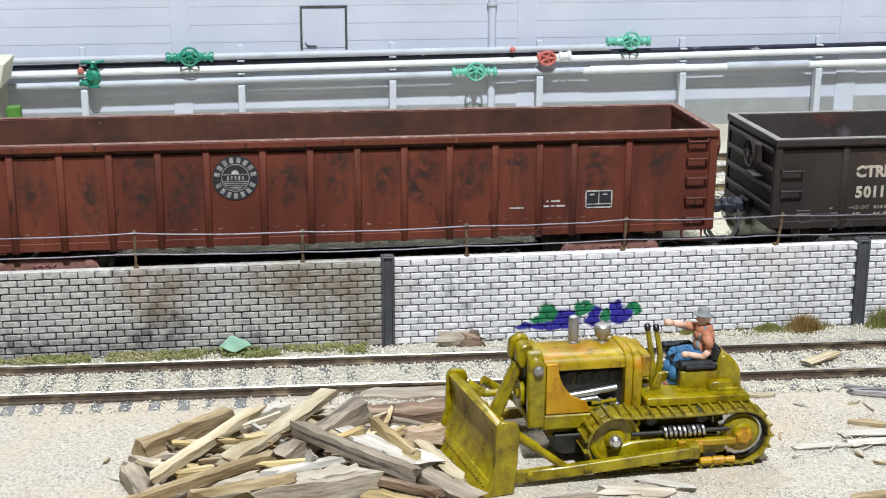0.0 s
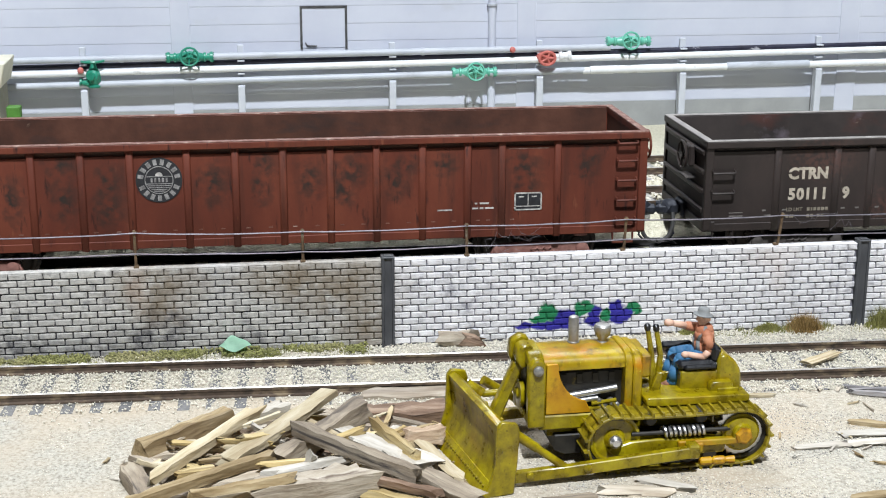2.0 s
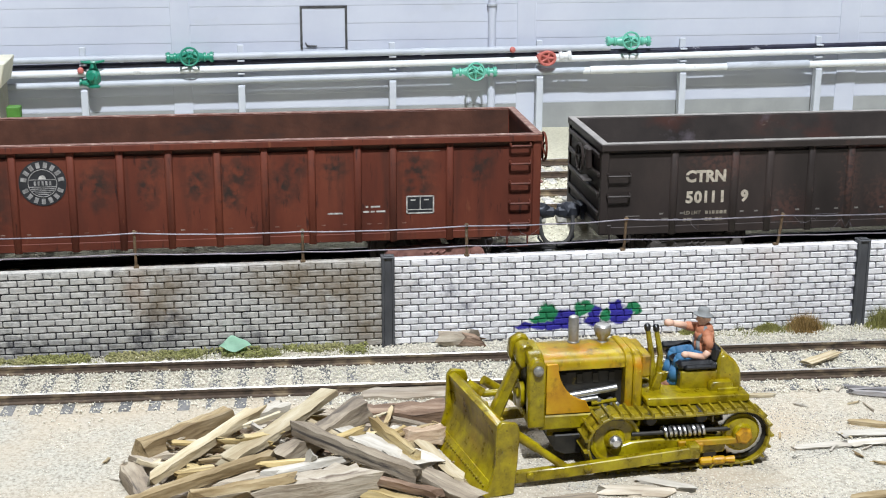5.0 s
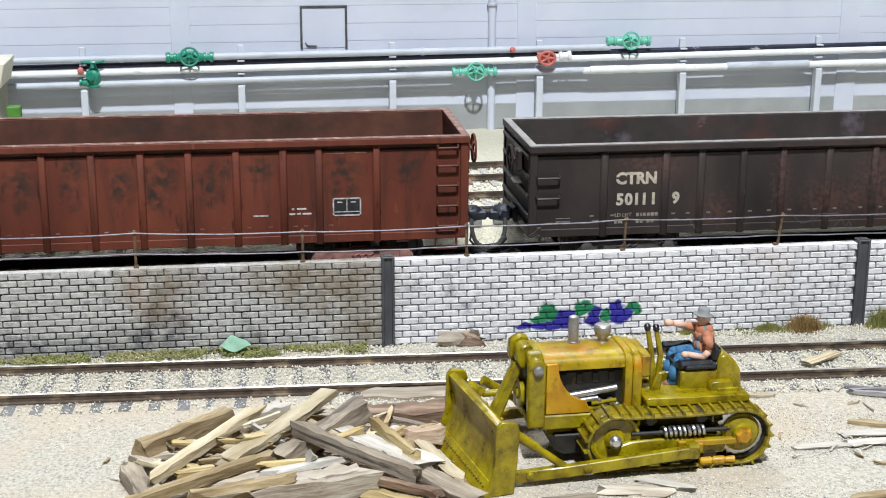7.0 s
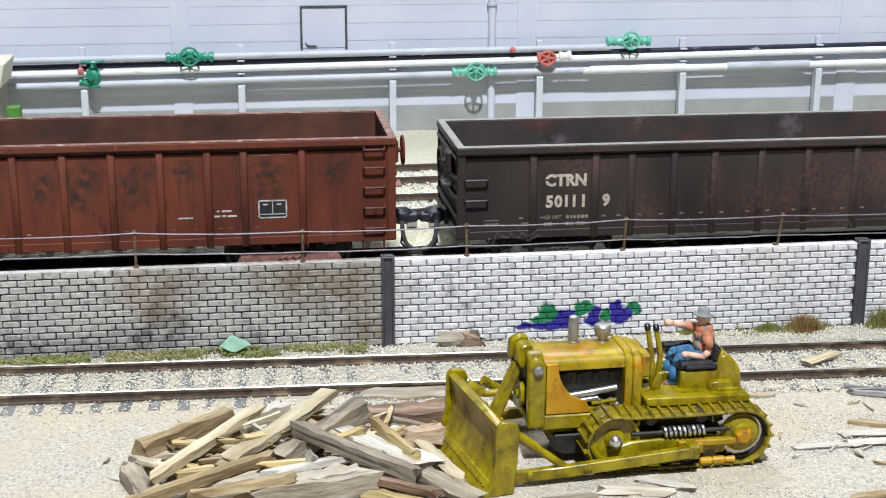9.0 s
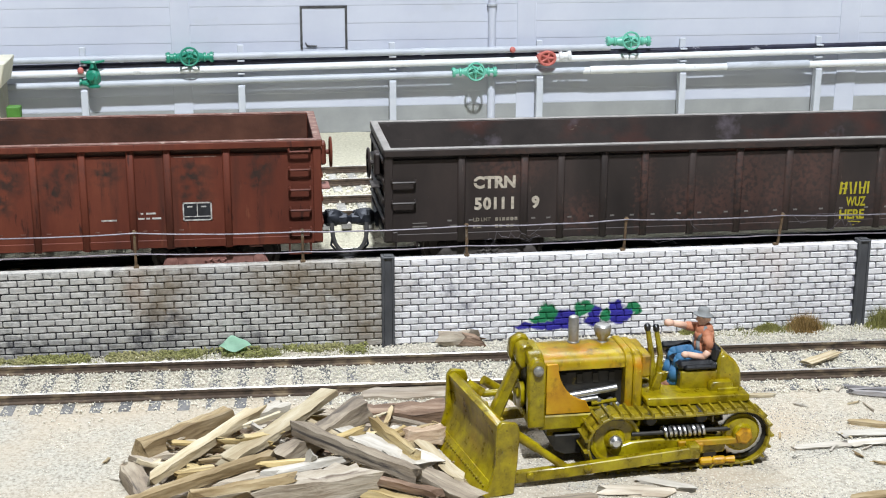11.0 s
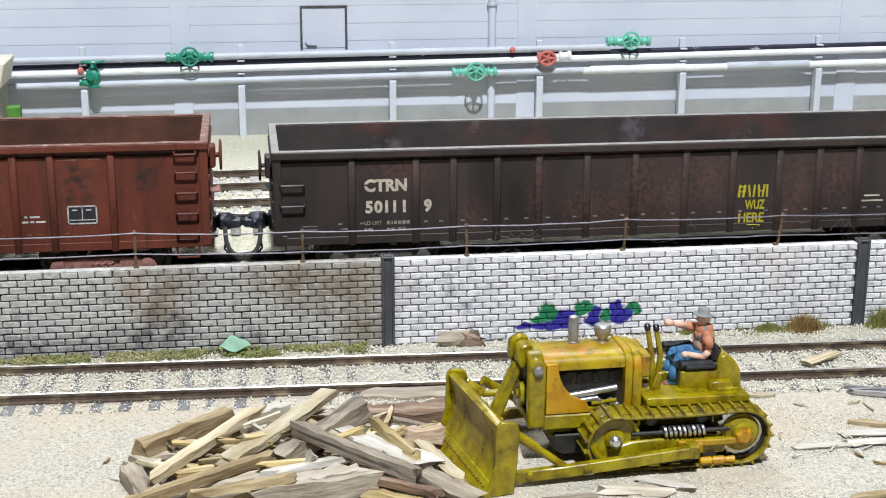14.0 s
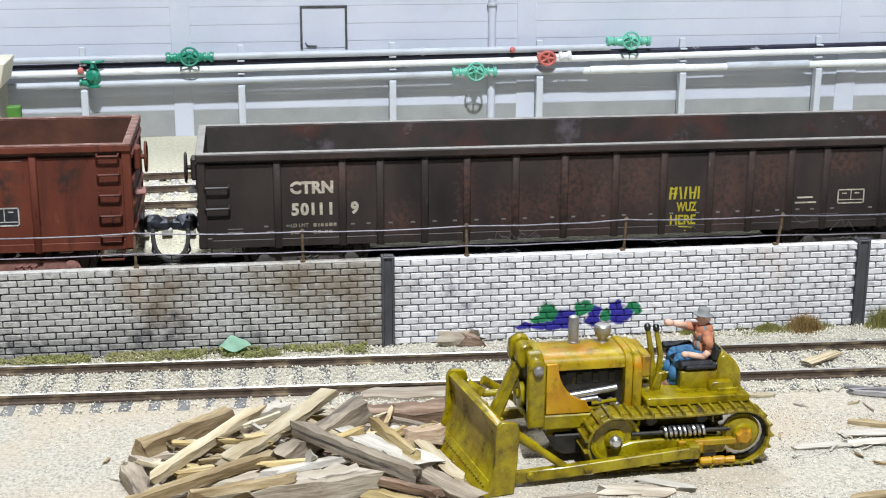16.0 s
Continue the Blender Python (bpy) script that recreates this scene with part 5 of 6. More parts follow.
    rod(bm, (-9, y + s * 1.7, 7.1), (9.5, y + s * 1.7, 7.0), 0.42, n=10)
    part("spring_rod", bm, m_dark, c)
    bm = bmesh.new()
    lathe(bm, (3.8, y + s * 2.4, 1.25), (1, 0, 0), [(0, 0.5), (0.2, 0.75), (2.2, 0.75), (2.4, 0.55), (2.8, 0.8), (4.6, 0.8), (4.9, 0.55), (6.6, 0.7), (6.8, 0.3)], 10)
    part("roller_guard", bm, m_orange, c)
    return c


crawler(-9.5, -1)
crawler(9.5, 1)


def dozer_body():
    kids = set(dozer.children)
    bm = bmesh.new()
    for s in (-1, 1):
        box(bm, (-24.0, min(s * 4.4, s * 6.1), 7.6), (-6.0, max(s * 4.4, s * 6.1), 10.4), bevel=0.25)
    box(bm, (-22, -4.4, 5.6), (10, 4.4, 10.2), bevel=0.3)
    body = part("main_frame", bm, m_yellow, dozer)
    bm = bmesh.new()
    prism(bm, [(-21.0, 3.4), (-19.0, 2.4), (8.0, 2.4), (10.0, 3.6), (10.0, 6.4), (-21.0, 6.4)], -5.6, 5.6, "y", bevel=0.3)
    part("belly_pan", bm, m_dark, body, "oily black belly pan")
    bm = bmesh.new()
    prism(bm, [(-5.3, 19.7), (-4.9, 20.5), (-4.1, 21.0), (-2.4, 21.3), (2.4, 21.3), (4.1, 21.0), (4.9, 20.5), (5.3, 19.7), (5.3, 18.7), (5.0, 18.7), (4.9, 19.3), (4.0, 20.5), (-4.0, 20.5), (-4.9, 19.3), (-5.0, 18.7), (-5.3, 18.7)], -23.2, -7.4, "x")
    part("hood", bm, m_hood, dozer, "ochre hood over the open engine")
    # radiator guard: thick frame with a dark core behind a grille
    bm = bmesh.new()
    for s in (-1, 1):
        prism(bm, [(-26.1, 8.2), (-22.9, 8.2), (-22.9, 20.0), (-23.4, 21.2), (-25.0, 21.4), (-26.1, 20.2)], min(s * 4.4, s * 6.4), max(s * 4.4, s * 6.4), "y", bevel=0.3)
    prism(bm, [(-5.6, 19.4), (-5.2, 21.0), (-3.4, 21.9), (3.4, 21.9), (5.2, 21.0), (5.6, 19.4)], -25.9, -23.0, "x", bevel=0.3)
    box(bm, (-25.8, -4.6, 8.2), (-23.0, 4.6, 10.0), bevel=0.25)
    g = part("radiator_guard", bm, m_yellow, dozer)
    bm = bmesh.new()
    box(bm, (-24.6, -4.5, 9.5), (-23.2, 4.5, 20.4))
    part("radiator_core", bm, m_dark, g, "black radiator core")
    for k in range(9):
        bm = bmesh.new()
        box(bm, (-25.2, -4.2 + k * 1.0, 9.8), (-24.6, -3.95 + k * 1.0, 20.0))
        part("grille_bar", bm, m_dull_silver, g)
    bm = bmesh.new()
    lathe(bm, (-24.4, -6.3, 19.3), (0, -1, 0), [(0, 1.0), (0.6, 0.95), (0.9, 0.5)], 12)
    part("headlight", bm, m_dull_silver, g)
    # blade hoist in front of the radiator: head, two arms
    bm = bmesh.new()
    prism(bm, [(-29.2, 20.0), (-28.8, 22.6), (-27.0, 23.6), (-25.4, 23.0), (-25.6, 21.2), (-26.2, 17.6), (-28.0, 17.2)], 1.2, 3.4, "y", bevel=0.3)
    prism(bm, [(-28.6, 20.0), (-28.2, 22.2), (-26.8, 22.9), (-25.4, 22.5), (-25.6, 21.0), (-26.2, 18.6), (-27.6, 18.2)], -2.2, 1.2, "y", bevel=0.3)
    h = part("hoist_head", bm, m_yellow, dozer)
    h.location.x += 1.0 * MM
    bm = bmesh.new()
    prism(bm, [(-28.6, 19.2), (-26.6, 19.2), (-31.2, 8.0), (-33.4, 8.6)], -1.4, 0.9, "y", bevel=0.3)
    part("lift_arm", bm, m_yellow, h)
    bm = bmesh.new()
    rod(bm, (-27.8, 5.2, 11.0), (-33.0, 6.4, 10.4), 0.7)
    rod(bm, (-33.0, 6.4, 10.4), (-35.8, 7.2, 12.2), 1.15)
    part("tilt_ram", bm, m_yellow, h)
    bm = bmesh.new()
    lathe(bm, (-26.6, 0.6, 12.6), (-1, 0, 0), [(0, 2.6), (0.5, 2.8), (0.9, 2.8), (1.0, 1.2), (1.4, 1.0)], 20)
    part("crank_pulley", bm, m_yellow, h)
    # ochre side panel with a curved cut, both sides
    for s in (-1, 1):
        bm = bmesh.new()
        pts = [(-22.7, 10.6), (-22.7, 20.2), (-20.6, 20.2)] + [(-20.6 + 6.0 * (1 - math.cos(a)) , 20.2 - 7.4 * math.sin(a)) for a in np.linspace(0.25, 1.45, 8)] + [(-14.2, 10.6)]
        prism(bm, pts, min(s * 5.4, s * 6.0), max(s * 5.4, s * 6.0), "y", bevel=0.1)
        part("side_panel", bm, m_orange, dozer, "ochre side panel with a curved cut")
    # engine
    bm = bmesh.new()
    box(bm, (-22.6, -3.6, 9.6), (-7.6, 3.6, 17.8), bevel=0.3)
    e = part("engine_block", bm, m_dark, dozer, "oily black engine block")
    bm = bmesh.new()
    rod(bm, (-18.6, -4.6, 13.4), (-9.2, -4.6, 14.6), 0.62)
    rod(bm, (-17.6, -4.8, 12.4), (-12.8, -4.8, 12.8), 0.5)
    part("exhaust_manifold", bm, m_silver, e, "bright silver manifold")
    for u, z, r in ((-11.8, 11.4, 0.9), (-10.2, 11.9, 0.7), (-9.2, 11.2, 0.6), (-12.6, 12.3, 0.5)):
        bm = bmesh.new()
        lathe(bm, (u, -4.0, z), (0, -1, 0.1), [(0, r), (1.2, r), (1.5, r * 0.6)], 10)
        part("fuel_pump", bm, m_dull_silver, e)
    for u0, z0, u1, z1 in ((-17.0, 11.0, -8.2, 11.0), (-14.0, 11.9, -9.4, 12.4)):
        bm = bmesh.new()
        rod(bm, (u0, -5.2, z0), (u1, -5.2, z1), 0.4, n=8)
        part("fuel_line", bm, m_yellow, e)
    bm = bmesh.new()
    for u in (-19, -16, -13, -10):
        box(bm, (u - 0.6, -3.9, 15.5), (u + 0.6, -3.5, 17.4), bevel=0.1)
    part("cylinder_rib", bm, m_dark, e)
    # cowl between engine and driver
    bm = bmesh.new()
    prism(bm, [(-6.0, 10.4), (-6.0, 19.4), (-5.1, 20.9), (-3.4, 21.7), (3.4, 21.7), (5.1, 20.9), (6.0, 19.4), (6.0, 10.4)], -8.0, -6.6, "x", bevel=0.2)
    prism(bm, [(-6.2, 10.4), (-6.2, 19.0), (-5.2, 20.5), (-3.4, 21.3), (3.4, 21.3), (5.2, 20.5), (6.2, 19.0), (6.2, 10.4)], -6.5, -4.8, "x", bevel=0.3)
    box(bm, (-4.9, -4.6, 16.0), (-2.6, 4.6, 20.6), bevel=0.5)
    part("cowl", bm, m_hood, dozer, "ochre cowl behind the engine")
    # fenders, floor and seat box
    bm = bmesh.new()
    for s in (-1, 1):
        prism(bm, [(-4.6, 12.0), (-2.8, 11.7), (14.6, 11.7), (15.0, 12.0), (15.0, 13.0), (13.0, 13.1), (3.2, 13.2), (-4.0, 13.4), (-4.8, 13.2)], min(s * 1.0, s * 8.6), max(s * 1.0, s * 8.6), "y", bevel=0.15)
    fd = part("fender", bm, m_yellow, dozer)
    fd.location.z += 0.2 * MM
    bm = bmesh.new()
    box(bm, (3.0, -4.6, 11.0), (10.4, 4.6, 16.8), bevel=0.25)
    prism(bm, [(-1.0, 12.4), (3.2, 12.4), (3.2, 15.0), (1.6, 15.0)], 0.5, 5.9, "y", bevel=0.15)
    part("seat_box", bm, m_yellow, dozer)
    bm = bmesh.new()
    prism(bm, [(9.9, 12.0), (9.9, 19.2), (10.4, 19.9), (11.6, 19.9), (13.2, 18.6), (14.4, 16.6), (14.8, 12.0)], -5.2, 5.2, "y", bevel=0.45)
    part("fuel_tank", bm, m_yellow, dozer)
    bm = bmesh.new()
    prism(bm, [(8.0, 12.2), (8.0, 14.6), (8.6, 15.2), (12.4, 15.2), (12.8, 12.2)], -6.4, -4.8, "y", bevel=0.25)
    prism(bm, [(9.4, 12.2), (9.4, 14.0), (13.6, 14.0), (13.6, 12.2)], -6.8, -6.3, "y", bevel=0.15)
    part("tool_box", bm, m_yellow, dozer)
    bm = bmesh.new()
    box(bm, (2.6, -4.4, 16.8), (10.4, 4.4, 18.5), bevel=0.6)
    seat = part("seat", bm, m_vinyl, dozer, "black vinyl bench seat")
    bm = bmesh.new()
    box(bm, (9.0, -4.4, 18.0), (10.8, 4.4, 21.2), bevel=0.6)
    part("backrest", bm, m_vinyl, seat)
    bm = bmesh.new()
    box(bm, (2.0, 4.2, 18.0), (8.4, 5.8, 19.3), bevel=0.5)
    box(bm, (3.6, -4.9, 16.9), (10.0, -4.2, 18.0), bevel=0.4)
    part("armrest", bm, m_vinyl, seat)
    for u0, v0, u1, z1, r in ((-1.6, -2.6, -3.1, 25.0, 0.55), (-0.8, -2.2, -1.3, 24.6, 0.5)):
        bm = bmesh.new()
        rod(bm, (u0, v0, 12.4), (u1 + 1.0, v0, 19.5), 0.75, 0.55, n=8)
        rod(bm, (u1 + 1.0, v0, 19.5), (u1, v0, z1), 0.55, 0.45, n=8)
        lev = part("control_lever", bm, m_yellow, dozer)
        bm = bmesh.new()
        lathe(bm, (u1, v0, z1 - 0.4), (-0.12, 0, 1), [(0, 0.5), (0.3, 0.62), (1.0, 0.6), (1.3, 0.3)], 10)
        part("lever_grip", bm, m_vinyl, lev, "dark lever grip")
    bm = bmesh.new()
    prism(bm, [(-3.2, 12.4), (-1.2, 12.4), (-0.4, 17.0), (-1.6, 17.0)], -4.8, -3.9, "y", bevel=0.15)
    part("pedal_plate", bm, m_yellow, dozer)
    bm = bmesh.new()
    lathe(bm, (-15.7, 2.4, 21.2), (0, 0, 1), [(0, 1.2), (0.3, 1.15), (0.4, 0.98), (4.6, 0.98), (5.0, 0.85), (5.2, 0.5)], 18)
    part("exhaust_pipe", bm, m_dull_silver, dozer, "dull silver exhaust stack")
    bm = bmesh.new()
    lathe(bm, (-10.3, 1.9, 21.2), (0, 0, 1), [(0, 1.05), (0.3, 0.85), (0.7, 0.85), (1.5, 1.4), (2.4, 1.65), (3.1, 1.6), (3.4, 1.35), (3.5, 0.4)], 20)
    part("air_cleaner", bm, m_dull_silver, dozer, "silver mushroom-shaped air cleaner")
    for o in dozer.children:
        if o not in kids:
            o.location.z -= 0.9 * MM


dozer_body()


def dozer_blade():
    b = new("blade")
    b.parent = dozer
    b.location = (-38.7 * MM, -4.1 * MM, -0.3 * MM)
    b.rotation_euler = (0, 0, math.atan2(4.0, 26.0))
    w = 13.0
    face = [(0.0, 0.0), (1.7, 2.6), (2.9, 5.4), (3.4, 8.2), (3.3, 10.8), (2.7, 13.0), (3.9, 13.4), (5.0, 12.6), (4.9, 9.0), (4.4, 5.6), (3.4, 2.6), (1.4, 0.1)]
    bm = bmesh.new()
    prism(bm, face, -w, w, "y", bevel=0.08)
    part("mouldboard", bm, m_yellow, b)
    bm = bmesh.new()
    prism(bm, [(-0.35, -0.1), (1.45, 2.7), (1.75, 2.6), (0.2, -0.1)], -w - 0.2, w + 0.2, "y", bevel=0.05)
    edge = part("cutting_edge", bm, m_yellow, b)
    for k in range(22):
        bm = bmesh.new()
        y = -w + 1 + k * (2 * w - 2) / 21
        lathe(bm, (0.75, y, 1.7), (-0.86, 0, 0.5), [(0, 0.28), (0.22, 0.26), (0.3, 0.12)], 6)
        part("bolt", bm, m_track_y, edge)
    for s in (-1, 1):
        bm = bmesh.new()
        prism(bm, [(-0.2, 0.0), (1.3, 2.8), (2.3, 6.0), (2.5, 13.0), (3.4, 14.0), (6.2, 13.4), (6.7, 12.0), (6.4, 6.0), (5.8, 0.2)], min(s * w, s * (w + 0.9)), max(s * w, s * (w + 0.9)), "y", bevel=0.2)
        part("end_plate", bm, m_yellow, b)
    bm = bmesh.new()
    for z in (3.5, 10.5):
        box(bm, (3.6, -w + 1, z), (5.6, w - 1, z + 1.2), bevel=0.2)
    for y in (-8, 0, 8):
        box(bm, (3.8, y - 0.4, 2.5), (5.8, y + 0.4, 12.2), bevel=0.1)
    part("back_rib", bm, m_yellow, b)
    for s in (-1, 1):
        # push arm outside the crawler and its brace
        y = s * 13.9
        bm = bmesh.new()
        prism(bm, [(-33.4, 0.5), (-33.4, 2.5), (-20.0, 3.3), (-6, 4.5), (2.4, 5.2), (2.6, 3.2), (-6, 2.4), (-20, 1.2)], y - 0.75, y + 0.75, "y", bevel=0.15)
        arm = part("push_arm", bm, m_yellow, dozer)
        bm = bmesh.new()
        box(bm, (1.6, min(s * 12.0, s * 14.8), 3.0), (3.8, max(s * 12.0, s * 14.8), 5.6), bevel=0.3)
        part("pivot", bm, m_yellow, arm)
        for u in (-27.5, -17.0):
            bm = bmesh.new()
            lathe(bm, (u, s * 14.5, 2.0 if u < -20 else 2.7), (0, s, 0), [(0, 0.8), (0.4, 0.75), (0.6, 0.4)], 8)
            part("bolt", bm, m_yellow, arm)
        bm = bmesh.new()
        rod(bm, (-30.6, y - s * 1.2, 9.8), (-26.0, y - s * 0.6, 6.6), 0.95, 0.85)
        rod(bm, (-26.0, y - s * 0.6, 6.6), (-20.6, y, 2.6), 0.7, 0.75)
        part("brace", bm, m_yellow, arm)


dozer_blade()

# ---- the painted figurine on the seat: one plain mesh ----
m_fig = [paint("figurine_orange_shirt", [(0.3, (0.36, 0.12, 0.06)), (0.7, (0.54, 0.24, 0.135))], 0.7, scale=500, bump=0.2),
         paint("figurine_blue_cloth", [(0.3, (0.018, 0.085, 0.19)), (0.7, (0.04, 0.16, 0.30))], 0.7, scale=500, bump=0.2),
         paint("figurine_pale_paint", [(0.3, (0.60, 0.36, 0.26)), (0.7, (0.72, 0.47, 0.36))], 0.6, scale=500, bump=0.1),
         paint("figurine_grey_cap", [(0.3, (0.15, 0.16, 0.16)), (0.7, (0.26, 0.27, 0.27))], 0.8, scale=500, bump=0.2),
         paint("figurine_brown_boot", [(0.3, (0.14, 0.055, 0.025)), (0.7, (0.24, 0.11, 0.06))], 0.7, scale=500, bump=0.2)]


def figurine():
    bm = bmesh.new()

    def limb(slot, pts):
        before = len(bm.faces)
        bm.faces.index_update()
        for (p, r), (q, r2) in zip(pts, pts[1:]):
            rod(bm, p, q, r, r2, n=10)
        for p, r in pts:
            blob(bm, p, r, sub=2)
        bm.faces.ensure_lookup_table()
        for f in bm.faces[before:]:
            f.material_index = slot

    for y in (-1.5, 1.5):
        limb(1, [((6.0, y * 0.8, 17.6), 1.45), ((3.8, y * 1.0, 18.0), 1.4), ((1.5, y * 1.15, 17.9), 1.15), ((0.9, y * 1.1, 16.4), 1.1), ((0.1, y * 1.1, 13.6), 1.15)])
        limb(4, [((-0.2, y * 1.1, 13.2), 0.8), ((-1.6, y * 1.1, 12.8), 0.6)])
    limb(0, [((6.5, 0, 18.2), 1.9), ((6.6, 0, 20.6), 1.95), ((6.5, 0, 22.6), 1.75)])
    limb(3, [((5.1, -1.1, 18.8), 0.42), ((5.0, -1.0, 21.0), 0.36), ((6.2, -1.2, 23.6), 0.3), ((7.6, -1.0, 22.0), 0.3)])
    limb(3, [((5.1, 1.1, 18.8), 0.42), ((5.0, 1.0, 21.0), 0.36), ((6.2, 1.2, 23.6), 0.3)])
    limb(0, [((6.2, -2.1, 22.4), 0.95), ((6.8, -2.8, 19.8), 0.85)])
    limb(2, [((6.8, -2.8, 19.6), 0.7), ((5.4, -2.9, 18.4), 0.62), ((2.6, -2.4, 18.9), 0.55), ((2.0, -2.4, 18.9), 0.65)])
    limb(0, [((5.8, 1.9, 22.6), 0.95), ((3.6, 1.4, 23.2), 0.85)])
    limb(2, [((3.4, 1.4, 23.2), 0.7), ((0.4, 0.4, 24.2), 0.55), ((-0.6, 0.2, 24.4), 0.75)])
    limb(2, [((6.3, 0, 23.6), 0.8), ((6.0, 0, 24.8), 1.0), ((5.9, 0, 25.2), 1.0), ((4.95, 0, 24.8), 0.22)])
    # felt hat: crown with a dent and a brim that droops in front
    before = len(bm.faces)
    lathe(bm, (6.1, 0, 25.7), (0.12, 0, 1), [(-0.12, 1.75), (0.0, 1.95), (0.14, 1.8), (0.22, 1.2), (0.9, 1.12), (1.35, 0.95), (1.5, 0.6), (1.36, 0.15)], 20)
    bm.faces.ensure_lookup_table()
    for f in bm.faces[before:]:
        f.material_index = 3
    limb(2, [((6.9, 0, 24.9), 0.75), ((6.6, 0, 25.1), 0.8)])
    o = part("seated_figurine", bm, m_fig)
    o.data.set_sharp_from_angle(angle=math.pi)
    o.matrix_basis = dozer.matrix_basis @ Matrix.Translation((2.3 * MM, 0, -0.5 * MM))
    return tagged(o, "small painted seated figurine in orange shirt and blue overalls", "figurine")


figurine()


# ---- scrap timber heap ----
def timber(name, lo, mid, hi, dark, seed):
    lo, mid, hi = [tuple(c * 0.9 for c in col) for col in (lo, mid, hi)]
    return paint(name, [(0.34, lo), (0.5, mid), (0.66, hi)], 0.85, scale=420, detail=9, stretch=(0.2, 1.0, 1.0), bump=0.8, bump_scale=1500, bump_mm=0.3, random_value=0.16,
                 second=[(700, dark, 0.58, 0.72, (0.06, 1.2, 1.2)), (170, dark, 0.50, 0.82, (0.5, 1, 1)), (1500, dark, 0.62, 0.78, (0.5, 1, 1))], offset=seed)


WOODS = {
    "tan": timber("tan_split_wood", (0.22, 0.15, 0.065), (0.40, 0.30, 0.16), (0.53, 0.43, 0.27), (0.10, 0.06, 0.03), 0.1),
    "cream": timber("cream_fresh_wood", (0.36, 0.28, 0.16), (0.52, 0.44, 0.29), (0.64, 0.57, 0.42), (0.30, 0.22, 0.12), 0.2),
    "grey": timber("weathered_grey_brown_wood", (0.17, 0.135, 0.10), (0.30, 0.245, 0.18), (0.43, 0.37, 0.28), (0.06, 0.05, 0.045), 0.3),
    "pale": timber("pale_weathered_wood", (0.36, 0.29, 0.21), (0.52, 0.45, 0.35), (0.65, 0.58, 0.48), (0.16, 0.12, 0.09), 0.4),
    "white": timber("chalk_white_wood", (0.44, 0.40, 0.33), (0.60, 0.56, 0.49), (0.70, 0.67, 0.60), (0.36, 0.31, 0.25), 0.5),
    "yellow": timber("honey_yellow_wood", (0.37, 0.26, 0.10), (0.55, 0.42, 0.19), (0.66, 0.55, 0.32), (0.17, 0.11, 0.05), 0.6),
    "brown": timber("brown_barked_wood", (0.13, 0.075, 0.045), (0.26, 0.17, 0.115), (0.40, 0.30, 0.22), (0.05, 0.03, 0.022), 0.7),
    "peach": timber("peach_tinted_wood", (0.38, 0.26, 0.17), (0.53, 0.40, 0.28), (0.65, 0.54, 0.42), (0.2, 0.13, 0.08), 0.8),
    "driftwood": timber("silver_grey_driftwood", (0.11, 0.105, 0.11), (0.23, 0.22, 0.225), (0.36, 0.34, 0.34), (0.04, 0.04, 0.045), 0.9),
}
WOOD_WORDS = {"tan": "tan split timber scrap with dark cracks", "cream": "cream fresh-cut timber scrap", "grey": "weathered grey-brown timber scrap", "pale": "pale weathered timber scrap", "white": "chalk-white splinter of scrap wood",
              "yellow": "honey-yellow stick of scrap wood", "brown": "brown barked piece of scrap wood", "peach": "peach-tinted block of scrap wood", "driftwood": "silver-grey driftwood twig on the sand"}


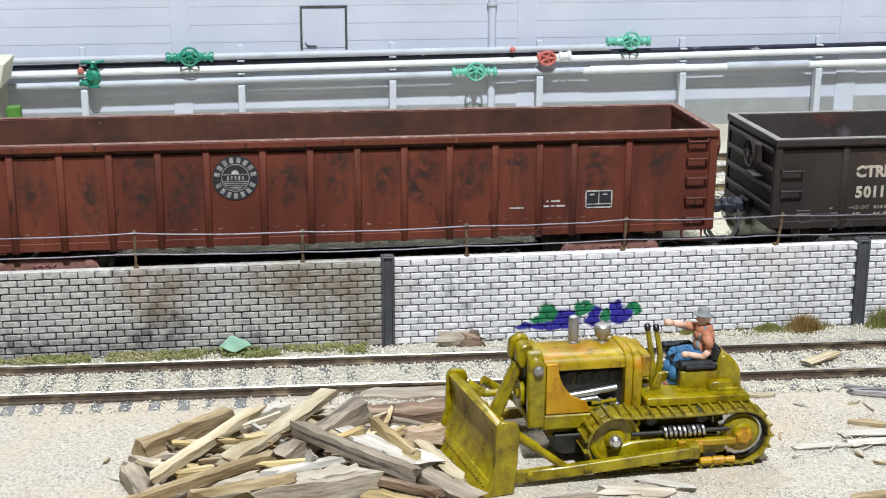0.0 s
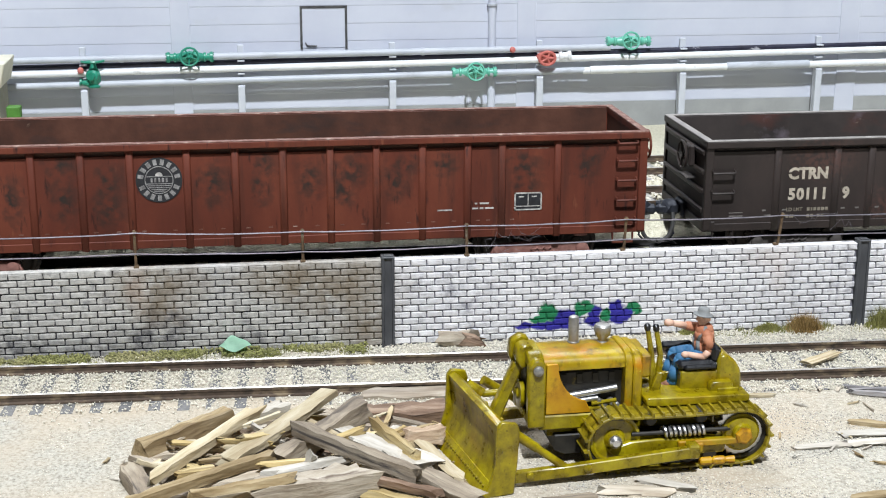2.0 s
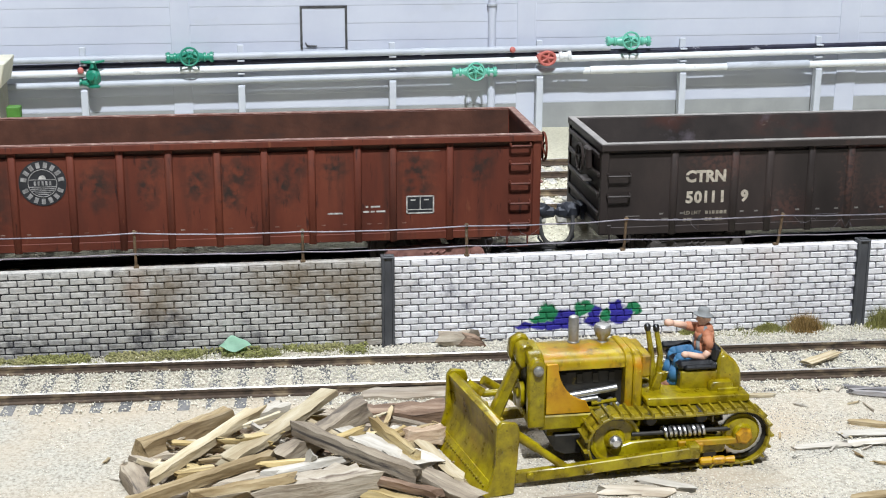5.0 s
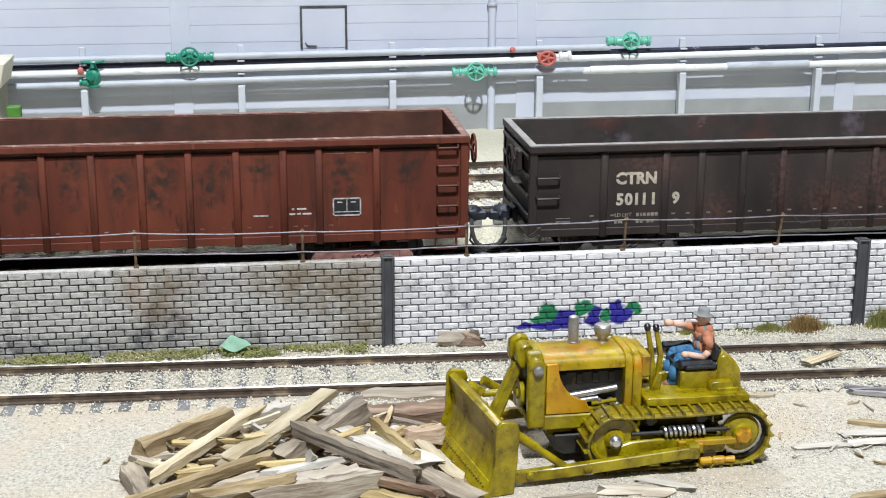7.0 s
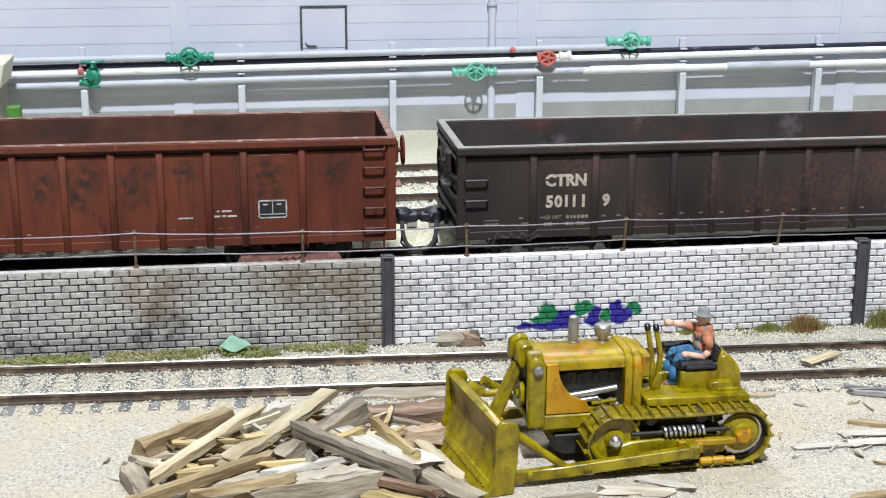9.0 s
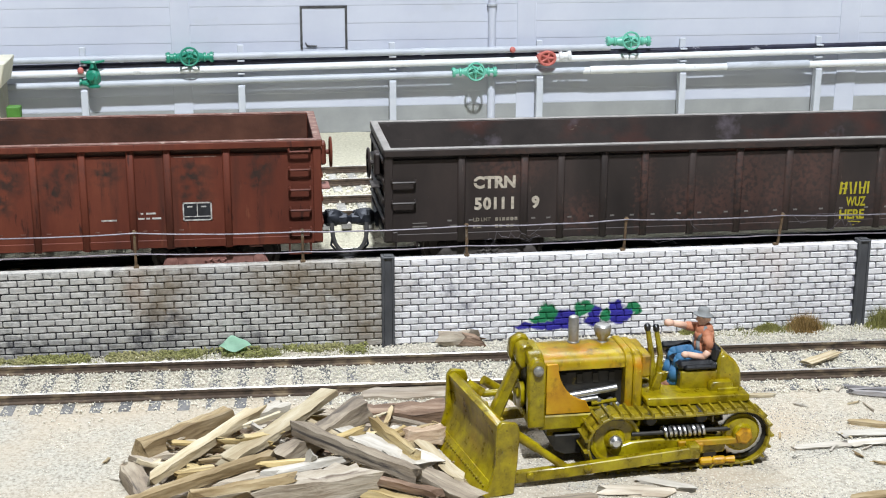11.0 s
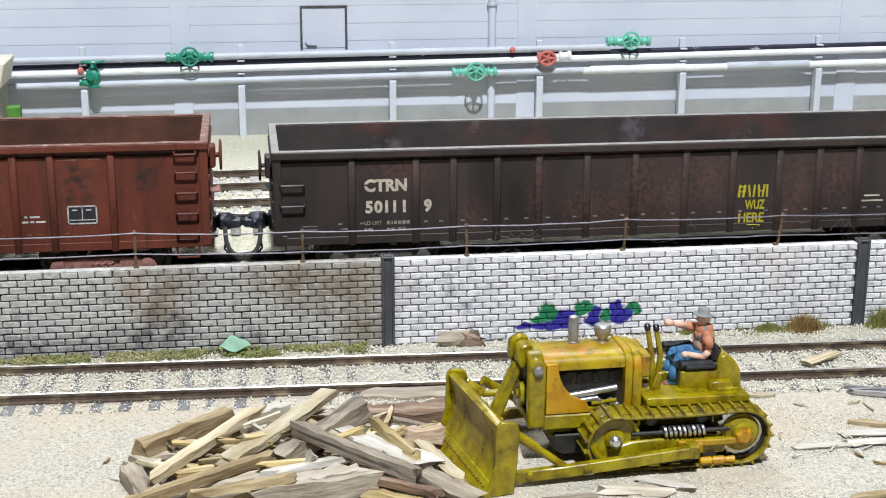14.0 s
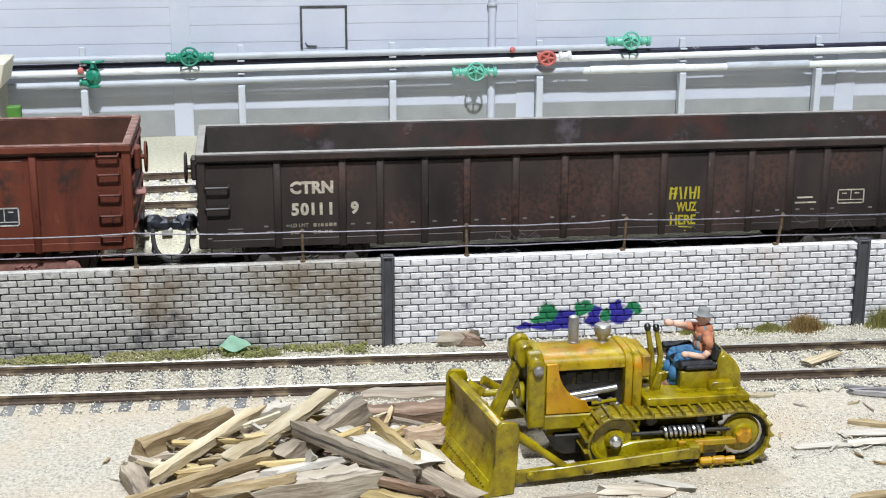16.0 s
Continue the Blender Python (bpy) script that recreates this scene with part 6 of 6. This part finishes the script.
def plank(p, q, w, th, kind, seed, where, log=False):
    """A split stick from p to q, whose upper face lies on that line; w wide, th thick, with broken ends and uneven sides."""
    rng = random.Random(seed)
    p, q = Vector(p), Vector(q)
    d = (q - p)
    ln = d.length
    bm = bmesh.new()
    n = max(4, int(ln / 2.2))
    tp, tq = rng.uniform(0.72, 1.05), rng.uniform(0.72, 1.05)
    cut_p, cut_q = rng.uniform(-0.6, 0.6) * w, rng.uniform(-0.6, 0.6) * w
    bow = rng.uniform(-0.02, 0.02) * ln
    rings = []
    for i in range(n + 1):
        u = i / n
        k = tp + (tq - tp) * u
        ring = []
        for a, b in (((-0.7, -0.7), (0, -1), (0.7, -0.7), (1, 0), (0.7, 0.7), (0, 1), (-0.7, 0.7), (-1, 0)) if log else ((-1, -1), (0.05, -1), (1, -1), (1.04, -0.1), (1, 1), (0.1, 1.02), (-1, 1), (-1.04, 0.1))):
            jx = rng.uniform(-0.2, 0.2)
            x = u * ln + (cut_p * (1 - u) ** 6 + cut_q * u ** 6) * a * 0.5 + (rng.uniform(-1.3, 1.3) if i in (0, n) else 0)
            ring.append(bm.verts.new((x, (a * (1 + jx)) * w / 2 * k + bow * math.sin(u * math.pi), -th / 2 + b * th / 2 * (1 + rng.uniform(-0.24, 0.24)) * (0.85 + 0.15 * k))))
        rings.append(ring)
    for s, t in zip(rings, rings[1:]):
        for k in range(8):
            bm.faces.new((s[k], s[(k + 1) % 8], t[(k + 1) % 8], t[k]))
    bm.faces.new(rings[0][::-1])
    bm.faces.new(rings[-1])
    name = "wood_scrap" if kind != "driftwood" else "twig"
    me = mesh_of(name, bm, WOODS[kind])
    o = new(name, me)
    x_axis = d.normalized()
    y_axis = Vector((0, 0, 1)).cross(x_axis).normalized()
    z_axis = x_axis.cross(y_axis)
    roll = Matrix.Rotation(rng.uniform(-0.22, 0.22) if where != "flat" else 0.0, 4, "X")
    o.matrix_basis = Matrix.Translation(p * MM) @ Matrix((x_axis, y_axis, z_axis)).transposed().to_4x4() @ roll
    return tagged(o, WOOD_WORDS[kind], "wood", "scrap timber heap" if where == "pile" else "loose scrap on the ground")


PILE = [
    ((-21.5, 242.2, 4.0), (-5.6, 252.7, 6.0), 3.4, 3.20, "tan"),
    ((-18.5, 226.4, 5.0), (0.1, 250.6, 7.0), 2.8, 1.50, "cream"),
    ((-23.1, 238.2, 2.0), (-18.9, 225.6, 2.0), 3.4, 3.00, "grey"),
    ((-21.3, 218.0, 5.0), (2.0, 231.3, 6.0), 1.9, 1.90, "tan"),
    ((-5.8, 229.5, 6.0), (13.2, 250.1, 9.5), 3.8, 1.30, "cream"),
    ((3.7, 231.7, 5.5), (20.7, 250.0, 8.0), 3.6, 3.40, "grey"),
    ((7.3, 237.3, 9.0), (27.2, 222.0, 5.5), 2.5, 2.30, "grey"),
    ((-0.4, 218.3, 6.2), (18.4, 221.3, 6.8), 5.5, 5.00, "pale"),
    ((-10.6, 216.4, 6.5), (5.8, 218.5, 7.6), 2.0, 1.30, "tan"),
    ((21.7, 244.7, 6.0), (27.9, 229.5, 5.5), 2.0, 2.00, "yellow"),
    ((14.8, 243.0, 5.5), (24.7, 230.6, 5.0), 5.5, 1.00, "white"),
    ((29.5, 236.7, 4.0), (34.8, 223.0, 3.0), 2.4, 1.80, "cream"),
    ((20.3, 256.6, 3.0), (37.7, 257.3, 2.5), 5.0, 4.00, "brown"),
    ((26.7, 242.3, 4.0), (35.2, 245.1, 3.5), 3.6, 3.00, "peach"),
    ((17.7, 223.0, 5.0), (30.4, 218.3, 3.0), 1.5, 1.40, "brown"),
    ((1.0, 250.6, 6.5), (5.7, 250.4, 7.5), 3.2, 2.40, "white"),
    ((-0.7, 249.5, 5.0), (4.1, 247.8, 5.0), 3.0, 3.00, "grey"),
    ((-14.6, 229.9, 4.0), (-8.8, 231.0, 4.0), 2.4, 2.00, "yellow"),
    ((8.1, 229.7, 4.0), (8.9, 229.1, 7.0), 1.9, 1.40, "white"),
    ((18.1, 221.3, 3.0), (31.1, 214.5, 2.0), 3.0, 1.50, "yellow"),
    ((23.6, 234.3, 4.5), (30.4, 227.7, 4.0), 5.0, 0.90, "white"),
    ((27.7, 227.9, 3.2), (36.9, 218.0, 1.5), 4.0, 1.40, "grey"),
    ((1.1, 225.6, 5.0), (16.7, 231.2, 5.0), 3.0, 1.00, "white"),
    ((-13.4, 241.3, 3.0), (-3.2, 243.2, 3.5), 4.0, 1.50, "cream"),
    ((-9.5, 226.6, 3.5), (3.1, 229.1, 3.5), 3.0, 2.00, "pale"),
    ((-3.8, 243.4, 3.0), (8.2, 243.8, 3.5), 4.5, 2.50, "brown"),
    ((-7.9, 216.6, 4.0), (2.0, 223.8, 4.5), 2.2, 1.20, "cream"),
    ((22.8, 269.7, 1.0), (40.0, 268.7, 1.0), 4.5, 1.20, "pale"),
    ((10.0, 228.5, 2.5), (23.4, 223.6, 2.0), 4.0, 3.00, "grey"),
    ((14.5, 236.4, 3.0), (25.7, 225.9, 2.5), 3.0, 2.00, "pale"),
    ((-8.0, 250.9, 2.5), (1.6, 252.6, 3.0), 4.0, 3.00, "peach"),
    ((-19.1, 243.1, 2.0), (-7.9, 244.2, 2.0), 5.0, 2.50, "pale"),
    ((-15.4, 228.3, 2.0), (-3.8, 224.5, 2.0), 6.0, 2.50, "grey"),
    ((4.6, 245.4, 3.0), (18.8, 238.4, 3.0), 5.0, 3.00, "brown"),
    ((17.3, 220.6, 1.5), (26.7, 217.6, 1.5), 5.0, 2.00, "grey"),
    ((31.6, 225.3, 1.0), (37.1, 215.7, 1.0), 3.0, 2.00, "brown"),
    ((8.3, 258.8, 3.0), (17.6, 250.5, 3.0), 4.0, 3.00, "pale"),
    ((-21.8, 244.6, 1.5), (-15.7, 234.1, 2.0), 4.0, 2.00, "pale"),
    ((-1.7, 240.8, 2.0), (10.3, 234.4, 2.5), 5.0, 3.00, "grey"),
    ((21.5, 245.5, 2.0), (31.9, 242.8, 2.0), 5.0, 2.50, "brown"),
]
FLAT = [
    ((59.1, 221.1, 0.3), (71.1, 218.2, 0.3), 4.5, 0.40, "pale"),
    ((68.0, 223.5, 0.6), (75.0, 218.8, 0.6), 2.6, 0.60, "white"),
    ((48.8, 217.8, 0.4), (57.5, 218.8, 0.4), 2.4, 0.50, "grey"),
    ((118.5, 273.8, 1.5), (127.4, 279.1, 1.5), 2.6, 0.50, "cream"),
    ((122.4, 261.8, 0.5), (132.1, 257.9, 0.5), 0.9, 0.90, "driftwood"),
    ((121.7, 259.7, 0.6), (132.8, 259.5, 0.6), 0.8, 0.90, "driftwood"),
    ((122.2, 258.0, 1.0), (130.6, 255.0, 1.0), 0.9, 0.80, "driftwood"),
    ((116.5, 244.3, 0.5), (123.9, 240.5, 0.5), 2.2, 1.20, "tan"),
    ((100.7, 233.7, 0.3), (110.9, 234.5, 0.3), 2.4, 0.35, "white"),
    ((111.4, 238.5, 0.4), (122.7, 238.1, 0.4), 3.0, 0.40, "white"),
    ((110.6, 234.0, 0.3), (121.2, 234.7, 0.3), 2.6, 0.30, "white"),
    ((100.1, 259.9, 0.4), (105.3, 259.5, 0.4), 1.4, 0.60, "cream"),
    ((102.1, 211.9, 0.5), (110.9, 212.9, 0.5), 2.0, 1.00, "tan"),
]
for i, (p, q, w, th, kind) in enumerate(PILE):
    plank(p, q, w, th, kind, i, "pile")
for i, (p, q, w, th, kind) in enumerate(FLAT):
    plank(p, q, w, th, kind, 100 + i, "flat")
# the unseen bottom of the heap, on which the pieces lie
rng = random.Random(11)
kinds = ("grey", "brown", "pale", "tan", "cream", "peach")
for i in range(46):
    x, y = rng.uniform(-17, 27), rng.uniform(230, 257)
    if ((x - 5) / 26) ** 2 + ((y - 243) / 15) ** 2 > 1:
        continue
    z = rng.uniform(1.2, 4.4) * (1 - 0.55 * (((x - 5) / 26) ** 2 + ((y - 243) / 15) ** 2))
    a, ln = rng.uniform(0, math.pi), rng.uniform(5, 14)
    dx, dy = ln / 2 * math.cos(a), ln / 2 * math.sin(a)
    plank((x - dx, y - dy, z + rng.uniform(-0.6, 0.8)), (x + dx, y + dy, z + rng.uniform(-0.6, 0.8)), rng.uniform(1.6, 3.6), rng.uniform(1.0, 2.4), kinds[i % 6], 200 + i, "pile")
# thin splinters on top of the heap
for i in range(70):
    x, y = rng.uniform(-20, 33), rng.uniform(226, 258)
    k = ((x - 6) / 29) ** 2 + ((y - 242) / 17) ** 2
    if k > 1:
        continue
    z = 8.2 * (1 - 0.75 * k) * rng.uniform(0.55, 0.95)
    a, ln = rng.choice((rng.gauss(0.65, 0.35), rng.gauss(2.6, 0.35))), rng.uniform(3, 11)
    dx, dy = ln / 2 * math.cos(a), ln / 2 * math.sin(a)
    plank((x - dx, y - dy, z + rng.uniform(-0.9, 0.9)), (x + dx, y + dy, z + rng.uniform(-0.9, 0.9)), rng.uniform(0.5, 1.7), rng.uniform(0.4, 1.2), ("cream", "white", "pale", "yellow", "tan", "grey")[i % 6], 500 + i, "pile")
# loose chips round the heap
for i in range(110):
    x, y = rng.uniform(-28, 150), rng.uniform(222, 262)
    if -20 < x < 34 and y > 228 or 40 < x < 95:
        continue
    a, ln = rng.uniform(0, math.pi), rng.uniform(0.8, 3.0)
    plank((x, y, 0.25), (x + ln * math.cos(a), y + ln * math.sin(a), 0.3), rng.uniform(0.3, 1.0), 0.3, ("white", "cream", "pale", "tan")[i % 4], 300 + i, "flat")
# a sawn log and a lump of bark against the wall
plank((41.5, 297.6, 3.6), (49.2, 297.9, 3.4), 3.6, 3.9, "pale", 401, "flat", True)
plank((46.8, 297.2, 3.4), (51.6, 297.0, 2.0), 3.4, 3.4, "brown", 402, "flat", True)

# ---- small growth at the wall's foot ----
m_grass = paint("olive_green_flock", [(0.3, (0.15, 0.155, 0.045)), (0.7, (0.30, 0.30, 0.11))], 0.9, scale=300, bump=0.0, island=0.4, second=(60, (0.36, 0.33, 0.17), 0.48, 0.66, (1, 1, 1)))
m_bush_brown = paint("dry_brown_flock", [(0.3, (0.22, 0.13, 0.035)), (0.7, (0.38, 0.26, 0.10))], 0.9, scale=300, bump=0.0, island=0.4)
m_bush_green = paint("moss_green_flock", [(0.3, (0.17, 0.17, 0.04)), (0.7, (0.32, 0.31, 0.10))], 0.9, scale=300, bump=0.0, island=0.4)


def crumbs(name, pts, sizes, material, label, parent=None, flat=1.0, tall=1.0):
    """Many small angular pieces in one mesh."""
    r = np.random.RandomState(len(pts))
    pts, sizes = np.asarray(pts, float), np.asarray(sizes, float)
    base = np.array([(1, 0, 0), (-1, 0, 0), (0, 1, 0), (0, -1, 0), (0, 0, 1), (0, 0, -1)], float)
    n = len(pts)
    q = r.normal(size=(n, 3, 3))
    q, _ = np.linalg.qr(q)
    shape = base[None] * r.uniform(0.55, 1.25, size=(n, 6, 1))
    v = np.einsum("nij,nkj->nki", q, shape) * sizes[:, None, None]
    v[:, :, 2] *= flat * tall
    v = (v + pts[:, None, :]).reshape(-1, 3) * MM
    tri = np.array([(0, 2, 4), (2, 1, 4), (1, 3, 4), (3, 0, 4), (2, 0, 5), (1, 2, 5), (3, 1, 5), (0, 3, 5)])
    f = (tri[None] + 6 * np.arange(n)[:, None, None]).reshape(-1, 3)
    me = bpy.data.meshes.new(name)
    me.from_pydata(v.tolist(), [], f.tolist())
    me.materials.append(material)
    o = new(name, me)
    if parent is not None:
        o.parent = parent
    return tagged(o, label, kind="stuff") if parent is None else o


def blades(name, spots, material, label, category="", group=""):
    """Tufts of short upright fibres: each is a thin three-sided spike."""
    bm = bmesh.new()
    r = random.Random(3)
    for x, y, z, h, lean in spots:
        a = r.uniform(0, 6.28)
        w = 0.09
        top = bm.verts.new((x + lean * math.cos(a) * h, y + lean * math.sin(a) * h, z + h))
        b = [bm.verts.new((x + w * math.cos(a + k * 2.09), y + w * math.sin(a + k * 2.09), z - 0.3)) for k in range(3)]
        for k in range(3):
            bm.faces.new((b[k], b[(k + 1) % 3], top))
    o = part(name, bm, material, smooth=False)
    return tagged(o, label, category, group, "stuff" if not category else "")


r = random.Random(21)
pts, spots = [], []
while len(pts) < 5200:
    x = r.uniform(-70, 27)
    y = 300 - abs(r.gauss(0, 3.2)) - 0.2
    if y < 291.5 or noise.noise(Vector((x * 0.16, y * 0.3, 0))) < -0.25 + 0.05 * (299 - y) + (0.25 if x > 5 else 0):
        continue
    pts.append((x, y, r.uniform(0.1, 1.1) * (0.5 + (y - 290) / 14)))
crumbs("grass_flock", pts, [r.uniform(0.16, 0.42) for _ in pts], m_grass, "olive green ground flock along the foot of the wall")
for k in range(2600):
    x = r.choice((r.uniform(-70, 26), r.uniform(96, 141)))
    y = 299.6 - abs(r.gauss(0, 2.0))
    if noise.noise(Vector((x * 0.2, y * 0.3, 5))) > (-0.1 if x < 30 else 0.12):
        spots.append((x, y, 0.2, r.uniform(0.6, 1.7), r.uniform(0, 0.7)))
blades("grass_tufts", spots, m_grass, "short dry green grass fibres along the wall")


def bush(x, y, w, h, material, label):
    pr = random.Random(int(x))
    sp = []
    for k in range(1500):
        u, v = pr.gauss(0, 0.42), pr.gauss(0, 0.36)
        if u * u + v * v > 1:
            continue
        sp.append((x + u * w, y + v * w * 0.6, 0.2, h * (1.05 - (u * u + v * v)) * pr.uniform(0.45, 1.1), pr.uniform(0.1, 0.8)))
    return blades("bush", sp, material, label, "bush", "dry bushes along the wall")


bush(127.3, 297.6, 5.2, 3.9, m_bush_brown, "dry brown tuft at the foot of the wall")
bush(147.5, 297.4, 5.6, 4.8, m_bush_green, "moss green tuft beside the wall post")
bush(119.0, 298.4, 4.0, 1.8, m_bush_green, "low green tuft at the foot of the wall")
bush(100.0, 298.6, 3.0, 1.4, m_bush_green, "low green tuft at the foot of the wall")

# a pale green paper leaf that leans against the wall
m_leaf = paint("mint_green_leaf", [(0.3, (0.33, 0.60, 0.43)), (0.7, (0.48, 0.73, 0.57))], 0.55, scale=200, bump=0.1)
bm = bmesh.new()
pts = []
for i in range(13):
    u = -1 + 2 * i / 12
    row = []
    for k, v in enumerate((-1, -0.4, 0.15, 0.6, 1)):
        half = max(0.02, (1 - abs(u) ** 1.8)) * (0.35 if v < 0 else 0.95 - 0.2 * math.sin(u * 5))
        row.append(bm.verts.new((-4.2 + u * 3.7, 296.6 + 1.9 * v * half + 0.8 * max(0, v) * half, 2.2 + 1.7 * v * half + 0.5 * abs(u) + 0.25 * math.sin(u * 4 + v))))
    pts.append(row)
for s, t in zip(pts, pts[1:]):
    for k in range(4):
        bm.faces.new((s[k], s[k + 1], t[k + 1], t[k]))
bmesh.ops.solidify(bm, geom=bm.faces[:], thickness=0.12)
tagged(part("leaf", bm, m_leaf), "mint green leaf leaning against the brick wall", "leaf")

# ---- loose stone ----
pts, sz = [], []
r = random.Random(8)
while len(pts) < 32000:
    x, y = r.uniform(-66, 172), r.uniform(261, 299.6)
    mid = 279.5 - math.tan(radians(2.4)) * (x - 41)
    off = y - mid
    if abs(abs(off) - 8.25) < 0.95:
        continue
    if off < -15 and r.random() < (0.75 if x < 10 else 0.6):
        continue
    if off < -9 and x < 12 and r.random() < 0.7:
        continue
    lift = 0.18 if abs(off) < 7.4 else 0.06
    pts.append((x, y, r.uniform(-0.15, 0.35) + lift))
    sz.append(r.choice((0.14, 0.18, 0.22, 0.27, 0.34)))
crumbs("ballast_stones", pts, sz, m_ballast, "loose pale ballast stones round the siding", flat=0.8)
pts, sz = [], []
while len(pts) < 15000:
    x, y = r.uniform(-40, 160), r.uniform(212, 262)
    if r.random() > 0.25 + 0.75 * min(1, max(0, (x - 20) / 60)) + (0.3 if y > 250 else 0):
        continue
    pts.append((x, y, ground_height(x, y) + r.uniform(-0.05, 0.12)))
    sz.append(r.uniform(0.08, 0.24))
crumbs("sand_grains", pts, sz, m_ballast, "coarse pale sand grains on the yard", flat=0.7)
m_grit = paint("grey_grit", [(0.3, (0.16, 0.155, 0.15)), (0.7, (0.36, 0.35, 0.33))], 0.95, scale=900, bump=0.0, island=0.4)
pts, sz = [], []
while len(pts) < 9000:
    x, y = r.uniform(20, 165), r.uniform(212, 268)
    if noise.noise(Vector((x * 0.045, y * 0.06, 7))) < -0.12 + (0.35 if x < 70 else 0):
        continue
    pts.append((x, y, ground_height(x, y) + r.uniform(-0.04, 0.08)))
    sz.append(r.uniform(0.07, 0.2))
crumbs("grey_grit", pts, sz, m_grit, "dark grey grit strewn over the sandy yard", flat=0.7)
pts, sz = [], []
while len(pts) < 9000:
    x, y = r.uniform(-70, 230), r.uniform(330, 425)
    if y < 362:
        continue
    pts.append((x, y, bank_height(y) + r.uniform(0.0, 0.5)))
    sz.append(r.uniform(0.3, 0.8))
for k in range(7000):
    x, y = r.uniform(-70, 230), r.uniform(349.6, 362)
    pts.append((x, y, bank_height(y) + r.uniform(-0.1, 0.15)))
    sz.append(r.uniform(0.1, 0.3))
crumbs("bank_stones", pts, sz, m_ballast, "loose pale ballast stones on the bank", flat=0.8)
# stones beside the main track, with the shade put into their black colour
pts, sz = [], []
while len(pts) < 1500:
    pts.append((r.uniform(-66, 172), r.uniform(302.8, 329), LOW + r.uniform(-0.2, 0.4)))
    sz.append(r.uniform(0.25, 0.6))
crumbs("shade_stones", pts, sz, m_car_shade, "stones coloured black as the shade beside the main track", flat=0.8)

# ---- a small cream shed and a green box at the end of the pipe rack ----
m_cream = paint("cream_shed_paint", [(0.3, (0.62, 0.60, 0.48)), (0.7, (0.74, 0.72, 0.60))], 0.7, scale=200, bump=0.1)
m_shed_dark = paint("drab_shed_wall", [(0.3, (0.26, 0.25, 0.2)), (0.7, (0.38, 0.37, 0.31))], 0.7, scale=200, bump=0.1)
m_box_green = paint("grass_green_box_paint", [(0.3, (0.05, 0.16, 0.02)), (0.7, (0.09, 0.25, 0.04))], 0.6, scale=300, bump=0.1)
shed = thing("shed", "small cream shed with a flat overhanging roof", "shed", (-83.8, 452, BANK))
bm = bmesh.new()
box(bm, (-14, -3, -0.3), (8.2, 14, 23.6), bevel=0.2)
part("wall", bm, m_shed_dark, shed)
bm = bmesh.new()
prism(bm, [(-16, 22.6), (9.2, 22.6), (10.8, 30.2), (-16, 30.2)], -5, 16, "y", bevel=0.3)
part("roof", bm, m_cream, shed)
for x in (5.6, 7.6):
    bm = bmesh.new()
    box(bm, (x - 0.5, -4.0, -0.3), (x + 0.5, -3.0, 23), bevel=0.15)
    part("corner_board", bm, m_cream, shed)
bm = bmesh.new()
box(bm, (-73.4, 446, BANK - 0.4), (-69.2, 450, 30.2), bevel=0.3)
tagged(part("green_box", bm, m_box_green), "grass green utility box beside the shed", "utility box")


SPEED = 8.697


def motions():
    """The train rolls by at a steady pace, and its wheels turn with it."""
    times = [0.5 * k for k in range(33)]
    for car in (red_car, black_car):
        x, y, z = [c / MM for c in car.location]
        walk(car, [(t, pose((x - SPEED * t) * MM, y * MM, z * MM)) for t in times])
    for w in wheelsets:
        x, y, z = w.location
        walk(w, [(t, pose(x, y, z, 0, -math.degrees(SPEED * t / 4.75), 0)) for t in times])


motions()
